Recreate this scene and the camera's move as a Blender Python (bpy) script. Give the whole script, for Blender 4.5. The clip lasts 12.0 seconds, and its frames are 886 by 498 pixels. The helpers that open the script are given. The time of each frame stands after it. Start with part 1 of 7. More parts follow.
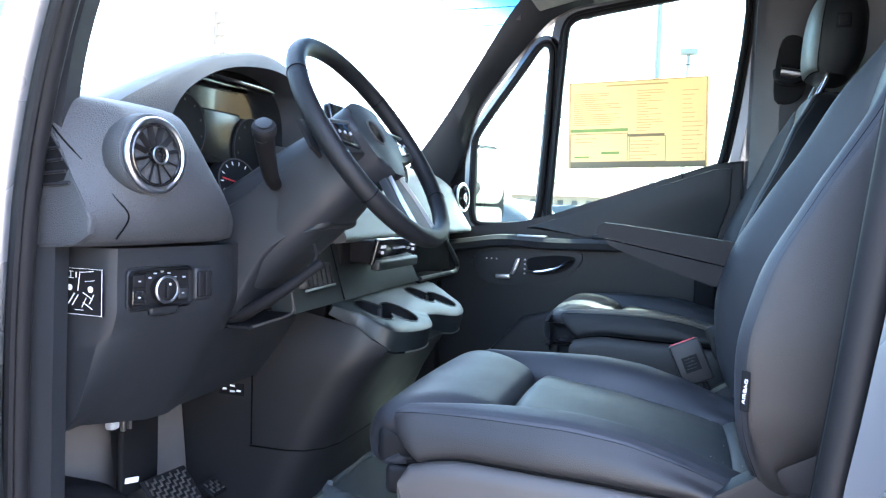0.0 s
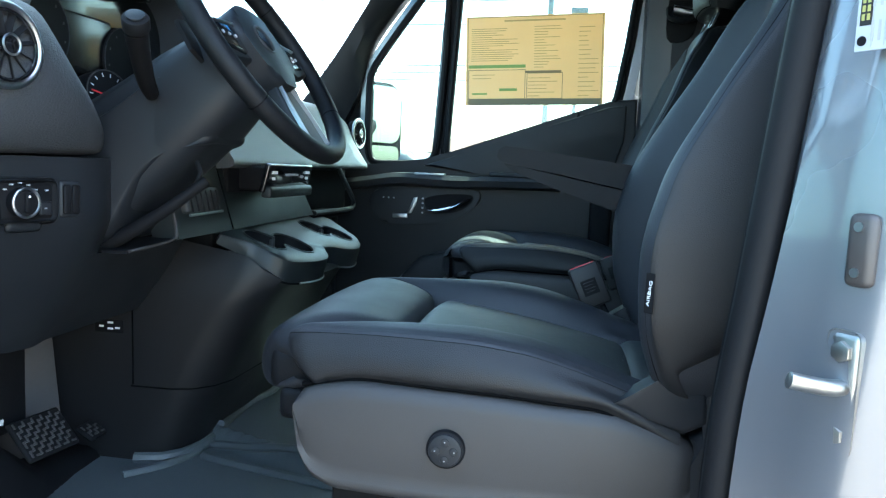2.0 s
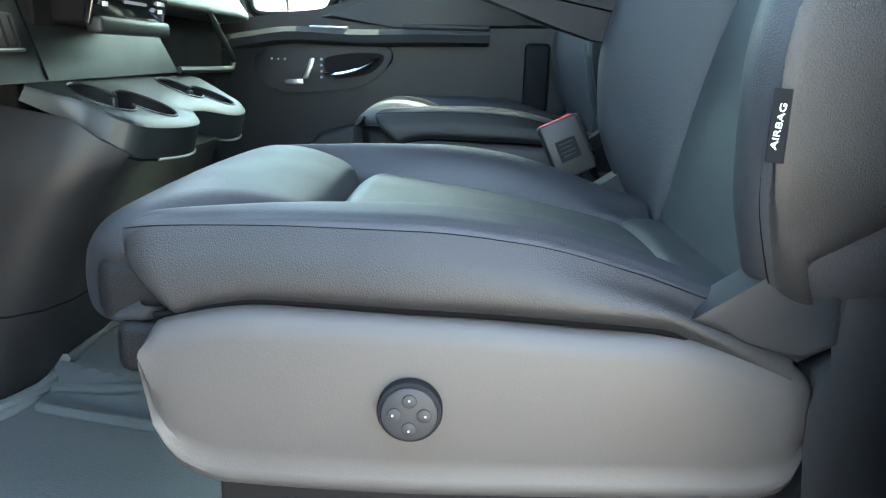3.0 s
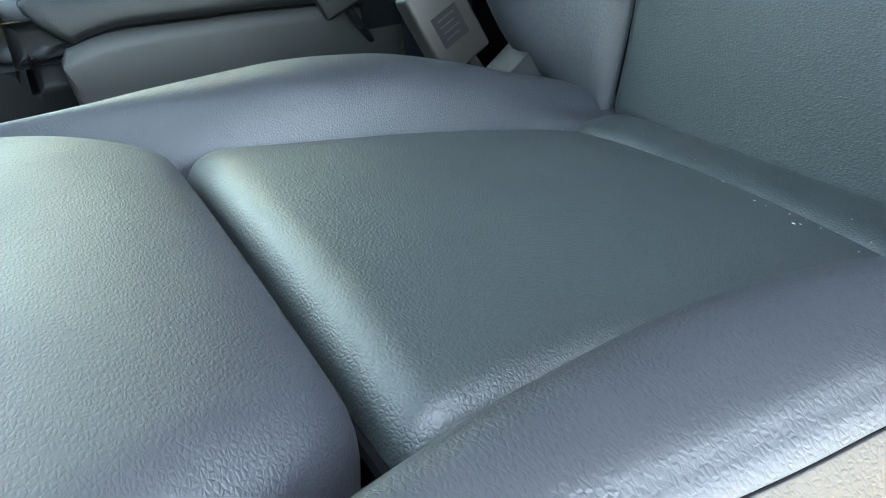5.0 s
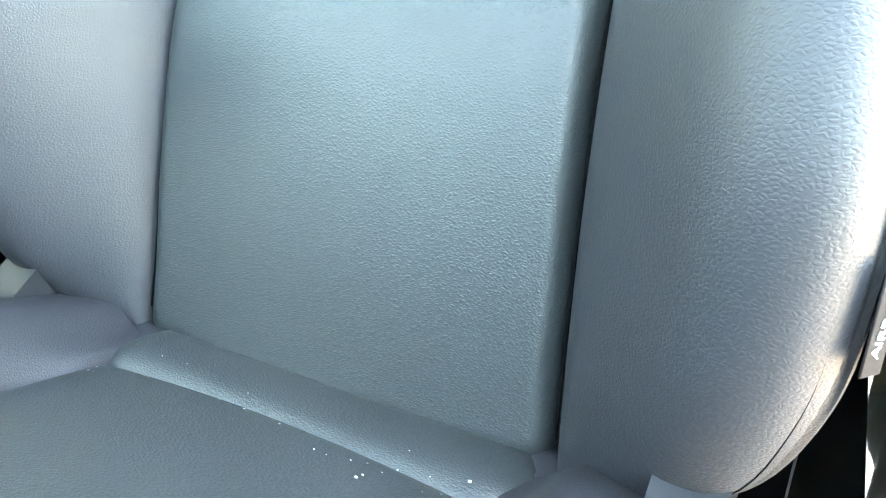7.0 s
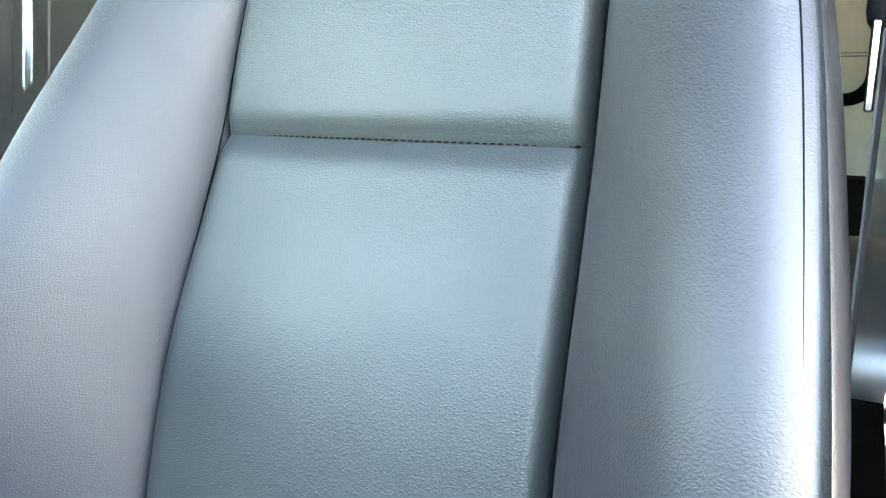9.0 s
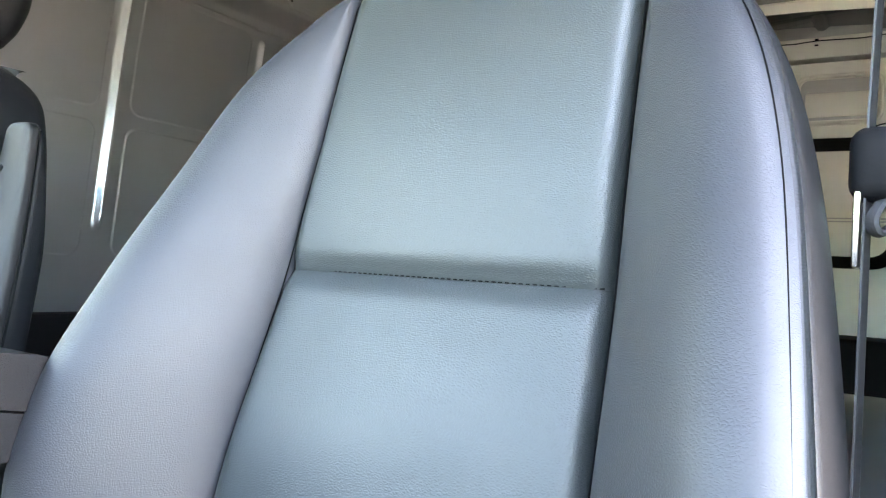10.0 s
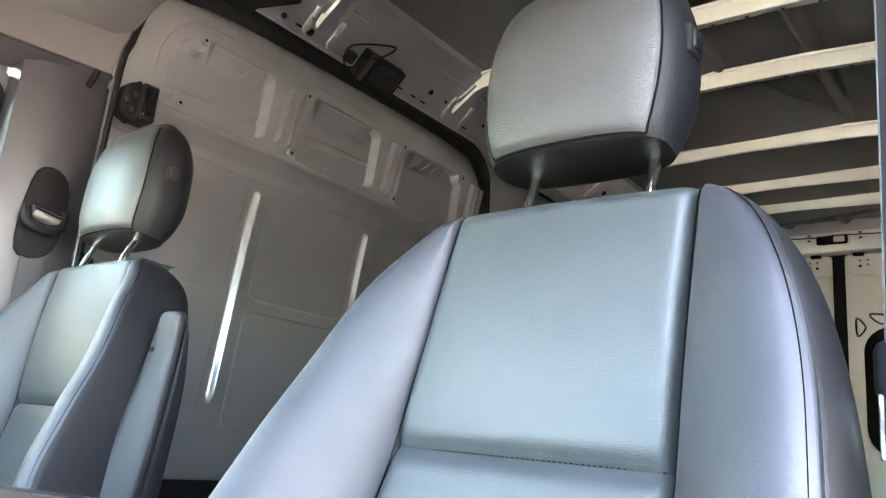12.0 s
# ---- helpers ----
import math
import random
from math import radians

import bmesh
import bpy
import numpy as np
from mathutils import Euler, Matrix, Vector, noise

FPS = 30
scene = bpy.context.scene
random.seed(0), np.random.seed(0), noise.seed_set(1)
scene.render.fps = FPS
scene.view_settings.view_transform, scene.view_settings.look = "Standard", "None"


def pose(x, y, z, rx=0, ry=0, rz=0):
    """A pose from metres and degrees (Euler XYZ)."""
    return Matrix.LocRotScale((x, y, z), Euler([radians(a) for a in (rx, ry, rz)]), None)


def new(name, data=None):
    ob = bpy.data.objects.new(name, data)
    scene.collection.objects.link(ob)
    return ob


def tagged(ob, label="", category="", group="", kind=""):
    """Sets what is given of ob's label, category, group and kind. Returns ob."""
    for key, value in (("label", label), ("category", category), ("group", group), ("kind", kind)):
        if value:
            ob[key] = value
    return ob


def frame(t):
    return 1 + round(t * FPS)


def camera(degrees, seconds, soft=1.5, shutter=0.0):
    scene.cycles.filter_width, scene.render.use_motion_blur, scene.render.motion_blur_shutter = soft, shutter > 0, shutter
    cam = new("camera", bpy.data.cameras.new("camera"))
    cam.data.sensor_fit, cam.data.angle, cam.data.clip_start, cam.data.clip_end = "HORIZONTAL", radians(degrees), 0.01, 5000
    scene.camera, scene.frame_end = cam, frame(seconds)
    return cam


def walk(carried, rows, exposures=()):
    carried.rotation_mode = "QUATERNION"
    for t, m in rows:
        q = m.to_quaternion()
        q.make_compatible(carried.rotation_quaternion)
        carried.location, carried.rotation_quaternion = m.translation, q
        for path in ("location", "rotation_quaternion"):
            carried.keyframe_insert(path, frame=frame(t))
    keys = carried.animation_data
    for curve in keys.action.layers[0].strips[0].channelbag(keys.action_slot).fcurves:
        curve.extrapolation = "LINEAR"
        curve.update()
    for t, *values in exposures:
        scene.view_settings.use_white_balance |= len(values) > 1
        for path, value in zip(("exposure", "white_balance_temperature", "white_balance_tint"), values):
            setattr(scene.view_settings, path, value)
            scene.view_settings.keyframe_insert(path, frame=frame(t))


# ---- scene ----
cam = camera(60.9, 12.0, soft=1.25)
PATH = [
    (0.0, 0.4064, -1.2260, 0.7773, 86.66, -2.23, 17.51),
    (0.5, 0.4227, -1.3519, 0.7792, 88.15, -2.01, 16.16),
    (1.0, 0.4245, -1.3881, 0.7751, 88.39, -2.13, 15.03),
    (1.5, 0.4211, -1.3585, 0.7665, 86.78, -2.35, 13.01),
    (2.0, 0.3915, -1.1775, 0.7101, 83.77, -2.56, 9.58),
    (2.5, 0.3446, -0.9308, 0.6326, 79.96, -2.56, 5.61),
    (2.7, 0.3255, -0.8672, 0.6140, 78.20, -2.32, 3.91),
    (4.3, 0.1050, -0.5110, 0.6290, 66.19, 2.56, -14.26),
    (4.5, 0.0940, -0.4600, 0.6360, 64.59, 2.98, -18.18),
    (5.0, 0.1010, -0.3370, 0.6380, 61.90, 3.35, -29.52),
    (5.5, 0.0920, -0.2450, 0.6490, 60.16, 2.43, -43.50),
    (6.0, 0.1263, -0.2434, 0.6586, 62.17, 0.46, -53.57),
    (6.5, 0.1632, -0.2712, 0.6767, 65.23, -0.82, -59.16),
    (7.0, 0.1851, -0.2844, 0.7035, 68.40, -1.82, -61.47),
    (7.2, 0.1974, -0.2863, 0.7223, 68.63, -1.76, -61.95),
    (8.8, 0.2180, -0.3016, 0.8370, 76.81, -0.70, -60.41),
    (9.0, 0.2032, -0.3040, 0.8281, 80.27, -1.23, -60.44),
    (9.5, 0.1744, -0.3156, 0.8161, 87.09, -2.60, -59.66),
    (10.0, 0.1357, -0.3316, 0.8217, 91.44, -3.33, -58.19),
    (10.5, 0.0948, -0.3520, 0.8247, 95.35, -3.70, -56.30),
    (11.0, 0.0571, -0.3772, 0.8245, 98.95, -4.14, -54.49),
    (11.5, 0.0315, -0.3944, 0.8227, 102.08, -4.66, -52.91),
    (12.0, 0.0194, -0.4043, 0.8221, 104.32, -5.19, -51.93),
]
EXPOSURES = [(0, 5.4, 6400, 14), (0.5, 4.6, 6150, 8), (1, 4.1, 5850, 2), (1.5, 3.95, 5350, -5), (2, 4.45, 6200, -2), (2.5, 5.2, 7200, 2), (4.5, 6.45, 7900, -2), (5, 6.6, 8700, 2), (5.5, 6.9, 8700, 11), (6, 7.35, 8700, 13), (7, 7.8, 9000, 4), (9, 7.4, 8800, 12), (10, 7.4, 8600, 18), (12, 7.55, 8300, 19)]
walk(cam, [(t, pose(x, y, z, rx, ry, rz)) for t, x, y, z, rx, ry, rz in PATH], EXPOSURES)
from mathutils.bvhtree import BVHTree

# ---- light ----
SUN_TO = Vector((0.36, 0.54, 1.0)).normalized()
world = bpy.data.worlds.new("world")
scene.world = world
world.use_nodes = True
wn = world.node_tree
sky = wn.nodes.new("ShaderNodeTexSky")
sky.sky_type, sky.sun_disc = "NISHITA", False
sky.sun_elevation = math.asin(SUN_TO.z)
sky.sun_rotation = math.atan2(SUN_TO.x, SUN_TO.y)
sky.air_density, sky.dust_density, sky.ozone_density = 1.0, 3.0, 0.6
wn.links.new(sky.outputs[0], wn.nodes["Background"].inputs[0])
wn.nodes["Background"].inputs[1].default_value = 0.12
sun_data = bpy.data.lights.new("sun", "SUN")
sun_data.energy, sun_data.angle, sun_data.color = 3.2, radians(0.53), (1.0, 0.94, 0.86)
sun = new("sun", sun_data)
sun.matrix_world = Matrix.Translation((0, 0, 8)) @ SUN_TO.to_track_quat("Z", "Y").to_matrix().to_4x4()


# ---- mesh helpers ----
def thing(name, label, category, group="", kind="", at=(0, 0, 0)):
    ob = new(name)
    ob.empty_display_size = 0.05
    ob.location = at
    return tagged(ob, label, category, group, kind)


def part(name, bm, material, parent=None, label="", flat=False):
    bmesh.ops.recalc_face_normals(bm, faces=bm.faces)
    me = bpy.data.meshes.new(name)
    bm.to_mesh(me)
    bm.free()
    for p in me.polygons:
        p.use_smooth = not flat
    if not flat:
        me.set_sharp_from_angle(angle=radians(38))
    me.materials.append(material)
    ob = new(name, me)
    if parent is not None:
        ob.parent = parent
        up, off = parent, Vector()
        while up is not None:
            off += up.location
            up = up.parent
        me.transform(Matrix.Translation(-off))
    if label:
        ob["label"] = label
    return ob


def whole(name, bm, material, label, category, kind="", group="", flat=False):
    return tagged(part(name, bm, material, None, "", flat), label, category, group, kind)


def curve(keys):
    """A smooth function through (t, value) pairs."""
    ts = [k[0] for k in keys]
    vs = [k[1] for k in keys]
    n = len(ts)
    d = [(vs[i + 1] - vs[i]) / (ts[i + 1] - ts[i]) for i in range(n - 1)]
    m = [d[0]] + [0 if d[i - 1] * d[i] <= 0 else 2 * d[i - 1] * d[i] / (d[i - 1] + d[i]) for i in range(1, n - 1)] + [d[-1]]

    def f(t):
        if t <= ts[0]:
            return vs[0]
        if t >= ts[-1]:
            return vs[-1]
        i = max(k for k in range(n - 1) if ts[k] <= t)
        h = ts[i + 1] - ts[i]
        s = (t - ts[i]) / h
        return ((2 * s**3 - 3 * s**2 + 1) * vs[i] + (s**3 - 2 * s**2 + s) * h * m[i] + (-2 * s**3 + 3 * s**2) * vs[i + 1] + (s**3 - s**2) * h * m[i + 1])
    return f


def spline(pts, per=6, closed=False):
    """Catmull-Rom through points."""
    pts = [Vector(p) for p in pts]
    n = len(pts)
    out = []
    for i in range(n if closed else n - 1):
        if closed:
            a, b, c, d = pts[i - 1], pts[i], pts[(i + 1) % n], pts[(i + 2) % n]
        else:
            a, b, c, d = pts[max(i - 1, 0)], pts[i], pts[i + 1], pts[min(i + 2, n - 1)]
        for k in range(per):
            t = k / per
            out.append(0.5 * (2 * b + (c - a) * t + (2 * a - 5 * b + 4 * c - d) * t * t + (3 * b - a - 3 * c + d) * t**3))
    if not closed:
        out.append(pts[-1])
    return out


def loft(rings, closed=True, caps=True):
    bm = bmesh.new()
    rows = [[bm.verts.new(p) for p in r] for r in rings]
    n = len(rows[0])
    for a, b in zip(rows, rows[1:]):
        for i in range(n if closed else n - 1):
            j = (i + 1) % n
            bm.faces.new((a[i], a[j], b[j], b[i]))
    if caps and closed:
        bm.faces.new(rows[0])
        bm.faces.new(rows[-1])
    return bm


def sheet(fn, nu, nv, back=None):
    """A surface fn(u, v), u and v from 0 to 1, with its rim carried back by the vector given."""
    bm = bmesh.new()
    g = [[bm.verts.new(fn(i / nu, j / nv)) for j in range(nv + 1)] for i in range(nu + 1)]
    for i in range(nu):
        for j in range(nv):
            bm.faces.new((g[i][j], g[i + 1][j], g[i + 1][j + 1], g[i][j + 1]))
    if back is not None:
        rim = [g[i][0] for i in range(nu)] + [g[nu][j] for j in range(nv)] + [g[i][nv] for i in range(nu, 0, -1)] + [g[0][j] for j in range(nv, 0, -1)]
        low = [bm.verts.new(v.co + Vector(back)) for v in rim]
        for i in range(len(rim)):
            j = (i + 1) % len(rim)
            bm.faces.new((rim[i], rim[j], low[j], low[i]))
        bm.faces.new(low)
    return bm


def tube(pts, r, seg=8, closed=False, flat=1.0, radii=None):
    pts = [Vector(p) for p in pts]
    n = len(pts)
    rings = []
    up = None
    for i, p in enumerate(pts):
        d = (pts[(i + 1) % n] - pts[i - 1]) if closed else (pts[min(i + 1, n - 1)] - pts[max(i - 1, 0)])
        d.normalize()
        if up is None:
            up = Vector((0, 0, 1)) if abs(d.z) < 0.9 else Vector((1, 0, 0))
        side = d.cross(up).normalized()
        up = side.cross(d).normalized()
        rr = radii[i] if radii else r
        rings.append([p + side * rr * math.cos(2 * math.pi * k / seg) + up * rr * flat * math.sin(2 * math.pi * k / seg) for k in range(seg)])
    if closed:
        rings.append(rings[0])
        bm = loft(rings, caps=False)
        bmesh.ops.remove_doubles(bm, verts=bm.verts, dist=1e-6)
        return bm
    return loft(rings)


def rbox(a, b, r=0.01, seg=3):
    bm = bmesh.new()
    bmesh.ops.create_cube(bm, size=1)
    for v in bm.verts:
        v.co = Vector([a[i] + (b[i] - a[i]) * (v.co[i] + 0.5) for i in range(3)])
    if r > 0:
        bmesh.ops.bevel(bm, geom=bm.edges[:], offset=r, segments=seg, profile=0.5, affect="EDGES")
    return bm


def turned(bm, m):
    bmesh.ops.transform(bm, matrix=m, verts=bm.verts)
    return bm


def plate(outline, depth, r=0.0, seg=2):
    """A prism: outline points carried along the vector depth, the far rim rounded."""
    bm = bmesh.new()
    a = [bm.verts.new(p) for p in outline]
    b = [bm.verts.new(Vector(p) + Vector(depth)) for p in outline]
    n = len(a)
    bm.faces.new(a)
    top = bm.faces.new(b)
    for i in range(n):
        bm.faces.new((a[i], a[(i + 1) % n], b[(i + 1) % n], b[i]))
    if r > 0:
        bmesh.ops.bevel(bm, geom=list(top.edges), offset=r, segments=seg, profile=0.5, affect="EDGES")
    return bm


def ring_plate(outer, inner, depth):
    """A flat frame between two outlines of equal count, carried along depth."""
    bm = bmesh.new()
    d = Vector(depth)
    o, i = [bm.verts.new(p) for p in outer], [bm.verts.new(p) for p in inner]
    o2, i2 = [bm.verts.new(Vector(p) + d) for p in outer], [bm.verts.new(Vector(p) + d) for p in inner]
    n = len(o)
    for k in range(n):
        j = (k + 1) % n
        bm.faces.new((o[k], o[j], i[j], i[k]))
        bm.faces.new((o2[k], o2[j], i2[j], i2[k]))
        bm.faces.new((o[k], o[j], o2[j], o2[k]))
        bm.faces.new((i[k], i[j], i2[j], i2[k]))
    return bm


def disc(c, normal, r, depth, seg=32, bevel=0.0):
    bm = bmesh.new()
    bmesh.ops.create_cone(bm, cap_ends=True, segments=seg, radius1=r, radius2=r, depth=depth)
    if bevel:
        bmesh.ops.bevel(bm, geom=[e for e in bm.edges if len(e.link_faces) == 2 and abs(e.link_faces[0].normal.z - e.link_faces[1].normal.z) > 0.5], offset=bevel, segments=2, profile=0.5, affect="EDGES")
    return turned(bm, Matrix.Translation(c) @ Vector(normal).to_track_quat("Z", "Y").to_matrix().to_4x4())


def joined(bms):
    out = bmesh.new()
    for b in bms:
        me = bpy.data.meshes.new("tmp")
        b.to_mesh(me)
        b.free()
        out.from_mesh(me)
        bpy.data.meshes.remove(me)
    return out


def roll(d, r):
    return 0.0 if d >= r else r - math.sqrt(max(r * r - (r - d) ** 2, 0))


# ---- materials ----
def material(name, color, rough=0.5, metal=0.0, grain=0.0, grain_size=0.003, vary=0.15, vary_size=0.08, spec=0.5, coat=0.0, kind="noise", rough_vary=0.08, depth=0.0006):
    m = bpy.data.materials.new(name)
    m.use_nodes = True
    nt = m.node_tree
    b = nt.nodes["Principled BSDF"]
    b.inputs["Roughness"].default_value = rough
    b.inputs["Metallic"].default_value = metal
    b.inputs["Specular IOR Level"].default_value = spec
    b.inputs["Coat Weight"].default_value = coat
    co = nt.nodes.new("ShaderNodeTexCoord")
    big = nt.nodes.new("ShaderNodeTexNoise")
    big.inputs["Scale"].default_value = 1 / vary_size
    big.inputs["Detail"].default_value = 4
    nt.links.new(co.outputs["Object"], big.inputs["Vector"])
    ramp = nt.nodes.new("ShaderNodeMix")
    ramp.data_type = "RGBA"
    ramp.inputs["A"].default_value = (*[c * (1 - vary) for c in color], 1)
    ramp.inputs["B"].default_value = (*[min(1, c * (1 + vary)) for c in color], 1)
    nt.links.new(big.outputs["Fac"], ramp.inputs["Factor"])
    nt.links.new(ramp.outputs["Result"], b.inputs["Base Color"])
    rr = nt.nodes.new("ShaderNodeMapRange")
    rr.inputs["To Min"].default_value, rr.inputs["To Max"].default_value = max(0.02, rough - rough_vary), min(1, rough + rough_vary)
    nt.links.new(big.outputs["Fac"], rr.inputs["Value"])
    nt.links.new(rr.outputs["Result"], b.inputs["Roughness"])
    if grain > 0:
        bump = nt.nodes.new("ShaderNodeBump")
        bump.inputs["Strength"].default_value = grain
        bump.inputs["Distance"].default_value = depth
        if kind == "leather":
            warp = nt.nodes.new("ShaderNodeTexNoise")
            warp.inputs["Scale"].default_value = 0.6 / grain_size
            warp.inputs["Detail"].default_value = 2
            nt.links.new(co.outputs["Object"], warp.inputs["Vector"])
            off = nt.nodes.new("ShaderNodeVectorMath")
            off.operation = "MULTIPLY_ADD"
            off.inputs[1].default_value = (grain_size * 0.9,) * 3
            nt.links.new(warp.outputs["Color"], off.inputs[0])
            swirl = nt.nodes.new("ShaderNodeTexNoise")
            swirl.inputs["Scale"].default_value = 5
            swirl.inputs["Detail"].default_value = 1
            nt.links.new(co.outputs["Object"], swirl.inputs["Vector"])
            bend = nt.nodes.new("ShaderNodeVectorMath")
            bend.operation = "MULTIPLY_ADD"
            bend.inputs[1].default_value = (0.05, 0.03, 0.05)
            nt.links.new(swirl.outputs["Color"], bend.inputs[0])
            nt.links.new(co.outputs["Object"], bend.inputs[2])
            squash = nt.nodes.new("ShaderNodeVectorMath")
            squash.operation = "MULTIPLY"
            squash.inputs[1].default_value = (1.0, 0.58, 1.0)
            nt.links.new(bend.outputs[0], squash.inputs[0])
            nt.links.new(squash.outputs[0], off.inputs[2])
            vo = nt.nodes.new("ShaderNodeTexVoronoi")
            vo.feature = "DISTANCE_TO_EDGE"
            vo.inputs["Scale"].default_value = 1 / grain_size
            nt.links.new(off.outputs[0], vo.inputs["Vector"])
            pebble = nt.nodes.new("ShaderNodeMapRange")
            pebble.interpolation_type = "SMOOTHSTEP"
            pebble.inputs["From Max"].default_value = 0.34
            nt.links.new(vo.outputs["Distance"], pebble.inputs["Value"])
            pore = nt.nodes.new("ShaderNodeTexNoise")
            pore.inputs["Scale"].default_value = 1.7 / grain_size
            pore.inputs["Detail"].default_value = 2
            nt.links.new(off.outputs[0], pore.inputs["Vector"])
            add = nt.nodes.new("ShaderNodeMath")
            add.operation = "MULTIPLY_ADD"
            add.inputs[1].default_value = 0.7
            nt.links.new(pore.outputs["Fac"], add.inputs[0])
            nt.links.new(pebble.outputs["Result"], add.inputs[2])
            nt.links.new(add.outputs[0], bump.inputs["Height"])
        else:
            fine = nt.nodes.new("ShaderNodeTexNoise")
            fine.inputs["Scale"].default_value = 1 / grain_size
            fine.inputs["Detail"].default_value = 3
            nt.links.new(co.outputs["Object"], fine.inputs["Vector"])
            nt.links.new(fine.outputs["Fac"], bump.inputs["Height"])
        nt.links.new(bump.outputs["Normal"], b.inputs["Normal"])
    return m


def glass(name, tint=(1, 1, 1), gloss=0.05):
    m = bpy.data.materials.new(name)
    m.use_nodes = True
    nt = m.node_tree
    nt.nodes.clear()
    out = nt.nodes.new("ShaderNodeOutputMaterial")
    tr, gl, mix = nt.nodes.new("ShaderNodeBsdfTransparent"), nt.nodes.new("ShaderNodeBsdfGlossy"), nt.nodes.new("ShaderNodeMixShader")
    tr.inputs[0].default_value = (*tint, 1)
    gl.inputs["Roughness"].default_value = 0.02
    mix.inputs[0].default_value = gloss
    nt.links.new(tr.outputs[0], mix.inputs[1])
    nt.links.new(gl.outputs[0], mix.inputs[2])
    nt.links.new(mix.outputs[0], out.inputs[0])
    return m


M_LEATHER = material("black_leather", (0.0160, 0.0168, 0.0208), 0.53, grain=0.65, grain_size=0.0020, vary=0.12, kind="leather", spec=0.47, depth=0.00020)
M_LEATHER_PANEL = material("grey_black_leather", (0.0185, 0.0225, 0.0232), 0.48, grain=0.65, grain_size=0.0019, vary=0.12, kind="leather", spec=0.58, depth=0.00023)
M_LEATHER_HEAD = material("headrest_leather", (0.021, 0.021, 0.0215), 0.52, grain=0.7, grain_size=0.0026, vary=0.12, kind="leather", spec=0.45, depth=0.0004)
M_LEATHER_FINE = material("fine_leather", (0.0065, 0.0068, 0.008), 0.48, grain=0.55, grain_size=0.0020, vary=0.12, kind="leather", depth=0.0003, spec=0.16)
# same seat leather, darkened: the shade of the sides is put into its colour
M_LEATHER_SHADED = material("shaded_leather", (0.0115, 0.0112, 0.0122), 0.5, grain=0.6, grain_size=0.0021, vary=0.12, kind="leather", depth=0.00022, spec=0.32)
M_SEAM = material("dark_thread", (0.003, 0.003, 0.0035), 0.9, vary=0.2, spec=0.04)
M_PLASTIC = material("dark_grained_plastic", (0.011, 0.0122, 0.0148), 0.5, grain=0.35, grain_size=0.0012, depth=0.0004, spec=0.27)
M_LINING = material("door_lining_plastic", (0.013, 0.0137, 0.0155), 0.5, grain=0.35, grain_size=0.0012, depth=0.0004, spec=0.30)
M_SATIN_PLASTIC = material("satin_grey_plastic", (0.013, 0.0155, 0.016), 0.42, spec=0.36, grain=0.2, grain_size=0.0012, depth=0.0003)
M_PLASTIC_GREY = material("grey_trim_plastic", (0.033, 0.0305, 0.030), 0.52, grain=0.35, grain_size=0.0013, depth=0.0004, spec=0.35)
M_CONSOLE = material("console_plastic", (0.0085, 0.0085, 0.0095), 0.48, grain=0.35, grain_size=0.0012, depth=0.0004, spec=0.3)
M_DASH = material("dash_skin", (0.031, 0.033, 0.037), 0.60, grain=0.7, grain_size=0.003, kind="leather", depth=0.0006, spec=0.28)
M_GLOSS = material("piano_black", (0.008, 0.008, 0.009), 0.12, vary=0.1, coat=0.4)
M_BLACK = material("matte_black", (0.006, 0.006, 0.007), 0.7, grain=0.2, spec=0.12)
M_RUBBER = material("rubber_seal", (0.007, 0.007, 0.008), 0.6, grain=0.3, grain_size=0.002, spec=0.14)
M_PILLAR = material("dark_pillar_plastic", (0.023, 0.022, 0.027), 0.40, grain=0.35, grain_size=0.0012, depth=0.0003, spec=0.5)
M_MAT = material("rubber_floor_mat", (0.060, 0.069, 0.073), 0.52, grain=0.6, grain_size=0.004, depth=0.001, vary=0.3, vary_size=0.2)
M_CHROME = material("chrome", (0.62, 0.63, 0.64), 0.07, 1.0, vary=0.05)
M_SATIN = material("satin_silver", (0.40, 0.41, 0.42), 0.34, 1.0, vary=0.08)
M_STEEL = material("zinc_steel", (0.34, 0.335, 0.32), 0.40, 1.0, grain=0.2, vary=0.25, vary_size=0.02)
M_BODY = material("silver_car_paint", (0.145, 0.152, 0.168), 0.28, 0.55, grain=0.12, grain_size=0.0008, coat=0.7, vary=0.06, vary_size=0.4)
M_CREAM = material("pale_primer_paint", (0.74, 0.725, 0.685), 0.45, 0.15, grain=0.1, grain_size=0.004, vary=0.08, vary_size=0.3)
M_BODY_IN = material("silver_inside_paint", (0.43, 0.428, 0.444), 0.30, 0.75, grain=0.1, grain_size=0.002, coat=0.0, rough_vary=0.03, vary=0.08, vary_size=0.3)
M_HEADLINER = material("grey_headliner", (0.085, 0.080, 0.083), 0.95, grain=0.8, grain_size=0.0015, vary=0.08)
M_RED = material("red_button", (0.75, 0.02, 0.03), 0.35)
M_WHITE = material("white_print", (0.75, 0.75, 0.74), 0.6)
M_GREYPRINT = material("grey_print", (0.30, 0.30, 0.31), 0.6)
M_WEB = material("belt_webbing", (0.028, 0.028, 0.031), 0.75, grain=0.9, grain_size=0.0016)
M_BUCKLE = material("buckle_plastic", (0.0100, 0.0084, 0.0082), 0.5, grain=0.3, grain_size=0.0015, spec=0.34)
M_GLASS = glass("clear_glass", (0.55, 0.645, 0.63))
M_SHADE_BAND = glass("blue_shade_band")
nt_ = M_SHADE_BAND.node_tree
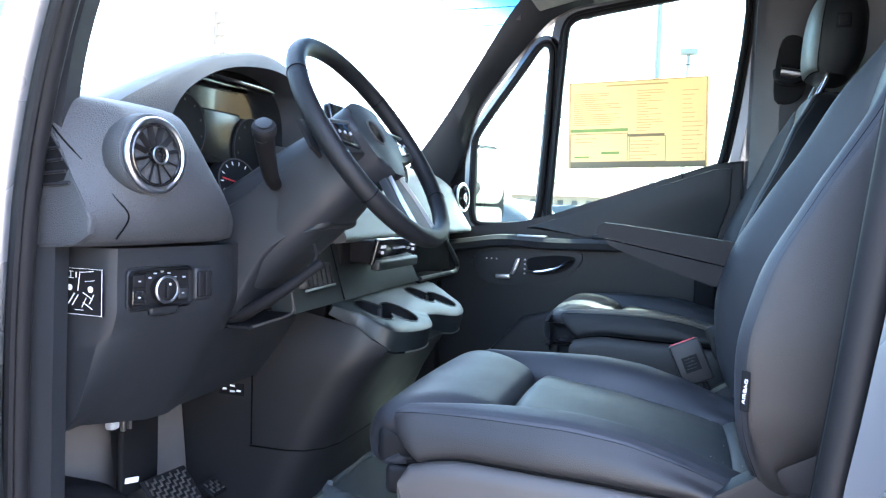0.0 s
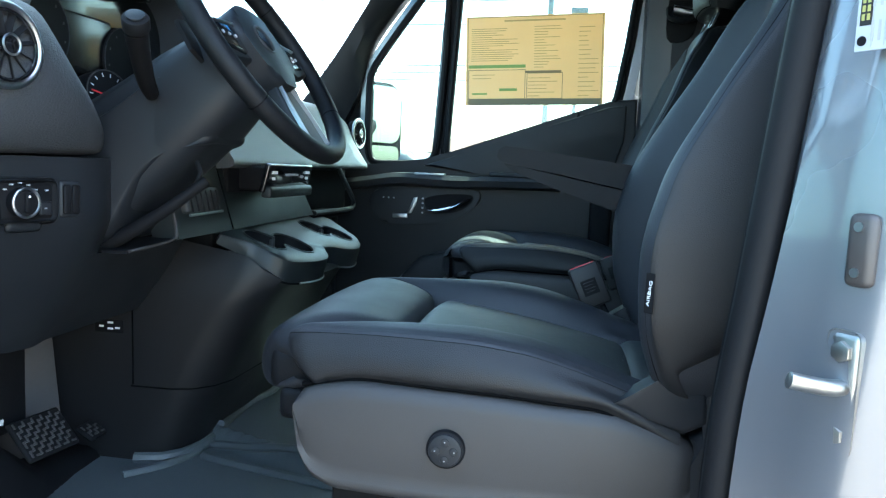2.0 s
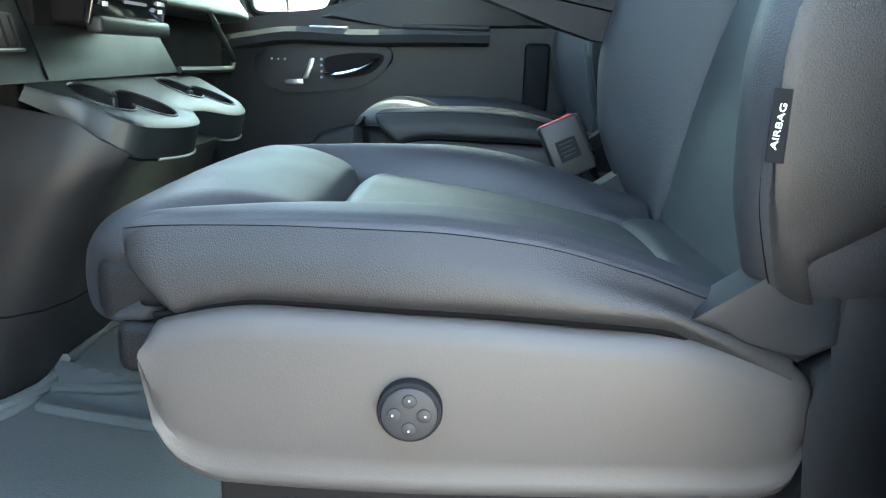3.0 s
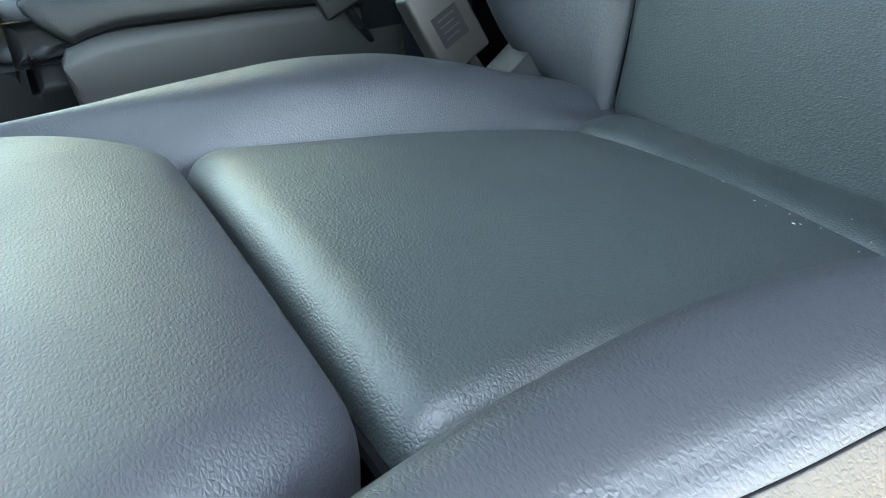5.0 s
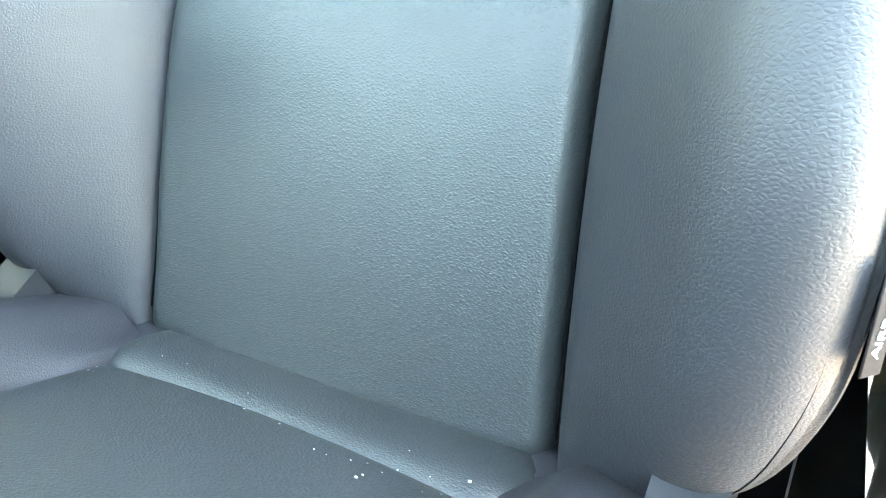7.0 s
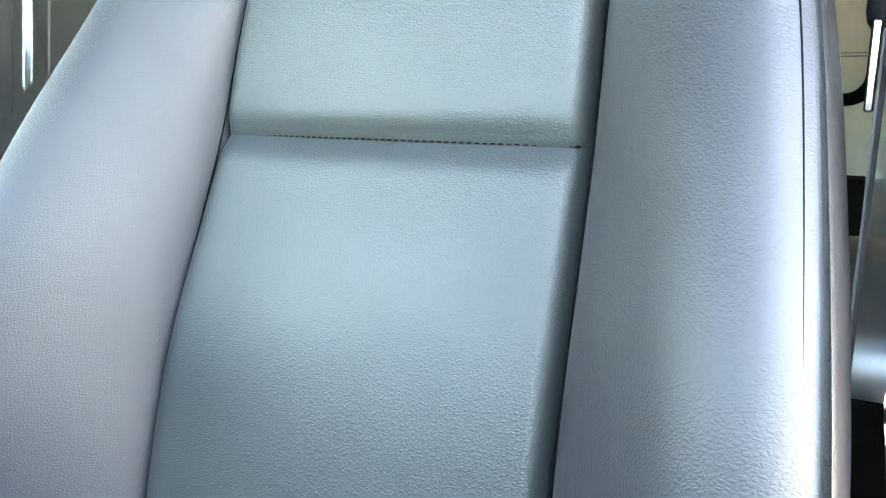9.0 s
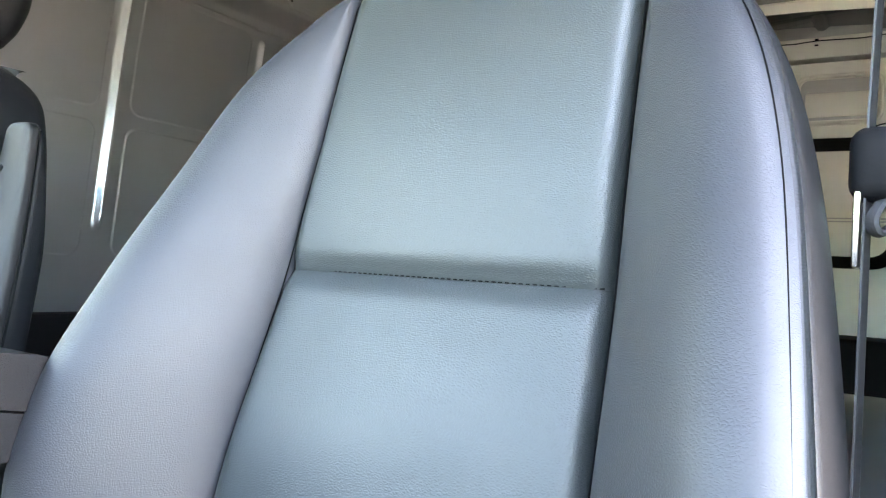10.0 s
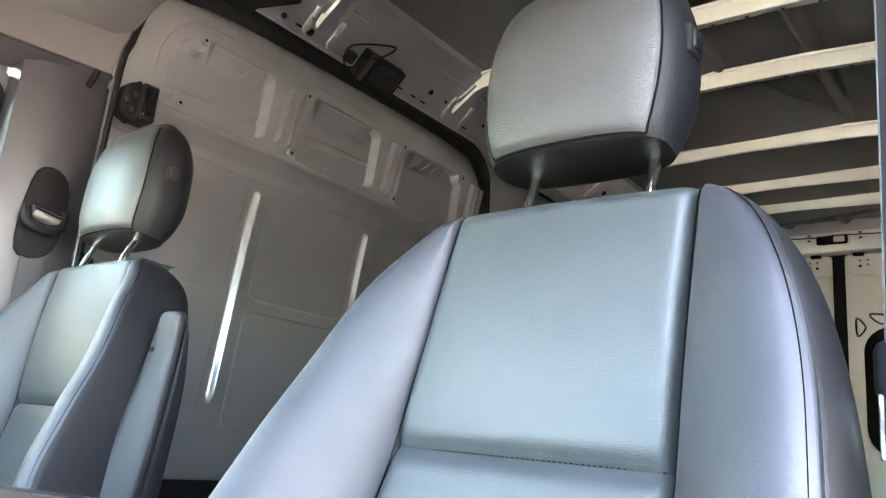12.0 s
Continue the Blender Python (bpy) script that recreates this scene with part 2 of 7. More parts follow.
geo, xyz, span, fade = [nt_.nodes.new("ShaderNode" + n) for n in ("NewGeometry", "SeparateXYZ", "MapRange", "ValToRGB")]
span.inputs["From Min"].default_value, span.inputs["From Max"].default_value = 1.3335, 1.529
nt_.links.new(geo.outputs["Position"], xyz.inputs[0])
nt_.links.new(xyz.outputs["Z"], span.inputs["Value"])
nt_.links.new(span.outputs["Result"], fade.inputs[0])
fade.color_ramp.elements[0].color = (.55, .645, .63, 1)
fade.color_ramp.elements[1].color = (.006, .035, .10, 1)
for at, c in ((.14, (.27, .43, .48)), (.28, (.13, .29, .38)), (.42, (.06, .18, .28)), (.56, (.023, .10, .20)), (.72, (.010, .055, .14))):
    fade.color_ramp.elements.new(at).color = (*c, 1)
nt_.links.new(fade.outputs["Color"], nt_.nodes["Transparent BSDF"].inputs[0])
M_MIRROR = material("mirror_glass", (0.9, 0.9, 0.9), 0.02, 1.0, vary=0.0, rough_vary=0.0)
M_BLUE_MIRROR = material("blue_mirror_glass", (0.40, 0.50, 0.53), 0.02, 1.0, vary=0.0, rough_vary=0.0)


# ---- seats ----
M_TAB = material("pale_grey_plastic", (.30, .32, .35), .5)
XP = curve([(.42, .552), (.54, .578), (.66, .610), (.75, .640), (.81, .658), (.90, .676), (1.0, .700), (1.1, .726)])
SW = curve([(.42, .168), (.6, .158), (.8, .151), (.95, .147), (1.1, .144)])
OW = curve([(.415, .205), (.43, .245), (.46, .278), (.50, .296), (.56, .308), (.63, .310), (.7, .304), (.8, .291), (.88, .278), (.95, .261), (1.0, .242), (1.05, .213), (1.08, .186), (1.1, .155)])
XF = curve([(.415, .548), (.44, .520), (.48, .495), (.54, .478), (.61, .474), (.70, .492), (.8, .542), (.9, .602), (1.0, .656), (1.06, .700), (1.1, .726)])
ZS = curve([(.026, .482), (.06, .487), (.1, .490), (.18, .494), (.26, .495), (.34, .488), (.42, .468), (.475, .449), (.54, .430)])
YO = curve([(.04, .236), (.1, .237), (.2, .244), (.26, .249), (.4, .252), (.54, .250)])
HWT = curve([(-.035, .205), (-.02, .222), (0, .234), (.025, .237), (.045, .232), (.06, .222), (.1, .202), (.16, .180)])
ZB = curve([(.03, .418), (.06, .420), (.15, .435), (.3, .434), (.39, .430), (.44, .427), (.48, .412), (.54, .382)])
ZP = curve([(.03, .450), (.165, .470), (.25, .459), (.38, .437), (.5, .414), (.54, .40)])
ROLL = [(p.x, p.y) for p in spline([(.490, .398, 0), (.4925, .410, 0), (.499, .4185, 0), (.511, .4235, 0), (.53, .4235, 0), (.548, .4205, 0), (.575, .409, 0)], 5)]
YI = curve([(.024, .232), (.036, .224), (.045, .219), (.06, .211), (.1, .195), (.16, .176), (.2, .166), (.3, .157), (.5, .160)])
HW = curve([(.16, .171), (.2, .163), (.3, .156), (.36, .158), (.5, .163)])

LEAN = curve([(.40, 0), (.46, .001), (.55, .007), (.65, .012), (.75, .0105), (.85, .006), (.95, 0), (1.1, 0)])


def raised_armrest(seat):
    """A padded armrest that stands upright beside the backrest."""
    near, far = .706, .758
    front = curve([(.55, .652), (.70, .679), (.90, .702), (.99, .708)])
    rear_x = curve([(.55, .722), (.70, .734), (.86, .744), (.95, .735), (.985, .722)])
    slant = curve([(.55, .050), (.69, .040), (.93, .010), (.99, .004)])

    def ring(z, a, b, grow):
        out = []
        x0, x1 = a(z), b(z)
        c = Vector(((x0 + x1) / 2, (near + far) / 2, z))
        for k in range(28):
            an = 2 * math.pi * k / 28
            co, si = math.cos(an), math.sin(an)
            q = (abs(co) ** 5 + abs(si) ** 5) ** (-.2)
            p = Vector((c.x + (x1 - x0) / 2 * q * co * grow, c.y + (far - near) / 2 * q * si * grow, z))
            p.x -= slant(z) * (p.y - near) / (far - near)
            out.append(p)
        return out

    zs = [.55 + .43 * k / 30 for k in range(31)]
    tops = [(.984, .95), (.988, .84), (.9905, .62)]
    mid = lambda z: front(z) + .016
    # one leather in two tones: the body's near-black paints its shaded side
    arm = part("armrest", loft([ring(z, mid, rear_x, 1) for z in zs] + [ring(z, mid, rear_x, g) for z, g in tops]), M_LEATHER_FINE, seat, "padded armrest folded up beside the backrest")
    part("armrest_pad", loft([ring(z, front, lambda w: mid(w) + .002, 1.012) for z in zs] + [ring(z, front, lambda w: mid(w) + .002, g) for z, g in tops]), M_LEATHER_SHADED, arm, "soft front face of the armrest")
    part("armrest_seam", tube([(mid(z) + .001, near - .0005, z) for z in zs], .0010, 6), M_SEAM, arm)
    part("armrest_hole", disc((front(.925) - slant(.925) * .7, near + .042, .925), (-1, -.15, .08), .0048, .006, 16), M_BLACK, arm)
    part("armrest_hinge", disc((.74, .775, .62), (0, 1, 0), .035, .03, 24, .004), M_BLACK, arm)


TAG_TURN = Matrix.Translation((.483, -.3085, 0)) @ Matrix.Rotation(radians(-38), 4, "Z") @ Matrix.Translation((-.483, .3125, 0))


def build_seat(name, label, y0, mirror, raised, low=0.0, high=0.0, lift=0.0):
    """mirror: 1 with the armrest to the right of the sitter's middle line, -1 with it to the left."""
    seat = thing(name, label, "seat", "front seats", at=(0.3, y0, 0.1))

    def t(x, y, z):
        f = min(1, max(0, (z - .42) / .80))
        return Vector((x + low + (high - low) * f, y * mirror + y0, z + lift * (1 - f)))

    # cushion: centre panel, thigh pad, side bolsters, rear roll
    def panel(u, v):
        u = u ** 1.35
        x = .169 + u * .327
        hw = HW(x)
        y = -math.cos(math.pi * v) * hw
        corner = 0.016
        z = ZP(x) + .010 * (1 - (y / hw) ** 2) + .006 * math.sin(math.pi * u)
        z -= roll(min(u * .310, .06), .028) * .95 + roll(min((1 - u) * .310, .05), .006) * .5 + roll(hw - abs(y), .018) * .9
        dx, dy = u * .310, hw - abs(y)
        if dx < corner and dy < corner:
            q = corner - math.hypot(corner - dx, corner - dy)
            z -= .010 if q < 0 else roll(q, .010)
        return t(x, y, z)
    part("seat_panel", sheet(panel, 60, 48, (0, 0, -.04)), M_LEATHER_PANEL, seat)

    prof = spline([(.165, .440), (.166, .466), (.153, .487), (.105, .502), (.055, .503), (.012, .490), (-.018, .463), (-.032, .430), (-.026, .408), (0, .398), (.06, .398)], 5)

    def thigh(u, v):
        k = u * (len(prof) - 1)
        i = min(int(k), len(prof) - 2)
        p = prof[i].lerp(prof[i + 1], k - i)
        hw = HWT(p.x)
        y = -math.cos(math.pi * (.08 + .84 * v)) / math.cos(math.pi * .08) * hw
        e = roll(hw - abs(y), .05)
        cx, cz = .07, .44
        f = 1 - e / .078
        return t(cx + (p.x - cx) * f, y, cz + (p.y - cz) * f - .006 * (y / hw) ** 2)
    part("thigh_pad", sheet(thigh, 56, 56), M_LEATHER, seat)

    sag = lambda x: math.sin(math.pi * min(1, max(0, (x - .036) / .42)))
    for side in (1, -1):
        rings, skirt = [], []
        for i in range(61):
            x = .024 + .515 * (i / 60) ** 1.25
            zs, zb, zp, yi, yo = ZS(x), ZB(x), ZP(x) + .014 * min(1, max(0, (x - .44) / .04)), YI(x), YO(x)
            f = math.sqrt(max(0, 1 - (1 - min(1, (x - .0232) / .036)) ** 2))
            mid = zs - .022
            foot = zp - .022 if x > .17 else zb + .004
            g = yo - yi
            ctrl = [(yi - .006, foot), (yi - .003, min(zp - .006, zs - .012)), (yi + .16 * g, max(zs - .011, zp + .002)), (yi + .42 * g, zs + .006), (yo - min(.016, .28 * g), zs + .0055), (yo - min(.0045, .1 * g), zs + .0014), (yo + .0015, zs - .0022), (yo + .008, zs - .011), (yo + .018, (zs + zb) / 2), (yo + .021, zb + .009), (yo + .013, zb - .002)]
            top = spline([(a, b, 0) for a, b in ctrl], 4)
            pts = [(p.x, p.y) for p in top] + [(yo - .01, zb - .006), (yi + .004, min(zb - .006, zp - .026))]
            back_off = .034 * max(0, 1 - (x - .024) / .07)
            place = lambda a, b: t(x + back_off * max(0, (zs - mid - (b - mid) * f) / .055), side * (yo + (a - yo) * (.25 + .75 * f)), mid + (b - mid) * f)
            rings.append([place(a, b) for a, b in pts])
            wall = curve([(b, a) for a, b in reversed(pts[24:41])])
            cut = zs - .0022 - .0030 * sag(x)
            skirt.append([place(wall(z) + .0006, z) for z in [cut + (pts[40][1] - cut) * k / 14 for k in range(15)]])
        bolster = part("seat_bolster", loft(rings), M_LEATHER, seat)
        part("lower_seam", tube([t(x, side * (YO(x) + .013), ZB(x) - .003) for x in [.06 + .42 * k / 30 for k in range(31)]], .0026, 6), M_SEAM, bolster, "dark gap above the side cover")
        # skin over the bolster's outer side, its shade painted as darker leather
        part("bolster_side", loft(skirt, closed=False, caps=False), M_LEATHER_SHADED, bolster, "leather side below the seam, its shade put into the colour")
        line = [t(x, side * (YO(x) + .0022 + .0018 * sag(x)), ZS(x) - .0020 - .0030 * sag(x)) for x in [.036 + .444 * k / 60 for k in range(61)]]
        part("stitching", tube(line, .0005, 5), M_SEAM, bolster, "dark stitched seam")

    def rear(u, v):
        pr = ROLL
        k = u * (len(pr) - 1)
        i = min(int(k), len(pr) - 2)
        a, b = pr[i], pr[i + 1]
        x = a[0] + (b[0] - a[0]) * (k - i)
        hw = .1645 - .03 * max(0, x - .49)
        y = (v * 2 - 1) * hw
        e = roll(hw - abs(y), .006)
        return t(x, y - .002, a[1] + (b[1] - a[1]) * (k - i) - e + .002 * (1 - (y / hw) ** 2))
    part("crease_seam", tube([t(.168, -.165 + .0165 * k, .450) for k in range(21)], .003, 6), M_SEAM, seat, "dark seam in the crease")
    for side in (1, -1):
        part("crease_seam", tube([t(x, side * ((HW(x) + YI(x)) / 2 + .001), ZP(x) - .012) for x in [.172 + .30 * k / 30 for k in range(31)]], .002, 6), M_SEAM, seat, "dark seam in the crease")
    part("cushion_roll", sheet(rear, 30, 24, (0, 0, -.02)), M_LEATHER_PANEL, seat)
    part("cushion_tuck", rbox(t(.520, -.215, .380), t(.60, .215, .4165), .008), M_LEATHER, seat)
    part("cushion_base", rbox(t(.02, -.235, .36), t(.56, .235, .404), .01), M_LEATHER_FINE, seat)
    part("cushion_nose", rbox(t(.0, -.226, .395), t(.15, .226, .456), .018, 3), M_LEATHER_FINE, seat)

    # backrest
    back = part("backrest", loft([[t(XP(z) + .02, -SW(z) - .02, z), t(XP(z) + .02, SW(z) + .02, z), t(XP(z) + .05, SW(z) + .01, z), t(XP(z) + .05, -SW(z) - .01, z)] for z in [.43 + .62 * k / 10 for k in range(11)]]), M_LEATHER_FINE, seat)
    lum = .812

    def centre(z0, z1, r0, r1, bulge):
        def f(u, v):
            u = u * .4 + .6 * (.5 - .5 * math.cos(math.pi * u))
            z = z0 + (z1 - z0) * u
            hw = SW(z) + .006
            y = -math.cos(math.pi * v) * hw
            off = .003
            x = XP(z) - .008 * (1 - (y / hw) ** 2) - bulge * math.sin(math.pi * u)
            x += roll(min((u) * (z1 - z0), .1), r0) + roll(min((1 - u) * (z1 - z0), .1), r1) + roll(hw - abs(y), .024 if y < 0 else .014)
            if y * mirror < 0:
                x += .020 * max(0, 1 - (hw - abs(y)) / .016) ** 2
            x += .0085 * math.exp(-((z - lum) / (.013 if z > lum else .010)) ** 2) * (1 - .35 * abs(y / hw) ** 6)
            return t(x, y + off + LEAN(z) * (y / hw + 1) / 2, z)
        return f
    part("lower_back_panel", sheet(centre(.410, lum, .012, .0015, .004), 52, 44, (.04, 0, 0)), M_LEATHER_PANEL, back)
    part("upper_back_panel", sheet(centre(lum, 1.097, .0015, .016, .003), 44, 44, (.04, 0, 0)), M_LEATHER_PANEL, back)
    dashes = [tube([t(XP(lum) + .0013 + .008 * (y / .154) ** 2, y + .003, lum + .001), t(XP(lum) + .0013 + .008 * (y / .154) ** 2, y + .003 + .0034, lum + .001)], .0006, 5) for y in [-.145 + .0058 * k for k in range(50)]]
    part("lumbar_stitching", joined(dashes), M_SEAM, back, "dark stitched lumbar seam")
    for side in (1, -1):
        rings = []
        pipe = []
        for i in range(61):
            z = .4165 + .681 * i / 60
            xp, s, w, xf = XP(z), SW(z) + (.006 + LEAN(z) if side > 0 else 0), max(OW(z), SW(z) + .012), XF(z)
            g = w - s
            xr = roll(1.0985 - z, .022)
            p = xp - xf
            f = (xp + .034 - 1.4 * xr, s + .0005), (xp - .06 * p - .001, s + .006), (xp - .48 * p - .003, s + g * .28), (xp - .88 * p - .002, s + g * .58), (xf + .003, s + g * .82), (xf + .013, w - .006), (xf + .024, w)
            front = spline([(a, b, 0) for a, b in f], 4)
            pts = [(q.x, q.y) for q in front] + [(max(xp, xf + .03) + .038 - 2.7 * xr, w - .006), (max(xp, xf + .03) + .043 - 3.5 * xr, s + .004)]
            rings.append([t(a + xr, side * b, z) for a, b in pts])
            far_edge = mirror > 0 and side > 0
            pipe.append(t(xf + (.022 if far_edge else .0098) + xr, side * (w if far_edge else s + g * .925), z))
        bolster = part("back_bolster", loft(rings), M_LEATHER, back)
        part("crease_seam", tube([t(XP(z) + .0045 + roll(1.0985 - z, .022), side * (SW(z) + .0015 + (.007 + LEAN(z) if side > 0 else 0)), z) for z in [.43 + .66 * k / 50 for k in range(51)]], .0007 if side * mirror > 0 else .0012, 6), M_SEAM, bolster, "dark seam in the crease")
        part("piping", tube(pipe, .0006, 6), M_SEAM, bolster, "dark piping along the edge")
    shell = []
    for i in range(91):
        z = .43 + .662 * i / 90
        xp, w, xf = XP(z), OW(z) - .0035, XF(z)
        top = math.sqrt(max(0, 1 - max(0, (z - 1.02) / .0725) ** 2))
        xb = max(xp + .028 + .077 * top, xf + .05)
        xc = max(min(xb, .506 + (z - .466) / .56), xf + .034)
        d = xc - xf
        half = [(min(xp + .045, xb - .004), 0), (min(xp + .045, xb - .004), w - .07), (min(xp + .035, xc - .010), w - .012), (xf + .0103, w - .0085), (xf + .0150, w - .0004), (xf + .024, w + .0045), (max(xf + .034, xf + .62 * d), w + .0055), (xc - .14 * d, w - .002), (xc - .03 * d, w - .022), (xb + .006, w * .6), (xb + .008, 0)]
        sp = half[:3] + [(q.x, q.y) for q in spline([(a, b, 0) for a, b in half[3:]], 4)]
        shell.append([t(a, b - (.007 if mirror > 0 and b > .1 else 0), z) for a, b in sp] + [t(a, -b, z) for a, b in reversed(sp[1:-1])])
    # shell sides get darker leather, which paints in their shade beside the front
    part("back_shell", loft(shell), M_LEATHER_FINE if raised else M_LEATHER_SHADED, back, "black leather sides and rear of the backrest")
    tag = part("airbag_tag", turned(rbox((.4830, -.3135, .556), (.4945, -.3122, .602), .0005, 1), TAG_TURN), M_BLACK, back, "black woven tag lettered in white") if mirror > 0 else None

    # headrest
    hd_at = Matrix.Translation((high + (.026 if raised else 0), 0 if raised else .012, .002 if raised else .003))
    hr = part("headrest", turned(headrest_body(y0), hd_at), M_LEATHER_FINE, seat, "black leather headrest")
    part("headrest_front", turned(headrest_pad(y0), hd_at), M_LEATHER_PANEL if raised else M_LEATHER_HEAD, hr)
    part("headrest_seam", turned(headrest_seam(y0), hd_at), M_SEAM, hr)
    bt = part("headrest_button", turned(rbox((.757, y0 - .1375, 1.262), (.795, y0 - .115, 1.300), .006), hd_at), M_BLACK, hr, "black release button")
    part("button_cap", turned(rbox((.763, y0 - .1405, 1.268), (.790, y0 - .130, 1.295), .005), hd_at), M_LEATHER_FINE, bt)
    for y in (-.078, .078):
        post = spline([(.752 + high, y0 + y, 1.05), (.762 + high, y0 + y, 1.105), (.780 + high, y0 + y, 1.15), (.79 + high, y0 + y, 1.20)], 5)
        part("headrest_post", tube(post, .0065, 12), M_CHROME, seat, "chrome headrest post")
        part("post_collar", disc((.758 + high, y0 + y, 1.086), (0, 0, 1), .013, .012, 20, .003), M_BLACK, seat)

    # side trims, switch, pedestal
    for side in (1, -1):
        xs = [.056 + .5115 * k / 60 for k in range(61)]
        lo = curve([(.056, .386), (.0585, .352), (.067, .320), (.085, .297), (.118, .285), (.255, .281), (.404, .284), (.510, .287), (.536, .292), (.552, .304), (.562, .325), (.5665, .35), (.5675, .372)])
        hi = curve([(.056, .398), (.059, .408), (.068, .416), (.15, .430), (.3, .429), (.39, .425), (.45, .424), (.50, .414), (.55, .396), (.5675, .382)])
        rings = []
        for x in xs:
            a, b = lo(x), hi(x)
            h = b - a
            q = min(1, h / .09)
            pts = [(.235, a + .004 * q), (.262, a), (.272, a + .005 * q), (.2755, a + .012 * q), (.2745, a + .018 * q), (.2715, a + .025 * q), (.2725, a + .035 * q), (.2755, a + h * .5), (.2745, b - .022 * q), (.2715, b - .009 * q), (.264, b - .002 * q), (.255, b), (.235, b - .003 * q)]
            end = .020 * max(0, (x - .540) / .0275) ** 2
            rings.append([t(x, side * (p - end), q) for p, q in pts])
        trim = part("side_trim", loft(rings), M_PLASTIC_GREY, seat, "dark grey plastic seat side cover")
        wing = [(p.x, p.y) for p in spline([(.455, .433, 0), (.480, .449, 0), (.506, .467, 0), (.530, .484, 0), (.553, .496, 0)], 3)] + [(.564, .470), (.571, .442), (.571, .419), (.543, .404), (.50, .421)]
        part("hinge_cover", plate([t(x, side * .236, z) for x, z in wing], (0, side * mirror * .037, 0), .009, 4), M_PLASTIC, seat, "dark hinge cover")
        rearp = [(p.x, p.y) for p in spline([(.557, .499, 0), (.577, .514, 0), (.599, .528, 0), (.63, .535, 0), (.70, .530, 0)], 4)] + [(.70, .24), (.55, .24), (.568, .33), (.566, .37), (.552, .399), (.575, .416), (.576, .442), (.569, .470)]
        part("rear_cover", plate([t(x, side * .225, z) for x, z in rearp], (0, side * mirror * .046, 0), .012, 3), M_PLASTIC, seat)
        if side * mirror < 0 and mirror > 0:
            sw = part("seat_switch", disc(t(.259, -.278, .360), (0, -1, 0), .0245, .012, 40, .003), M_BLACK, trim, "round four-way lumbar switch")
            part("switch_pad", disc(t(.259, -.2845, .360), (0, -1, 0), .0215, .006, 40, .003), M_PLASTIC, sw)
            for a, b in ((0, .011), (.011, 0), (0, -.011), (-.011, 0)):
                part("switch_dot", disc(t(.259 + a, -.2872, .360 + b), (0, -1, 0), .0055, .003, 16, .001), M_PLASTIC, sw)
                part("switch_mark", disc(t(.259 + a * 1.1, -.2888, .360 + b * 1.1), (0, -1, 0), .0009, .001, 8), M_GREYPRINT, sw)
        rail = part("seat_rail", rbox(t(.10, side * .225 - .012, .235), t(.66, side * .225 + .012, .283), .004), M_BLACK, seat, "black steel seat rail")
        for k in range(5):
            part("rail_bolt", disc(t(.16 + .075 * k, side * .238, .252), (0, 1, 0), .0045, .004, 10), M_PLASTIC_GREY, rail)
    part("seat_box", rbox(t(.10, -.20, .10), t(.64, .20, .24), .015), M_BLACK, seat, "black seat pedestal")

    # armrest
    if raised:
        raised_armrest(seat)
    else:
        up = [(.249, .735), (.252, .748), (.264, .755), (.30, .752), (.50, .729), (.548, .715), (.560, .690), (.49, .683), (.27, .724), (.255, .727)]
        dn = [(.262, .7225), (.285, .7185), (.49, .6805), (.560, .687), (.556, .655), (.53, .640), (.47, .643), (.42, .658), (.30, .700), (.275, .711)]
        arm = part("armrest", plate([t(x, .287, z) for x, z in up], (0, .058 * mirror, 0), .008, 3), M_LEATHER_FINE, seat, "padded armrest folded down")
        part("armrest_underside", plate([t(x, .289, z) for x, z in dn], (0, .054 * mirror, 0), .006, 3), M_LEATHER_FINE, arm)
        part("armrest_hinge", disc(t(.60, .285, .68), (0, 1, 0), .035, .03, 24, .004), M_BLACK, arm)

    # belt buckle
    m = Matrix.Translation(t(.440, .279, .497 if mirror > 0 else .452)) @ Euler((radians(-9), radians(-24), radians(8 * mirror))).to_matrix().to_4x4()
    bk = part("belt_buckle", turned(rbox((-.029, -.011, -.042), (.029, .011, .040), .004), m), M_BUCKLE, seat, "dark plastic belt buckle with a red button")
    part("buckle_button", turned(rbox((-.024, .0015, .034), (.024, .0100, .0412), .001), m), M_RED, bk, "red release button")
    part("buckle_label", turned(rbox((-.016, -.0117, -.018), (.014, -.0108, .012), .0002, 1), m), M_BLACK, bk)
    for k in range(4):
        part("label_bar", turned(rbox((-.011, -.0121, .006 - .006 * k), (.009 - .003 * (k % 2), -.0115, .0072 - .006 * k), 0), m), M_BUCKLE, bk)
    part("buckle_stalk", tube([m @ Vector((.008, 0, -.04)), m @ Vector((.012, 0, -.075)), t(.50, .27, .36)], .006, 8), M_BLACK, bk)
    part("bracket_tab", plate([t(.491, .268, .432), t(.510, .270, .444), t(.526, .268, .456), t(.545, .266, .428), t(.556, .265, .408), t(.55, .268, .38), t(.48, .272, .38)], (.003, .006 * mirror, -.002)), M_TAB if mirror > 0 else M_BLACK, seat, "grey plastic bracket tab")
    part("cover_clip", disc(t(.556, .266, .407), (1, .3, .2), .0055, .016, 12, .0015), M_WHITE, seat, "small white plastic clip")
    return seat


HEAD_W = curve([(0, .114), (.1, .123), (.25, .131), (.42, .134), (.6, .131), (.8, .118), (.92, .101), (1, .078)])
HEAD_A = curve([(0, .720), (.05, .713), (.2, .708), (.5, .711), (.75, .722), (.9, .740), (1, .765)])
HEAD_B = curve([(0, .812), (.12, .834), (.3, .848), (.6, .850), (.85, .836), (1, .806)])


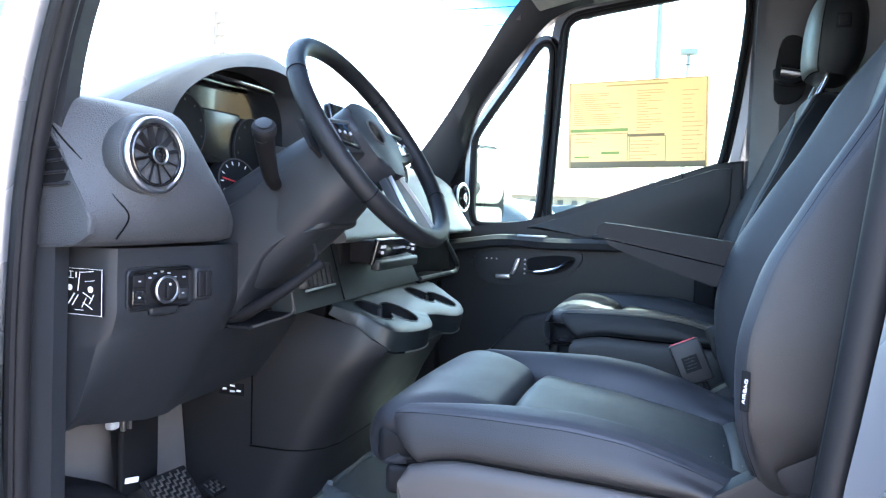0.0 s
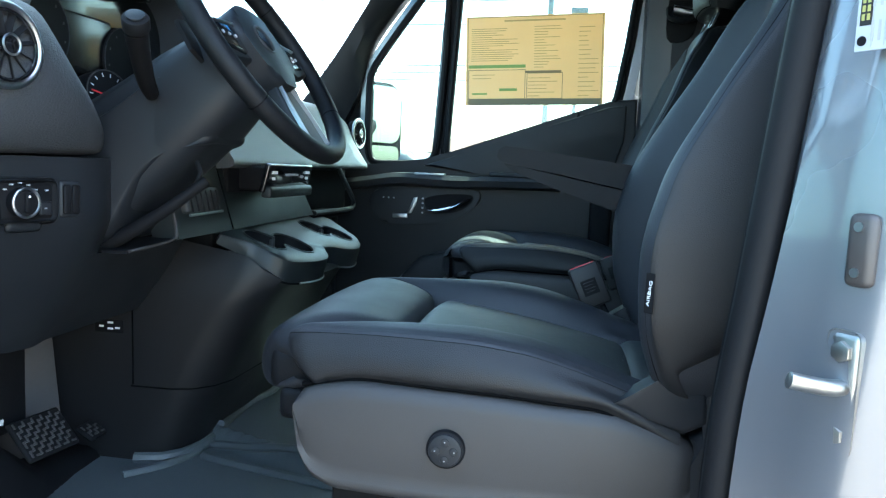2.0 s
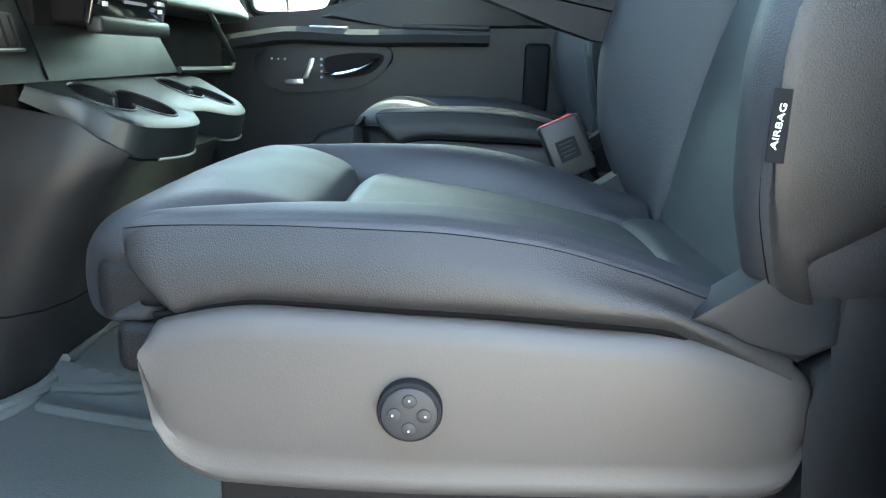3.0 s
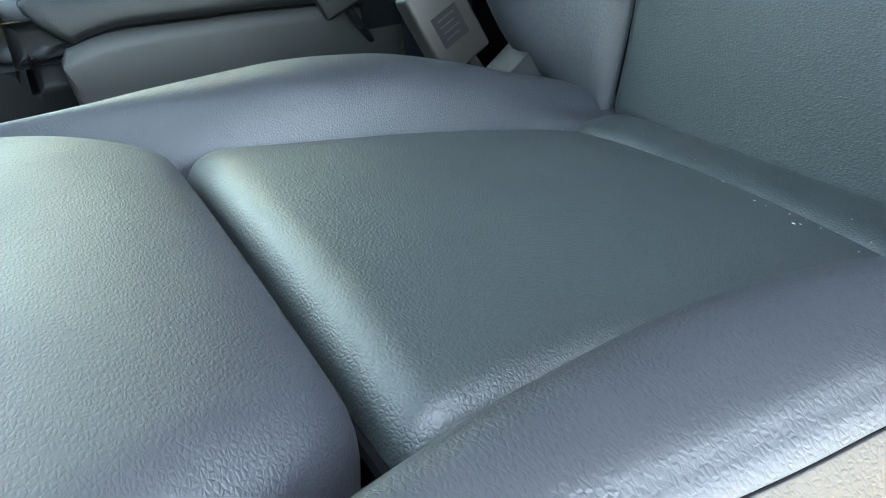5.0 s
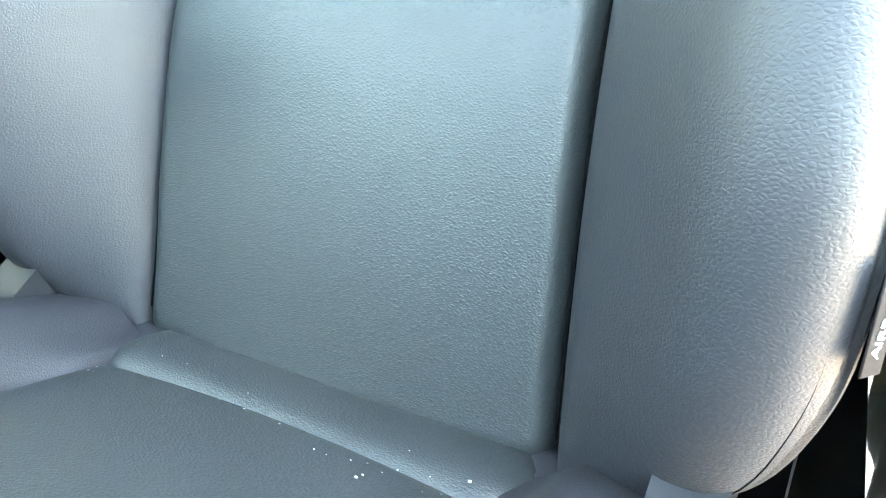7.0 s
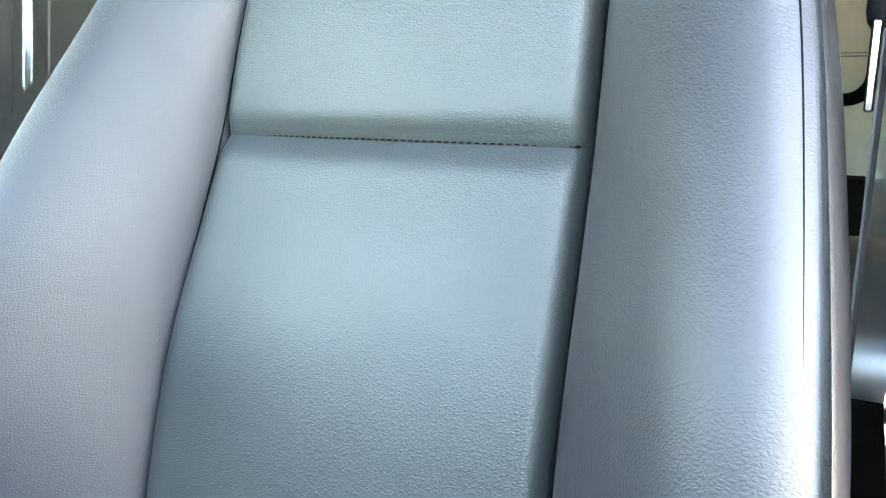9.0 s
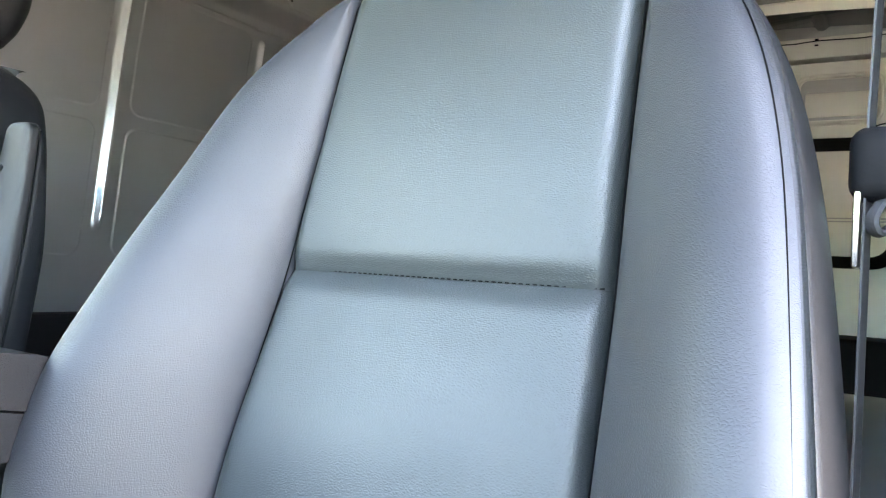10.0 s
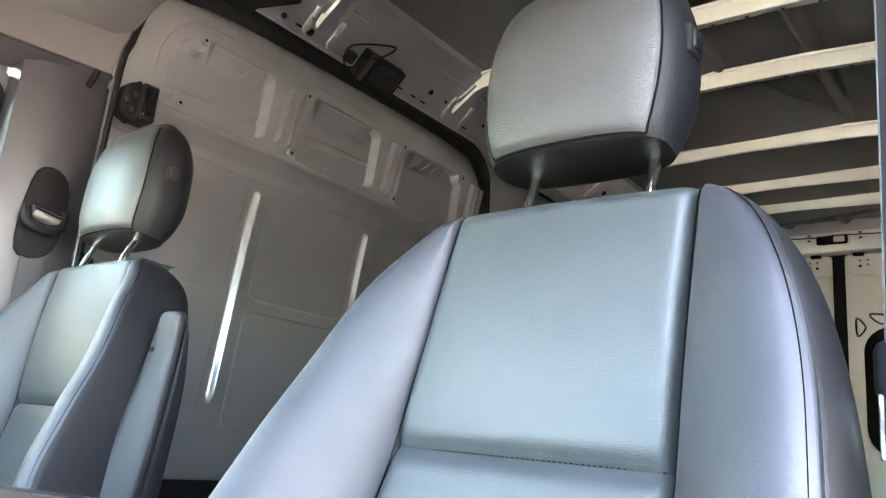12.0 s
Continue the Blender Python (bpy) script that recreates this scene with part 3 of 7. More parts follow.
def headrest_point(f, a, grow=0.0):
    """A point of the headrest's skin at the fraction f of its height and the angle a round it."""
    hw, xa, xb = HEAD_W(f) + grow, HEAD_A(f) - grow, HEAD_B(f) + grow
    c, s = math.cos(a), math.sin(a)
    q = (abs(c) ** 2.9 + abs(s) ** 2.9) ** (-1 / 2.9)
    x = (xa + xb) / 2 + (xb - xa) / 2 * q * c
    z = 1.160 + .240 * f - .016 * (1 - f) ** 2 * (x - xa) / (xb - xa)
    return Vector((x, hw * q * s, z))


def headrest_body(y0):
    rings = []
    for i in range(37):
        f = .5 - .5 * math.cos(math.pi * i / 36)
        rings.append([headrest_point(f, 2 * math.pi * k / 56) + Vector((0, y0, 0)) for k in range(56)])
    base = rings[0]
    c = sum(base, Vector()) / len(base)
    under = [[c + (p - c) * f - Vector((0, 0, .006 * (1 - f) ** .5)) for p in base] for f in (.5, .8, .94)]
    top = [p.copy() for p in rings[-1]]
    c = sum(top, Vector()) / len(top)
    crown = [[c + (p - c) * s + Vector((0, 0, .012 * (1 - s))) for p in top] for s in (.8, .45, .1)]
    return loft(under + rings + crown)


HEAD_EDGE = radians(131)


def headrest_pad(y0):
    def f(u, v):
        w = .012 + .95 * u
        a = HEAD_EDGE + (2 * math.pi - 2 * HEAD_EDGE) * v
        p = headrest_point(w, a, .0035)
        e = roll(.24 * u, .004) + roll(.24 * (1 - u), .006) + roll(min(v, 1 - v) * .24, .004)
        return p + Vector((e * .8, y0, 0))
    return sheet(f, 40, 44, (.010, 0, 0))


def headrest_seam(y0):
    line = [headrest_point(.93 - .918 * k / 30, HEAD_EDGE - .02, .001) for k in range(31)]
    line += [headrest_point(.008, HEAD_EDGE + (2 * math.pi - 2 * HEAD_EDGE) * k / 30, .001) for k in range(31)]
    line += [headrest_point(.012 + .918 * k / 30, -HEAD_EDGE + .02, .001) for k in range(31)]
    return tube([p + Vector((0, y0, 0)) for p in line], .0016, 5)


build_seat("driver_seat", "black leather driver seat with the armrest folded down", 0.0, 1, False)
build_seat("passenger_seat", "black leather passenger seat with its armrest folded up", 1.05, -1, True, .085, -.03, .015)


# ---- van shell ----
YR = 1.345      # inside of the right cargo wall
YL = -0.40      # inside of the left wall


def poly_xz(pts, y):
    return [(x, y, z) for x, z in pts]


# ground and floor
whole("ground", sheet(lambda u, v: (-900 + 1800 * u, -900 + 1800 * v, -0.58), 2, 2), material("asphalt", (0.19, 0.17, 0.15), 0.9, grain=0.7, grain_size=0.02, vary=0.25, vary_size=1.5, depth=0.004), "sun-bleached grey asphalt car park", "ground", "structure", flat=True)
floor = whole("floor", rbox((-.75, -.40, .06), (4.25, 1.36, .098), .004), M_BLACK, "dark van floor", "floor", "structure")


def mat_height(x, y):
    z = .100
    a = y - (.285 - .42 * (x + .34))
    if x > -.40:
        s = min(1, max(0, (x + .40) / .05))
        z += s * (.022 * min(1, max(0, (a + .012) / .03)) + .010 * math.exp(-((a - .028) / .011) ** 2))
    return z


whole("floor_mat", sheet(lambda u, v: (-.62 + 1.40 * u, -.385 + 1.70 * v, mat_height(-.62 + 1.40 * u, -.385 + 1.70 * v)), 110, 130, (0, 0, -.01)), M_MAT, "black moulded rubber floor mat with raised ridges", "floor mat", "structure")
for pts in (((-.41, .08), (-.36, .145), (-.335, .22), (-.345, .30), (-.362, .47), (-.35, .60), (-.38, .72)), ((-.325, .31), (-.336, .47), (-.322, .60), (-.34, .70)), ((-.335, .27), (-.25, .25), (-.119, .218), (.02, .185)), ((-.31, .21), (-.28, .196), (-.092, .151), (.04, .12))):
    line = spline([(x, y, 0) for x, y in pts], 8)
    part("mat_ridge", tube([(p.x, p.y, mat_height(p.x, p.y) + .002) for p in line], .010, 10, flat=.9), M_MAT, bpy.data.objects["floor_mat"], "raised ridge of the mat")
whole("door_sill_right", rbox((-.72, 1.300, .02), (.80, 1.425, .148), .015), M_BLACK, "black plastic sill below the passenger door", "sill", "structure")
whole("door_sill", rbox((-.45, -.47, .02), (.60, -.385, .115), .02), M_PLASTIC, "black plastic door sill", "sill", "structure")

# cargo right wall with its sliding door pressings
RECESS = ((.912, 1.246, .11), (1.384, 1.700, .035), (1.838, 2.155, .035))
LOWER = ((.82, 1.248), (1.329, 1.703), (1.797, 2.25))


def inside_rect(x, z, x0, x1, z0, z1, r, r2=None):
    """Distance inside a rounded rectangle's edge; r2 is the radius of its upper front corner."""
    if r2 and x < (x0 + x1) / 2 and z > (z0 + z1) / 2:
        r = r2
    dx, dz = max(x0 + r - x, x - x1 + r, 0), max(z0 + r - z, z - z1 + r, 0)
    return r - math.hypot(dx, dz)


def ease(d, w):
    d = min(1, max(0, d / w))
    return d * d * (3 - 2 * d)


def groove(d, w):
    return max(0, 1 - abs(d) / w)


STUDS = ((.991, 1.788), (.969, 1.607), (1.374, 1.799), (1.346, 1.606), (1.820, 1.800), (2.16, 1.80), (1.800, 1.606))


def bead(d, w):
    """Flat-topped pressed bead of half-width w with short sloping flanks."""
    return ease(w + .003 - abs(d), .006)


def wall_y(x, z):
    y = YR - .026 - .070 * max(0, (z - 1.30)) ** 1.2
    # sloped step under the upper frame
    y += .064 * ease(1.578 - z, .045)
    if z > 1.578:
        for x0, x1, r2 in RECESS:
            d = inside_rect(x, z, x0, x1, 1.606, 1.808, .030, r2)
            if d > -.045:
                for a, b in STUDS:
                    d = min(d, math.hypot(x - a, z - b) - .026)
                y += .032 * ease(d, .006 if x < x1 - .04 else .013) + .0035 * groove(inside_rect(x, z, x0 - .028, x1 + .4, 1.56, 1.842, .05, r2 + .03), .004)
                if x0 + .012 < x < x1 - .008:
                    c = 1.652 + .085 * (x - .928)
                    y += .005 * ease(c - z, .005) - .005 * ease(c - .020 - z, .005) if z < 1.70 else 0
        y += .003 * groove(z - 1.590, .004)
        for xc in (1.293, 1.749, 2.205):
            c = xc + .125 * (z - 1.69)
            f = ease(z - 1.612, .010) * ease(1.796 - z, .010)
            y -= .022 * f * (bead(x - c, .0045) + bead(x - c - .030, .0075) + bead(x - c - .053, .0045))
    elif z < 1.53:
        for x0, x1 in LOWER:
            for z0, z1 in ((1.165, 1.495), (.80, 1.135)):
                d = inside_rect(x - .075 * (z - 1.16), z, x0, x1, z0, z1, .035)
                if d > -.02:
                    y -= .0020 * ease(d, .005)
        y += .004 * groove(z - 1.510, .005)
        for xc in (1.283, 1.742):
            c = xc + .075 * (z - 1.16)
            y -= .015 * math.exp(-((x - c) / .0085) ** 2) * ease(z - .86, .03) * ease(1.485 - z, .02)
    return y


wall_right = whole("wall_right", sheet(lambda u, v: (.785 + 1.545 * u, wall_y(.785 + 1.545 * u, .66 + 1.26 * v), .66 + 1.26 * v), 700, 560, (0, .09, 0)), M_BODY_IN, "bare silver pressed-steel sliding door inside", "wall", "structure")
for x0, n in ((1.032, 4), (1.42, 5), (1.875, 4)):
    w = .045 * n
    y = wall_y(x0 - .03, 1.85)
    sf = part("stiffener", plate([(x0, y + .031, 1.802), (x0, y + .001, 1.802), (x0, y + .003, 1.793), (x0, y + .029, 1.752), (x0, y + .033, 1.746)], (w, 0, 0)), M_BODY_IN, wall_right, "folded stiffener along the recess", flat=True)
    for k in range(n):
        xa = x0 + .010 + .044 * k
        bm = bmesh.new()
        v = [bm.verts.new(p) for p in ((xa, y + .030, 1.752), (xa + .030, y + .006, 1.788), (xa + .036, y + .002, 1.794), (xa + .014, y + .004, 1.768))]
        for f in ((0, 1, 3), (1, 2, 3), (0, 3, 2), (0, 2, 1)):
            bm.faces.new([v[i] for i in f])
        part("gusset", bm, M_BODY_IN, sf, flat=True)
for x, z in STUDS:
    y = wall_y(1.36, z) - .002
    bolt = part("fixing_stud", disc((x, y, z), (0, -1, 0), .0125, .008, 24, .0015), M_BODY_IN, wall_right)
    part("stud_hole", disc((x, y - .0035, z), (0, -1, 0), .0045, .003, 12), M_BLACK, bolt)
for x, z in ((.845, 1.70), (.86, 1.755), (.89, 1.805), (.93, 1.838), (1.0, 1.856), (1.10, 1.862), (1.24, 1.865), (1.38, 1.868), (1.52, 1.868), (1.66, 1.868), (1.80, 1.868), (1.94, 1.868), (2.08, 1.865), (2.19, 1.84), (.905, 1.66), (1.13, 1.60), (1.25, 1.612), (1.5, 1.608), (1.6, 1.606), (.90, 1.59)):
    part("rivet", disc((x, wall_y(x, z) - .001, z), (0, -1, 0), .0034, .004, 10), M_BODY_IN, wall_right)
# seal round the sliding door and the sheet behind it
seal = spline([(.786, 1.276, .70), (.786, 1.276, 1.2), (.788, 1.274, 1.60), (.801, 1.271, 1.69), (.819, 1.268, 1.775), (.850, 1.264, 1.838), (.90, 1.260, 1.876), (1.1, 1.256, 1.90), (1.6, 1.254, 1.91), (2.05, 1.254, 1.905), (2.22, 1.262, 1.86), (2.30, 1.285, 1.72), (2.31, 1.30, 1.2), (2.31, 1.30, .70)], 8)
whole("door_seal", tube(seal, .021, 10, radii=[.009 + .012 * ease(p.x - .82, .12) for p in seal]), M_RUBBER, "black rubber seal round the sliding door", "seal", "structure")
part("seal_lip", tube([p + Vector((0, -.02, .018)) for p in seal if p.x > .90], .010, 8), M_BLACK, bpy.data.objects["door_seal"])
part("seal_edge", tube([p + Vector((-.010, -.006, .004)) for p in seal if p.x < .86], .0016, 6), M_BODY, bpy.data.objects["door_seal"], "bare metal flange beside the seal")


def rail_section(x):
    return [(x, 1.275, 1.915), (x, 1.22, 1.93), (x, 1.17, 1.985), (x, 1.12, 2.03), (x, 1.06, 2.065), (x, 1.06, 2.10), (x, 1.30, 2.10)]


whole("roof_rail_right", loft([rail_section(.80), rail_section(2.4), rail_section(4.25)]), M_BODY_IN, "bare silver steel roof rail", "roof rail", "structure")
rr = bpy.data.objects["roof_rail_right"]
part("rail_cover", loft([[(x + (.10 if z > 1.95 else 0) * (x > 1), y - .010, z - .010) for _, y, z in rail_section(0)] for x in (.815, 1.09)]), M_BLACK, rr, "black felt cover over the front of the rail")
for x in (1.02, 1.22, 1.66, 1.73, 1.78, 2.02, 2.2):
    part("slot", rbox((x, 1.205, 1.942), (x + .03, 1.213, 1.956), .003), M_BLACK, rr)
whole("wall_right_rear", sheet(lambda u, v: (2.33 + 1.92 * u, 1.352 - .06 * max(0, v - .5) + .012 * math.sin(u * 26) ** 8, .66 + 1.27 * v), 80, 24, (0, .03, 0)), M_BODY_IN, "bare silver steel side wall", "wall", "structure")
whole("wall_right_lower", rbox((.80, 1.325, .09), (4.25, 1.40, .665), .01), M_BLACK, "black lower side panel", "wall", "structure")
whole("wall_left", sheet(lambda u, v: (.76 + 3.49 * u, YL - .0 - .012 * math.sin(u * 40) ** 8, .09 + 1.95 * v), 120, 12, (0, -.03, 0)), M_BODY_IN, "bare silver steel side wall", "wall", "structure")
whole("wheel_arch", sheet(lambda u, v: (2.9 + .42 * math.cos(math.pi * u), -.40 + .26 * v + 0, .09 + .40 * math.sin(math.pi * u)), 24, 4, (0, 0, -.02)), M_BODY_IN, "rounded silver wheel arch", "wheel arch", "structure")

# roof skin with pressed beads and cross bows
def roof_z(x, y):
    b = math.exp(-(((y + .32) % .27 - .135) / .026) ** 4)
    return 2.125 - .05 * ((y - .475) / .87) ** 2 - .020 * b


# darker than the walls' paint: the dimness under the roof is in this colour
roof = whole("roof", sheet(lambda u, v: (.80 + 3.45 * u, -.42 + 1.80 * v, roof_z(.8 + 3.45 * u, -.42 + 1.80 * v)), 8, 320, (0, 0, .02)), material("shaded_roof_skin", (.125, .122, .130), .46, .45, grain=.1, vary=.12, vary_size=.3), "ribbed roof skin, its shade put into the colour", "roof", "structure")
def bow_drop(y):
    return .05 * ((y - .475) / .87) ** 2 + .62 * max(0, y - 1.08)


for x in (1.30, 1.955, 2.355, 2.945, 3.42, 3.76):
    ys = [-.40, -.2, .1, .5, .9, 1.06, 1.09, 1.14, 1.185]
    face = [(x - .036, 2.102), (x - .034, 2.096), (x - .028, 2.094), (x - .023, 2.057), (x - .019, 2.051), (x - .012, 2.054), (x - .012, 2.104)]
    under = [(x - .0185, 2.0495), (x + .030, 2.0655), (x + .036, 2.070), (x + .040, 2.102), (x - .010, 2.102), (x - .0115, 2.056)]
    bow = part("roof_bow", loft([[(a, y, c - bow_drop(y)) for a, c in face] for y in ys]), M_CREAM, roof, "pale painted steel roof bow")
    # same paint as the front face; the darker silver paints the underside's shade
    part("bow_underside", loft([[(a, y, c - bow_drop(y)) for a, c in under] for y in ys]), M_BODY_IN, bow, "underside of the bow, its shade put in as darker silver")
    for k in range(15):
        y = -.3 + .095 * k
        z = 2.0608 - bow_drop(y)
        part("bow_dimple", disc((x + .016, y, z), (.31, 0, -.95), .016, .003, 16, .0014), M_BODY_IN, bow)
        part("bow_hole", disc((x + .016, y, z - .002), (.31, 0, -.95), .006, .003, 12), M_BLACK, bow)

# bow ends, holes and wiring along the right roof rail
for x in (1.30, 1.955, 2.355, 2.945, 3.42):
    br = part("bow_bracket", plate([(x - .040, 1.160, 1.992), (x - .034, 1.085, 2.040), (x + .042, 1.085, 2.044), (x + .046, 1.150, 2.000)], (0, -.004, -.006), .001), M_BODY_IN, rr, "crimped silver bow bracket")
    for dx, wd in ((-.058, .018), (.040, .018)):
        fl = part("bracket_flange", plate([(x + dx, 1.205, 1.942), (x + dx + .004, 1.150, 1.998), (x + dx + wd, 1.146, 1.996), (x + dx + wd + .004, 1.192, 1.946), (x + dx + wd * .6, 1.212, 1.930)], (0, -.004, -.004), .001), M_BODY_IN, br, "folded flange of the bracket")
        part("flange_bolt", disc((x + dx + wd * .55, 1.172, 1.966), (0, -.7, -.7), .006, .008, 12, .002), M_STEEL, fl)
    part("bracket_fold", tube([(x - .006, 1.150, 1.988), (x - .004, 1.090, 2.030)], .0055, 8), M_BODY_IN, br)
rq = random.Random(5)
for k in range(26):
    x = .95 + k * .105 + rq.uniform(-.02, .02)
    f = rq.choice((.15, .45, .75))
    if abs(x - 1.55) > .14:
        part("rail_hole", disc((x, 1.22 - .1 * f, 1.93 + .1 * f - .0005), (0, -.7, -.7), rq.choice((.006, .009, .012)), .004, 14), M_BLACK, rr)
part("rail_flange", tube([(.82 + .09 * k, 1.222, 1.927) for k in range(38)], .006, 8), M_BODY_IN, rr)
part("rail_fold", tube([(.82 + .09 * k, 1.118, 2.028) for k in range(38)], .005, 8), M_BODY_IN, rr)

# rear doors
rear = whole("rear_header", rbox((4.16, -.40, 1.945), (4.25, 1.36, 2.05), .008), M_CREAM, "pale painted rear roof header", "header", "structure")
part("header_back", rbox((4.21, -.40, 2.045), (4.25, 1.36, 2.13), .004), M_BODY_IN, rear)
part("header_wire", tube([(4.157, -.3 + .1 * k, 2.028 + .004 * math.sin(k * 2.1)) for k in range(17)], .003, 6), M_BLACK, rear)
for y in (.28, .52, .10, .72):
    part("header_slot", rbox((4.157, y - .008, 2.034), (4.161, y + .008, 2.042), .001, 1), M_BLACK, rear)
    part("header_slot", rbox((4.157, y - .008, 2.006), (4.161, y + .008, 2.014), .001, 1), M_BLACK, rear)
rl = thing("cargo_light", "black cargo lamp with a clear lens on the rear header", "lamp", at=(4.15, .41, 2.0))
part("lamp_body", rbox((4.138, .335, 1.982), (4.162, .484, 2.028), .012, 4), M_BLACK, rl)
part("lamp_lens", rbox((4.132, .348, 1.990), (4.142, .400, 2.020), .006), M_CREAM, rl, "clear lamp lens")


def rounded_rect(y0, y1, z0, z1, r, x=4.22, k=6):
    out = []
    for cy, cz, a0 in ((y1 - r, z1 - r, 0), (y0 + r, z1 - r, 90), (y0 + r, z0 + r, 180), (y1 - r, z0 + r, 270)):
        out += [Vector((x, cy + r * math.cos(radians(a0 + 90 * i / k)), cz + r * math.sin(radians(a0 + 90 * i / k)))) for i in range(k + 1)]
    return out


for ya, yb in ((-.40, .367), (.427, 1.36)):
    yc = (ya + yb) / 2 if ya > 0 else 0
    dr = whole("door_rear", ring_plate(rounded_rect(ya, yb, .09, 1.938, .02), rounded_rect(yc - .30, yc + .30, .93, 1.565, .13), (.012, 0, 0)), M_CREAM, "pale painted inside of a rear cargo door", "door", "structure")
    # step of the painted door; the rubber black stands for shadow on its slope
    part("recess_rim", loft([rounded_rect(yc - .298, yc + .298, .932, 1.563, .128, 4.222), rounded_rect(yc - .262, yc + .262, .968, 1.527, .10, 4.262), rounded_rect(yc - .240, yc + .240, .99, 1.505, .085, 4.266)], caps=False), M_RUBBER, dr, "sloped recess rim, its shadow painted black")
    inner = part("recess_panel", plate(rounded_rect(yc - .275, yc + .275, .955, 1.54, .10, 4.270), (.01, 0, 0)), M_CREAM, dr)
    part("panel_catch", rbox((4.262, yc + .17, 1.445), (4.271, yc + .225, 1.462), .003), M_BODY_IN, inner)
    for z in (1.16, 1.175):
        part("panel_crease", tube([(4.268, yc - .27, z), (4.268, yc + .27, z)], .004, 6), M_BODY_IN, inner)
    part("pressed_frame", tube(rounded_rect(yc - .185, yc + .185, 1.634, 1.869, .05, 4.218), .010, 8, closed=True), M_CREAM, dr)
    part("frame_recess", plate(rounded_rect(yc - .168, yc + .168, 1.652, 1.852, .04, 4.2165), (.002, 0, 0)), M_BODY_IN, dr)
    part("frame_board", rbox((4.210, yc - .145, 1.665), (4.219, yc + .145, 1.785), .004), M_CREAM, dr)
    for s in (1, -1):
        for tri in (((.265, 1.625), (.165, 1.612), (.215, 1.575)), ((.325, 1.605), (.322, 1.515), (.285, 1.56))):
            part("pressed_triangle", tube(spline([(4.218, yc + s * a, b) for a, b in tri], 4, True), .004, 6, closed=True), M_RUBBER, dr)
        e = yb - .07 if s > 0 else ya + .07
        part("hinge_bump", tube([(4.217, e - .07, 1.83), (4.217, e + .02, 1.83), (4.217, e + .05, 1.85)], .008, 8), M_CREAM, dr)
        for k, (dy, z) in enumerate(((0, 1.905), (.035, 1.905), (.035, 1.88), (0, 1.875))):
            part("screw", disc((4.217, e + dy * -s, z), (-1, 0, 0), .007, .006, 8), M_BLACK if k == 3 else M_STEEL, dr)
        part("hinge_plate", rbox((4.205, e - .02, 1.928), (4.222, e + .03, 1.945), .004), M_BLACK, dr)
whole("rear_door_gap", rbox((4.226, .362, .09), (4.27, .432, 1.94), .004), M_RUBBER, "black rubber seal between the rear doors", "seal", "structure")
crate = whole("dark_box", rbox((3.75, -.30, .098), (4.10, .12, .62), .02), M_BLACK, "black box on the cargo floor", "box")

# outer skin that closes the body
side_xz = [(-.12, 1.60), (.60, 1.63), (.66, 1.50), (.66, -.20), (4.32, -.20), (4.32, 2.17), (.75, 2.17), (.20, 1.93), (-.16, 1.68)]
whole("body_side_right", plate(poly_xz(side_xz, 1.480), (0, .02, 0)), M_BODY, "silver painted outer body side", "body side", "structure")
whole("body_side_left", plate(poly_xz([(x + (.06 if z < 1.55 and x < 1 else 0), z) for x, z in side_xz], -.455), (0, -.02, 0)), M_BODY, "silver painted outer body side", "body side", "structure")
whole("body_rear", rbox((4.28, -.46, -.2), (4.32, 1.49, 2.17), 0), M_BODY, "silver painted rear doors outside", "body rear", "structure")
whole("roof_outer", rbox((.74, -.46, 2.155), (4.32, 1.49, 2.175), 0), M_BODY, "silver painted roof outside", "roof", "structure")

# cab headliner, steps up to the high roof behind the cab
def liner(u, v):
    x = -.14 + .95 * u
    y = -.42 + 1.80 * v
    c = ((y - .475) / .88) ** 2
    z = 1.53 + .30 * max(0, (x - .10) / .7) ** 1.3
    return (x, y, max(z - .05 * c, 1.535 + .02 * u))


whole("ceiling", sheet(liner, 40, 60, (0, 0, .03)), M_HEADLINER, "grey fabric cab headliner", "ceiling", "structure")
whole("ceiling_edge", tube([liner(1, v / 40) for v in range(41)], .018, 8), M_RUBBER, "black rubber edge of the headliner", "trim", "structure")
whole("roof_front", sheet(lambda u, v: (-.20 + 1.02 * u, -.46 + 1.88 * v, 1.60 + .52 * u ** .8 - .06 * ((v - .5) * 2) ** 2), 14, 14, (0, 0, .01)), M_BODY, "silver painted cab roof", "roof", "structure")

# right side: A pillar, window frame, B pillar
pil_in = spline([(-.56, 1.27, .84), (-.409, 1.28, 1.05), (-.28, 1.28, 1.255), (-.158, 1.28, 1.448), (-.06, 1.27, 1.525), (.121, 1.27, 1.56), (.5, 1.27, 1.585)], 6)
pil_out = spline([(-.46, 1.345, .72), (-.345, 1.345, .93), (-.285, 1.345, 1.12), (-.10, 1.345, 1.36), (0.0, 1.345, 1.44), (.12, 1.345, 1.47), (.5, 1.345, 1.53)], 6)
a_r = whole("a_pillar_right", loft([[p, p.lerp(q, .5) + Vector((0, -.018, 0)), q, q + Vector((0, .05, 0)), p + Vector((0, .06, 0))] for p, q in zip(pil_in, pil_out)]), M_PLASTIC, "black plastic A-pillar trim", "pillar", "structure")
part("airbag_mark", rbox((-.158, 1.288, 1.405), (-.138, 1.296, 1.44), .002), M_PLASTIC_GREY, a_r)

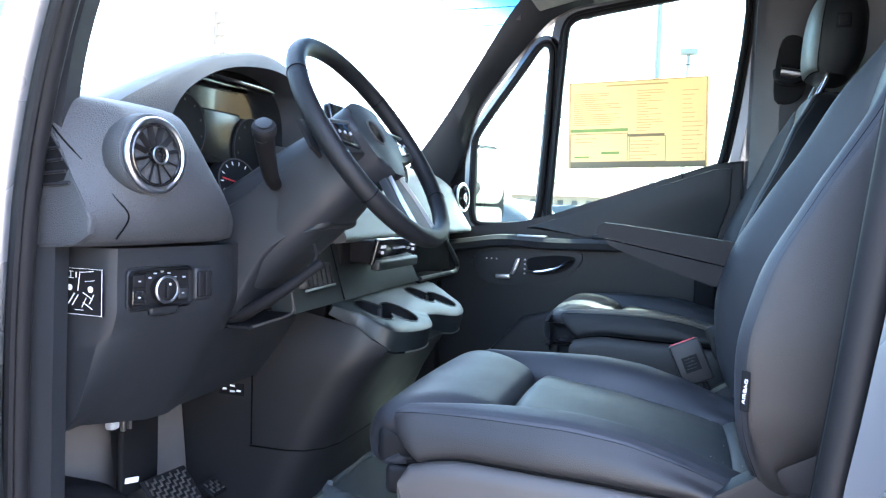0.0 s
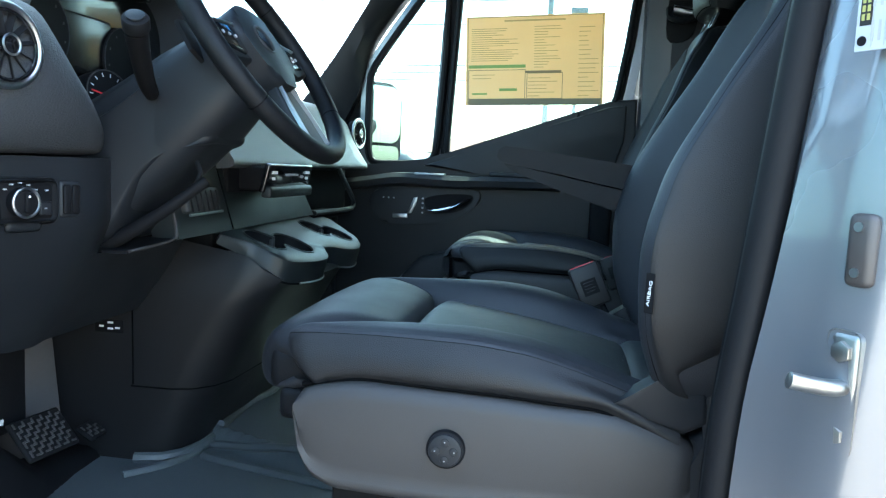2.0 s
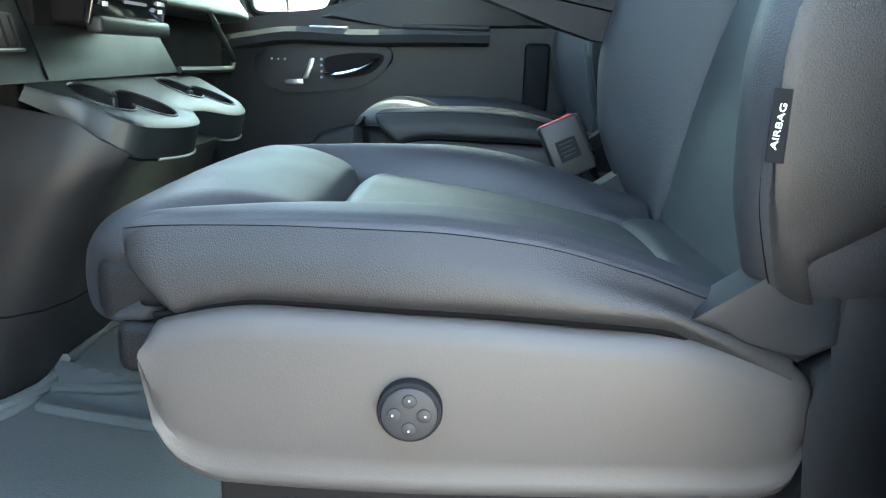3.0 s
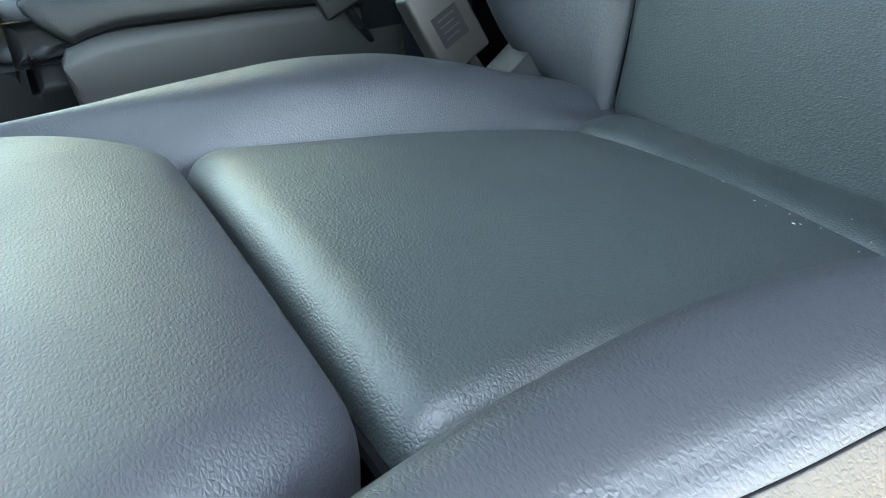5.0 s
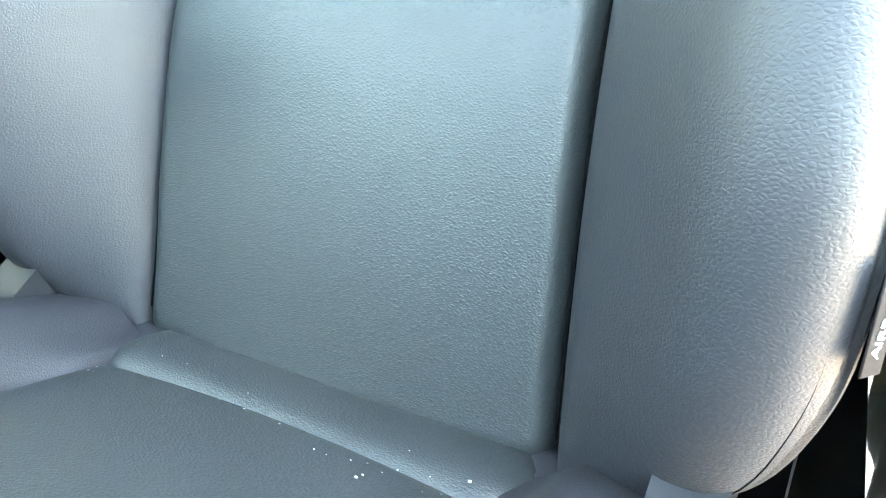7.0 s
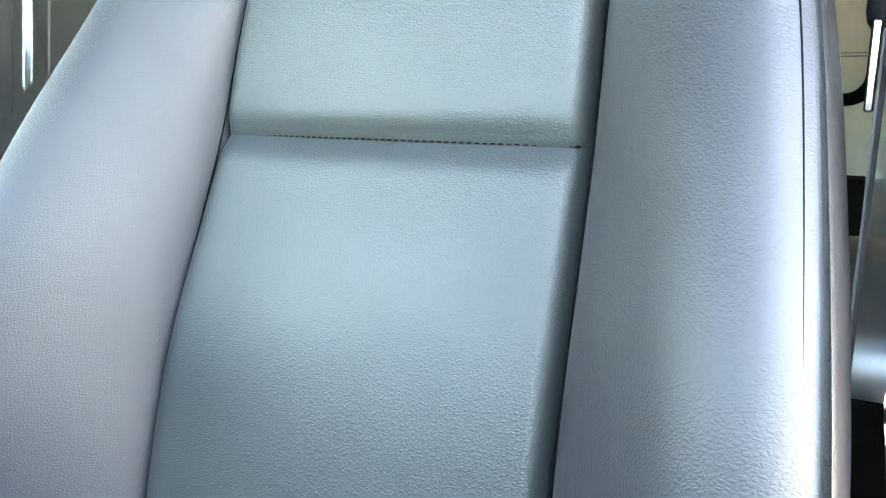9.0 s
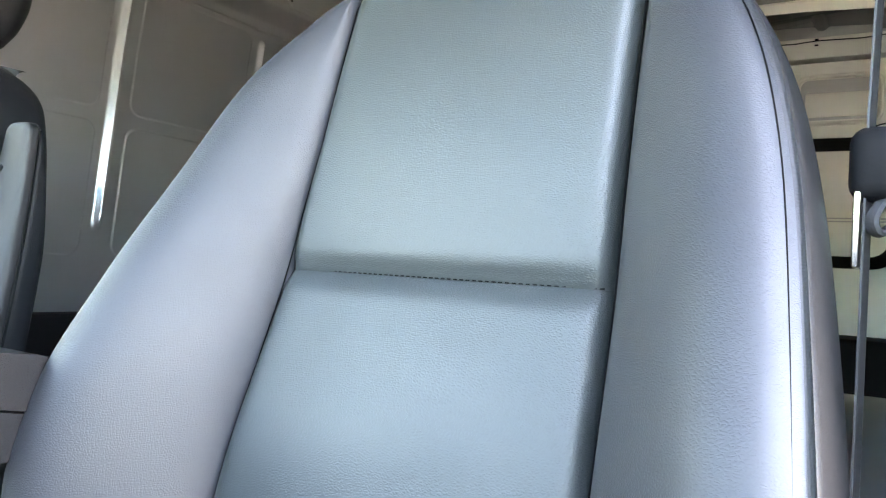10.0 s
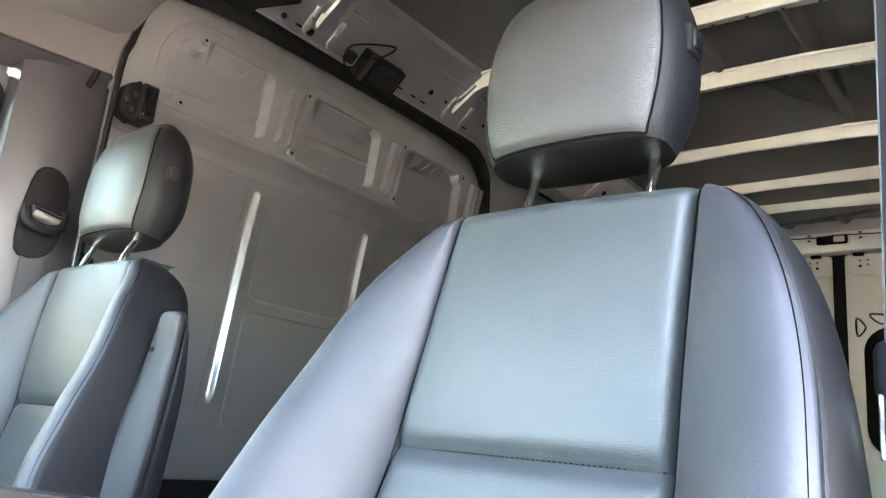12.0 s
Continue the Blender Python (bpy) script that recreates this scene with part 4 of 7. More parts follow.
WIN = [(-.030, .735), (-.012, 1.10), (.004, 1.392), (.030, 1.425), (.20, 1.452), (.40, 1.483), (.550, 1.500), (.578, 1.470), (.572, 1.34), (.548, 1.12), (.522, .945), (.500, .918), (.32, .856), (.14, .792)]
TRI = [(-.302, 1.015), (-.303, .76), (-.285, .712), (-.18, .716), (-.075, .724), (-.060, .80), (-.045, 1.08), (-.040, 1.31), (-.055, 1.342), (-.085, 1.335), (-.14, 1.25), (-.24, 1.11)]
door = thing("door_passenger", "closed black-lined passenger door with chrome handle", "door", kind="structure", at=(.1, 1.36, .12))
def soft_outline(pts, times=2):
    """Cuts the corners of a closed outline so that it turns in small arcs."""
    for _ in range(times):
        n = len(pts)
        pts = [q for i in range(n) for q in (pts[i].lerp(pts[(i + 1) % n], min(.25, .02 / max((pts[(i + 1) % n] - pts[i]).length, .001))), pts[i].lerp(pts[(i + 1) % n], 1 - min(.25, .02 / max((pts[(i + 1) % n] - pts[i]).length, .001))))]
    return pts


win_s = soft_outline([Vector((x, 1.366, z)) for x, z in WIN])
tri_s = soft_outline([Vector((x, 1.366, z)) for x, z in TRI])


def grown(pts, d):
    c = sum(pts, Vector()) / len(pts)
    out = []
    n = len(pts)
    for i, p in enumerate(pts):
        tg = (pts[(i + 1) % n] - pts[i - 1]).normalized()
        nm = Vector((tg.z, 0, -tg.x))
        if nm.dot(p - c) < 0:
            nm = -nm
        out.append(p + nm * d)
    return out


for pts, nm in ((win_s, "window"), (tri_s, "quarter_window")):
    w = part(nm, tube(pts, .011, 8, closed=True), M_RUBBER, door, "black rubber window seal")
    part("pane", plate([p + Vector((0, .008, 0)) for p in pts], (0, .004, 0)), M_GLASS, w, "clear side glass")
part("window_frame", ring_plate(grown(win_s, .022), grown(win_s, .006), (0, .05, 0)), M_BLACK, door)
part("quarter_frame", ring_plate(grown(tri_s, .015), grown(tri_s, .004), (0, .045, 0)), M_BLACK, door)
for pts, d0, d1 in ((win_s, .023, .050), (tri_s, .016, .032)):
    part("painted_frame", ring_plate([p + Vector((0, .004, 0)) for p in grown(pts, d1)], [p + Vector((0, .004, 0)) for p in grown(pts, d0)], (0, .04, 0)), M_BODY, door, "silver painted frame edge")
panel_o = [(-.46, .14), (.585, .14), (.592, .60), (.590, .955), (.500, .945), (.30, .872), (.0, .765), (-.10, .722), (-.30, .706), (-.46, .70)]
part("door_panel", plate(poly_xz(panel_o, 1.40), (0, -.048, 0), .012, 3), M_LINING, door, "black plastic door lining")
upper = [(-.10, .712), (.02, .752), (.30, .853), (.50, .925), (.555, .93), (.555, .82), (.52, .70), (.10, .69)]
part("upper_lining", plate(poly_xz(upper, 1.354), (0, -.016, 0), .008, 2), M_LINING, door)
ledge = spline([(-.44, 1.335, .640), (-.30, 1.315, .662), (-.17, 1.305, .680), (.0, 1.30, .676), (.18, 1.300, .682), (.36, 1.305, .685)], 6)
part("door_ledge", loft([[p + Vector((0, .05, .006)), p + Vector((0, -.015, .004)), p + Vector((0, -.024, -.010)), p + Vector((0, -.01, -.03)), p + Vector((0, .05, -.04))] for p in ledge]), M_DASH, door, "padded ledge below the window")
part("ledge_switch", rbox((-.12, 1.285, .681), (-.02, 1.325, .687), .002), M_SATIN, door, "silver-framed window switch")
part("ledge_lid", rbox((.13, 1.28, .684), (.36, 1.335, .700), .006), M_PLASTIC, door)
pod = [(-.287, .575), (-.275, .612), (-.225, .630), (-.05, .638), (.07, .640), (.098, .620), (.085, .585), (.02, .535), (-.06, .518), (-.19, .508), (-.25, .525)]
pd = part("control_pod", plate([(p.x, 1.354, p.z) for p in spline(poly_xz(pod, 0), 4, True)], (0, -.014, 0), .005, 2), M_PLASTIC, door, "oval black control pod")
part("pod_recess", plate([(p.x, 1.341, p.z) for p in spline(poly_xz([(-.09, .60), (-.02, .618), (.06, .620), (.075, .605), (.05, .575), (0, .556), (-.07, .553)], 0), 4, True)], (0, -.002, 0)), M_BLACK, pd)
hd = spline([(-.085, 1.335, .561), (-.04, 1.322, .563), (.01, 1.318, .577), (.045, 1.322, .597), (.066, 1.334, .607)], 5)
part("door_handle", tube(hd, .010, 10, radii=[.004 + .009 * math.sin(math.pi * min(1, .25 + k / 26)) for k in range(len(hd))], flat=.6), M_CHROME, pd, "chrome inside door handle")
part("seat_button", plate([(x, 1.34, z) for x, z in ((-.20, .530), (-.20, .544), (-.15, .546), (-.148, .532))], (0, -.008, 0), .003), M_SATIN, pd, "silver seat-shaped switch")
part("seat_button", plate([(x, 1.34, z) for x, z in ((-.150, .546), (-.128, .602), (-.116, .603), (-.120, .580), (-.135, .548))], (0, -.008, 0), .003), M_SATIN, pd, "silver seat-shaped switch")
for k in range(3):
    part("memory_button", disc((-.235 + .018 * k, 1.339, .598), (0, -1, 0), .003, .002, 10), M_GREYPRINT, pd)
for k in range(4):
    part("memory_button", disc((-.098, 1.339, .552 + .016 * k), (0, -1, 0), .0035, .002, 10), M_GREYPRINT, pd)
part("door_pocket", plate(poly_xz([(-.30, .18), (.50, .18), (.50, .40), (.42, .47), (.10, .46), (-.10, .40)], 1.354), (0, -.05, 0), .02, 3), M_LINING, door)
part("grab_recess", rbox((.46, 1.335, .46), (.53, 1.356, .66), .015), M_BLACK, door)
part("lock_pin", tube([(.405, 1.352, .86), (.405, 1.352, .905)], .004, 8), M_BLACK, door)
part("pull_cover", disc((.545, 1.349, .915), (0, -1, 0), .012, .004, 20, .001), M_PLASTIC, door)

# window sheet stuck inside the glass: plain bars for its print
paper_m = material("yellow_paper", (.78, .62, .36), .7, vary=.06)
pn_ = paper_m.node_tree
thin, blend = pn_.nodes.new("ShaderNodeBsdfTranslucent"), pn_.nodes.new("ShaderNodeMixShader")
thin.inputs[0].default_value = (.78, .56, .30, 1)
blend.inputs[0].default_value = .30
pn_.links.new(pn_.nodes["Principled BSDF"].outputs[0], blend.inputs[1])
pn_.links.new(thin.outputs[0], blend.inputs[2])
pn_.links.new(blend.outputs[0], pn_.nodes["Material Output"].inputs[0])
sh = thing("window_sheet", "yellow printed price sheet taped inside the window", "paper sheet", at=(.24, 1.36, .92))
part("paper", plate([(.020, 1.362, 1.205), (.470, 1.362, 1.226), (.480, 1.362, .934), (.030, 1.362, .917)], (0, -.0012, 0)), paper_m, sh)
M_INK, M_GREEN, M_DARKINK = material("ink_brown", (.40, .33, .16), .8), material("ink_green", (.20, .36, .12), .8), material("ink_dark", (.20, .175, .11), .8)


def sheet_bar(u0, u1, v0, v1, m, parent=sh, name="print_bar"):
    def p(u, v):
        a = Vector((.030, 1.3595, .917)).lerp(Vector((.480, 1.3595, .934)), u)
        b = Vector((.020, 1.3595, 1.205)).lerp(Vector((.470, 1.3595, 1.226)), u)
        return a.lerp(b, v)
    part(name, plate([p(u0, v0), p(u1, v0), p(u1, v1), p(u0, v1)], (0, -.0006, 0)), m, parent)


rnd = random.Random(5)
sheet_bar(.02, .985, .005, .07, M_DARKINK)
sheet_bar(.02, .44, .42, .455, M_GREEN)
sheet_bar(.44, .70, .36, .385, M_DARKINK)
sheet_bar(.28, .72, .935, .952, M_INK)
for u0, u1, n, v0, v1 in ((.04, .40, 16, .50, .88), (.50, .70, 16, .42, .90), (.82, .97, 16, .10, .90), (.46, .70, 6, .10, .34), (.05, .30, 2, .30, .38)):
    for k in range(n):
        v = v0 + (v1 - v0) * k / n
        sheet_bar(u0, u0 + (u1 - u0) * rnd.uniform(.35, 1), v, v + .007, M_INK)
for u0, u1, v0, v1 in ((.02, .44, .07, .40), (.45, .71, .07, .36)):
    for a, b, c, d in ((u0, u1, v0, v0 + .006), (u0, u1, v1 - .006, v1), (u0, u0 + .004, v0, v1), (u1 - .004, u1, v0, v1)):
        sheet_bar(a, b, c, d, M_DARKINK)
for a, b, c, d in ((.012, .988, .003, .009), (.012, .988, .985, .991), (.012, .016, .003, .991), (.984, .988, .003, .991)):
    sheet_bar(a, b, c, d, M_DARKINK)
sheet_bar(.05, .16, .12, .14, M_GREEN)
sheet_bar(.25, .38, .16, .19, M_GREEN)

# B pillar right with belt
whole("b_pillar_frame_right", rbox((.575, 1.425, .70), (.66, 1.475, 1.60), .006), M_BODY, "silver painted B-pillar behind the door frame", "pillar", "structure")
bp = whole("b_pillar_right", loft([[(.592, 1.36, z), (.600, 1.325, z), (.63, 1.312, z), (.72 + .02 * (z > 1.3), 1.305, z), (.79, 1.312, z), (.805, 1.40, z), (.60, 1.42, z)] for z in (.10, .5, .9, 1.2, 1.45, 1.60)]), M_PILLAR, "black plastic B-pillar trim", "pillar", "structure")
part("pillar_groove", tube([(.738, 1.304, 1.550), (.752, 1.304, 1.597)], .008, 8), M_BLACK, bp)
part("pillar_latch", disc((.800, 1.285, 1.135), (-.3, -1, 0), .026, .02, 24, .006), M_BLACK, bp)
def trim_line(x):
    return 1.5545 + .067 * x


def cove(u, v):
    """Fabric that turns from the pillar trim up into the headliner."""
    x = .20 + (.586 + .035 * v) * u
    lz = lambda y: 1.53 + .30 * max(0, (x - .10) / .7) ** 1.3 - .05 * ((y - .475) / .88) ** 2 - .004
    a = Vector((x, 1.302, trim_line(x) - .004))
    b = Vector((x, 1.10, max(lz(1.10), trim_line(x) + .006)))
    c = Vector((x, 1.284, max(lz(1.28), trim_line(x) + .004)))
    return (a * (1 - v) + c * v) * (1 - v) + (c * (1 - v) + b * v) * v


whole("pillar_top_trim", sheet(cove, 24, 24, (0, .012, .006)), M_HEADLINER, "grey fabric turning down above the B-pillar", "trim", "structure")
part("side_header", loft([[(x, 1.365, 1.515 + .05 * x), (x, 1.315, 1.535 + .05 * x), (x, 1.301, trim_line(x) - .012), (x, 1.304, trim_line(x)), (x, 1.36, trim_line(x) + .006)] for x in (-.05, .2, .4, .60, .788)]), M_PILLAR, bp)
belt = thing("passenger_belt", "black seat belt with pillar guide", "seat belt", at=(.70, 1.29, 1.15))
part("guide_plate", plate([(p.x, 1.306, p.z) for p in spline(poly_xz([(.672, 1.318), (.742, 1.308), (.738, 1.15), (.66, 1.138)], 0), 5, True)], (0, -.010, 0), .005), M_BLACK, belt, "dark height-adjuster plate")
part("belt_guide", tube(spline([(.660, 1.285, 1.225), (.665, 1.270, 1.195), (.70, 1.262, 1.185), (.735, 1.272, 1.20), (.742, 1.285, 1.235)], 5), .011, 8), M_BLACK, belt)
rl_ = part("guide_roller", tube([(.672, 1.286, 1.222), (.728, 1.286, 1.212)], .018, 14), M_SATIN, belt, "ribbed metal belt roller")
for k in range(3):
    part("roller_rib", tube([(.672, 1.286 - .0185 * math.cos(.3 + .5 * k), 1.222 + .0185 * math.sin(.3 + .5 * k)), (.728, 1.286 - .0185 * math.cos(.3 + .5 * k), 1.212 + .0185 * math.sin(.3 + .5 * k))], .0022, 6), M_BLACK, rl_)
part("webbing", sheet(lambda u, v: (.675 + .05 * u + .01 * (1 - v), 1.288 + .012 * math.sin(v * 2), .25 + .96 * v), 3, 20, (0, .002, 0)), M_WEB, belt)
hb = thing("hook_bracket", "black plastic bracket on the wall", "bracket", at=(.88, 1.30, 1.60))
part("bracket_body", rbox((.842, 1.246, 1.502), (.884, 1.315, 1.596), .006), M_BLACK, hb)
part("bracket_lid", rbox((.848, 1.239, 1.512), (.879, 1.250, 1.588), .004), M_GLOSS, hb, "glossy black lid")
part("bracket_plate", plate([(p.x, 1.300, p.z) for p in spline(poly_xz([(.844, 1.594), (.834, 1.594), (.818, 1.588), (.806, 1.573), (.800, 1.548), (.801, 1.520), (.808, 1.506), (.822, 1.500), (.844, 1.502)], 0), 3, True)], (0, -.040, 0), .003), M_BLACK, hb, "rounded screw plate")
for a, b in ((.812, 1.542), (.832, 1.562), (.828, 1.522)):
    part("bracket_screw", disc((a, 1.2595, b), (0, -1, 0), .0055, .005, 14, .0015), M_SATIN_PLASTIC, hb)
sp = thing("cargo_lamp", "black cargo lamp in the roof rail", "lamp", at=(1.6, 1.18, 1.96))
mm = Matrix.Translation((1.55, 1.178, 1.928)) @ Euler((radians(45), 0, 0)).to_matrix().to_4x4()
part("lamp_housing", turned(rbox((-.085, -.018, -.047), (.080, .030, .047), .008), mm), M_BLACK, sp)
OVAL = lambda k, y: [(.058 * k * math.copysign(abs(math.cos(a)) ** .7, math.cos(a)) + .008, y, .034 * k * math.copysign(abs(math.sin(a)) ** .7, math.sin(a))) for a in [2 * math.pi * q / 36 for q in range(36)]]
part("lamp_face", turned(plate(OVAL(1, -.018), (0, -.005, 0), .002), mm), M_BLACK, sp, "oval black lamp grille")
for k in range(5):
    part("lamp_ridge", turned(tube(OVAL(.92 - .18 * k, -.0235), .0011, 4, True), mm), M_PLASTIC_GREY, sp)
part("lamp_rim", turned(rbox((-.078, -.024, -.046), (-.062, -.016, .046), .003), mm), M_PLASTIC_GREY, sp)
part("lamp_plug", turned(rbox((-.150, -.016, -.020), (-.118, .012, .018), .006), mm), M_BLACK, sp)
part("lamp_cable", tube(spline([mm @ Vector(p) for p in ((-.10, -.01, .01), (-.06, -.03, .05), (-.03, -.02, .10), (-.15, 0, .03), (-.14, -.01, -.03), (-.10, -.01, -.02))], 5), .003, 6), M_BLACK, sp)

# windshield, header, mirror, visors
def shield(u, v):
    y = -.40 + 1.76 * u
    c = 1 - ((y - .48) / .88) ** 2
    x0, z0, x1, z1 = -.56 - .20 * c, .83, -.12 - .10 * c, 1.515
    return Vector((x0 + (x1 - x0) * v, y, z0 + (z1 - z0) * v))


ws = thing("window_windshield", "clear windshield with a blue shade band", "windshield", kind="structure", at=(-.4, .48, .9))
part("pane", sheet(lambda u, v: shield(u, v * .735), 24, 12), M_GLASS, ws)
part("shade_band", sheet(lambda u, v: shield(u, .735 + .285 * v), 24, 8), M_SHADE_BAND, ws, "blue shade band fading downwards")
whole("roof_header", loft([[shield(u / 20, .985) + Vector((.0, 0, 0)), shield(u / 20, 1.06), shield(u / 20, 1.06) + Vector((.10, 0, .03)), shield(u / 20, .985) + Vector((.06, 0, .02))] for u in range(21)]), M_PLASTIC, "black windshield header trim", "trim", "structure")
rm = thing("rear_view_mirror", "black rear-view mirror on the windshield", "mirror", at=(-.22, .48, 1.33))
m = Matrix.Translation((-.197, .442, 1.310)) @ Euler((0, radians(12), radians(-11))).to_matrix().to_4x4()
part("mirror_shell", turned(rbox((-.022, -.125, -.036), (.016, .125, .036), .014, 4), m), M_BLACK, rm)
part("mirror_face", turned(rbox((.0145, -.112, -.028), (.018, .112, .028), .002), m), M_MIRROR, rm, "reflecting glass")
part("mirror_stem", tube([(-.215, .445, 1.315), (-.29, .45, 1.37), (-.32, .45, 1.41)], .014, 10), M_BLACK, rm)
part("mirror_base", turned(rbox((-.06, -.10, -.10), (.03, .10, .05), .03, 4), Matrix.Translation((-.33, .38, 1.40)) @ Euler((0, radians(-30), 0)).to_matrix().to_4x4()), M_BLACK, rm, "black sensor housing")
for yc, lab in ((.98, True), (-.02, False)):
    vz = thing("sun_visor", "grey sun visor folded up", "sun visor", "sun visors", at=(.0, yc, 1.45))
    m = Matrix.Translation((.04, yc, 1.445)) @ Euler((0, radians(-14), 0)).to_matrix().to_4x4()
    b = rbox((-.11, -.23, -.011), (.11, .23, .011), .0105, 4)
    part("visor_board", turned(b, m), M_HEADLINER, vz)
    if lab:
        part("warning_label", turned(rbox((-.045, -.06, -.0122), (.02, .07, -.0112), .0002, 1), m), M_WHITE, vz, "white printed warning label")
        part("label_band", turned(rbox((-.02, -.005, -.0128), (.018, .055, -.0120), .0002, 1), m), material("label_yellow", (.7, .5, .2), .6), vz)
    part("visor_rod", tube([(-.07, yc - .23, 1.46), (-.07, yc + .25, 1.46)], .006, 8), M_BLACK, vz)
sf = whole("overhead_shelf", sheet(lambda u, v: (.10 + .30 * u, -.36 + 1.66 * v, 1.50 + .05 * u - .05 * (2 * v - 1) ** 4), 6, 40, (0, 0, .03)), M_PLASTIC, "black overhead shelf lip above the windshield", "shelf", "structure")

# driver side pillars and body
al = spline([(-.385, -.435, .10), (-.383, -.437, .36), (-.376, -.44, .70), (-.362, -.44, .90), (-.325, -.435, 1.05), (-.24, -.42, 1.25), (-.11, -.41, 1.46), (.05, -.41, 1.56), (.5, -.41, 1.60)], 6)
whole("a_pillar_left", loft([[p + Vector((-.02, .045, 0)), p + Vector((.0, .03, 0)), p + Vector((.006, 0, 0)), p + Vector((-.05, -.02, 0)), p + Vector((-.10, .03, 0))] for p in al]), M_PLASTIC, "black plastic A-pillar trim", "pillar", "structure")
sl = spline([(-.40, -.475, .06), (-.398, -.475, .36), (-.388, -.478, .66), (-.365, -.475, .86), (-.31, -.47, 1.06), (-.22, -.46, 1.26), (-.08, -.45, 1.48), (.08, -.44, 1.575), (.35, -.44, 1.60), (.54, -.44, 1.585), (.605, -.44, 1.52)], 7)
whole("door_opening_seal", tube(sl, .016, 10), M_RUBBER, "black rubber door-opening seal", "seal", "structure")
part("seal_lip", tube([p + Vector((.012, -.022, 0)) for p in sl], .007, 8), M_RUBBER, bpy.data.objects["door_opening_seal"])
ob = spline([(-.43, -.52, -.1), (-.43, -.52, .36), (-.42, -.525, .66), (-.40, -.52, .86), (-.345, -.515, 1.06), (-.255, -.50, 1.28), (-.11, -.49, 1.52)], 6)
whole("a_pillar_body", loft([[p + Vector((.025, .035, 0)), p + Vector((.0, -.005, 0)), p + Vector((-.10, -.03, 0)), p + Vector((-.25, -.02, 0)), p + Vector((-.25, .07, 0)), p + Vector((-.05, .07, 0))] for p in ob]), M_BODY, "silver painted A-pillar outside", "pillar", "structure")
# B pillar: inner seal, silver jamb, outer corner
bs = spline([(.545, -.44, .05), (.552, -.44, .43), (.570, -.44, .625), (.597, -.44, .89), (.614, -.44, 1.02), (.628, -.44, 1.25), (.625, -.44, 1.45), (.605, -.44, 1.53)], 6)
whole("b_pillar_seal", tube(bs, .017, 10), M_RUBBER, "black rubber door-opening seal", "seal", "structure")
part("seal_lip", tube([p + Vector((-.002, .022, 0)) for p in bs], .012, 8), M_RUBBER, bpy.data.objects["b_pillar_seal"])
whole("b_pillar_left", loft([[p + Vector((.005, .028, 0)), p + Vector((.04, .045, 0)), p + Vector((.13, .050, 0)), p + Vector((.13, .0, 0)), p + Vector((.02, 0, 0))] for p in bs]), M_PLASTIC, "black plastic B-pillar trim", "pillar", "structure")
fold = lambda z: min(1, max(0, (.88 - z) / .35))
jamb = whole("b_pillar_body", loft([[p + Vector((.012, -.012, 0)), p + Vector((.016 - .012 * fold(p.z), -.026, 0)), p + Vector((.024 - .004 * fold(p.z), -.038, 0)), p + Vector((.040, -.062, 0)), p + Vector((.060, -.088, 0)), p + Vector((.085, -.100, 0)), p + Vector((.13, -.104, 0)), p + Vector((.9, -.108, 0)), p + Vector((.9, -.01, 0)), p + Vector((.10, -.004, 0))] for p in bs]), M_BODY, "silver painted B-pillar and door jamb", "pillar", "structure")


# ---- dashboard ----
dash = thing("dashboard", "black moulded dashboard with round silver-ringed vents", "dashboard", kind="structure", at=(-.45, .45, .7))
CAP_EDGE = curve([(.70, -.328), (.722, -.308), (.744, -.304), (.768, -.318), (.80, -.337), (.838, -.356), (.872, -.378), (.93, -.41)])
PX = curve([(-.447, -.306), (-.44, -.300), (-.42, -.290), (-.40, -.284), (-.36, -.272), (-.30, -.262), (-.24, -.258), (-.19, -.262), (-.155, -.275)])
POD_END = curve([(.70, -.132), (.735, -.158), (.78, -.205), (.82, -.242), (.87, -.265), (.93, -.25)])
rings = []
for k in range(31):
    y = -.447 + .292 * k / 30
    xf = PX(y)
    e = .020 * max(0, (-.40 - y) / .047) ** 2
    pts = [(-.62, .705), (-.62, .93), (xf - .17, .915 - e), (xf - .09, .905 - e), (xf - .04, .890 - e), (xf - .012, .855), (xf, .805), (xf - .002, .765), (xf - .018, .725), (xf - .05, .704), (-.46, .702)]
    sp = [(p.x, p.y) for p in spline([(a, b, 0) for a, b in pts], 3)]
    w = max(0, 1 - (y + .447) / .09) ** 1.5
    rings.append([(a + (min(a, CAP_EDGE(b) - .002) - a) * w, -.447 + (POD_END(b) + .447) * k / 30, b) for a, b in sp])
pod = part("driver_pod", loft(rings), M_DASH, dash, "grained pod round the side vent")
cap = [(-.378, .872), (-.356, .838), (-.337, .800), (-.318, .768), (-.303, .744), (-.306, .722), (-.330, .706), (-.42, .702), (-.46, .72), (-.46, .872)]
ec = part("end_cap", plate([(x - .004, -.438, z) for x, z in cap], (0, -.0105, 0), .004, 3), M_DASH, dash, "grey end cap with a small grille")
part("grille_recess", plate([(x, -.4485, z) for x, z in ((-.404, .846), (-.372, .850), (-.342, .806), (-.349, .790), (-.402, .776))], (0, -.0015, 0)), M_BLACK, ec)
for k in range(4):
    z = .832 - .0150 * k
    part("grille_slat", tube([(-.402, -.4505, z - .006), (-.356 + .006 * k, -.4505, z)], .0024, 6), M_PLASTIC, ec)
part("cap_seam", tube(spline([(-.376, -.447, .866), (-.353, -.443, .840), (-.3205, -.426, .800), (-.301, -.411, .770), (-.2925, -.395, .745), (-.305, -.404, .715)], 6), .0012, 6), M_SEAM, pod)


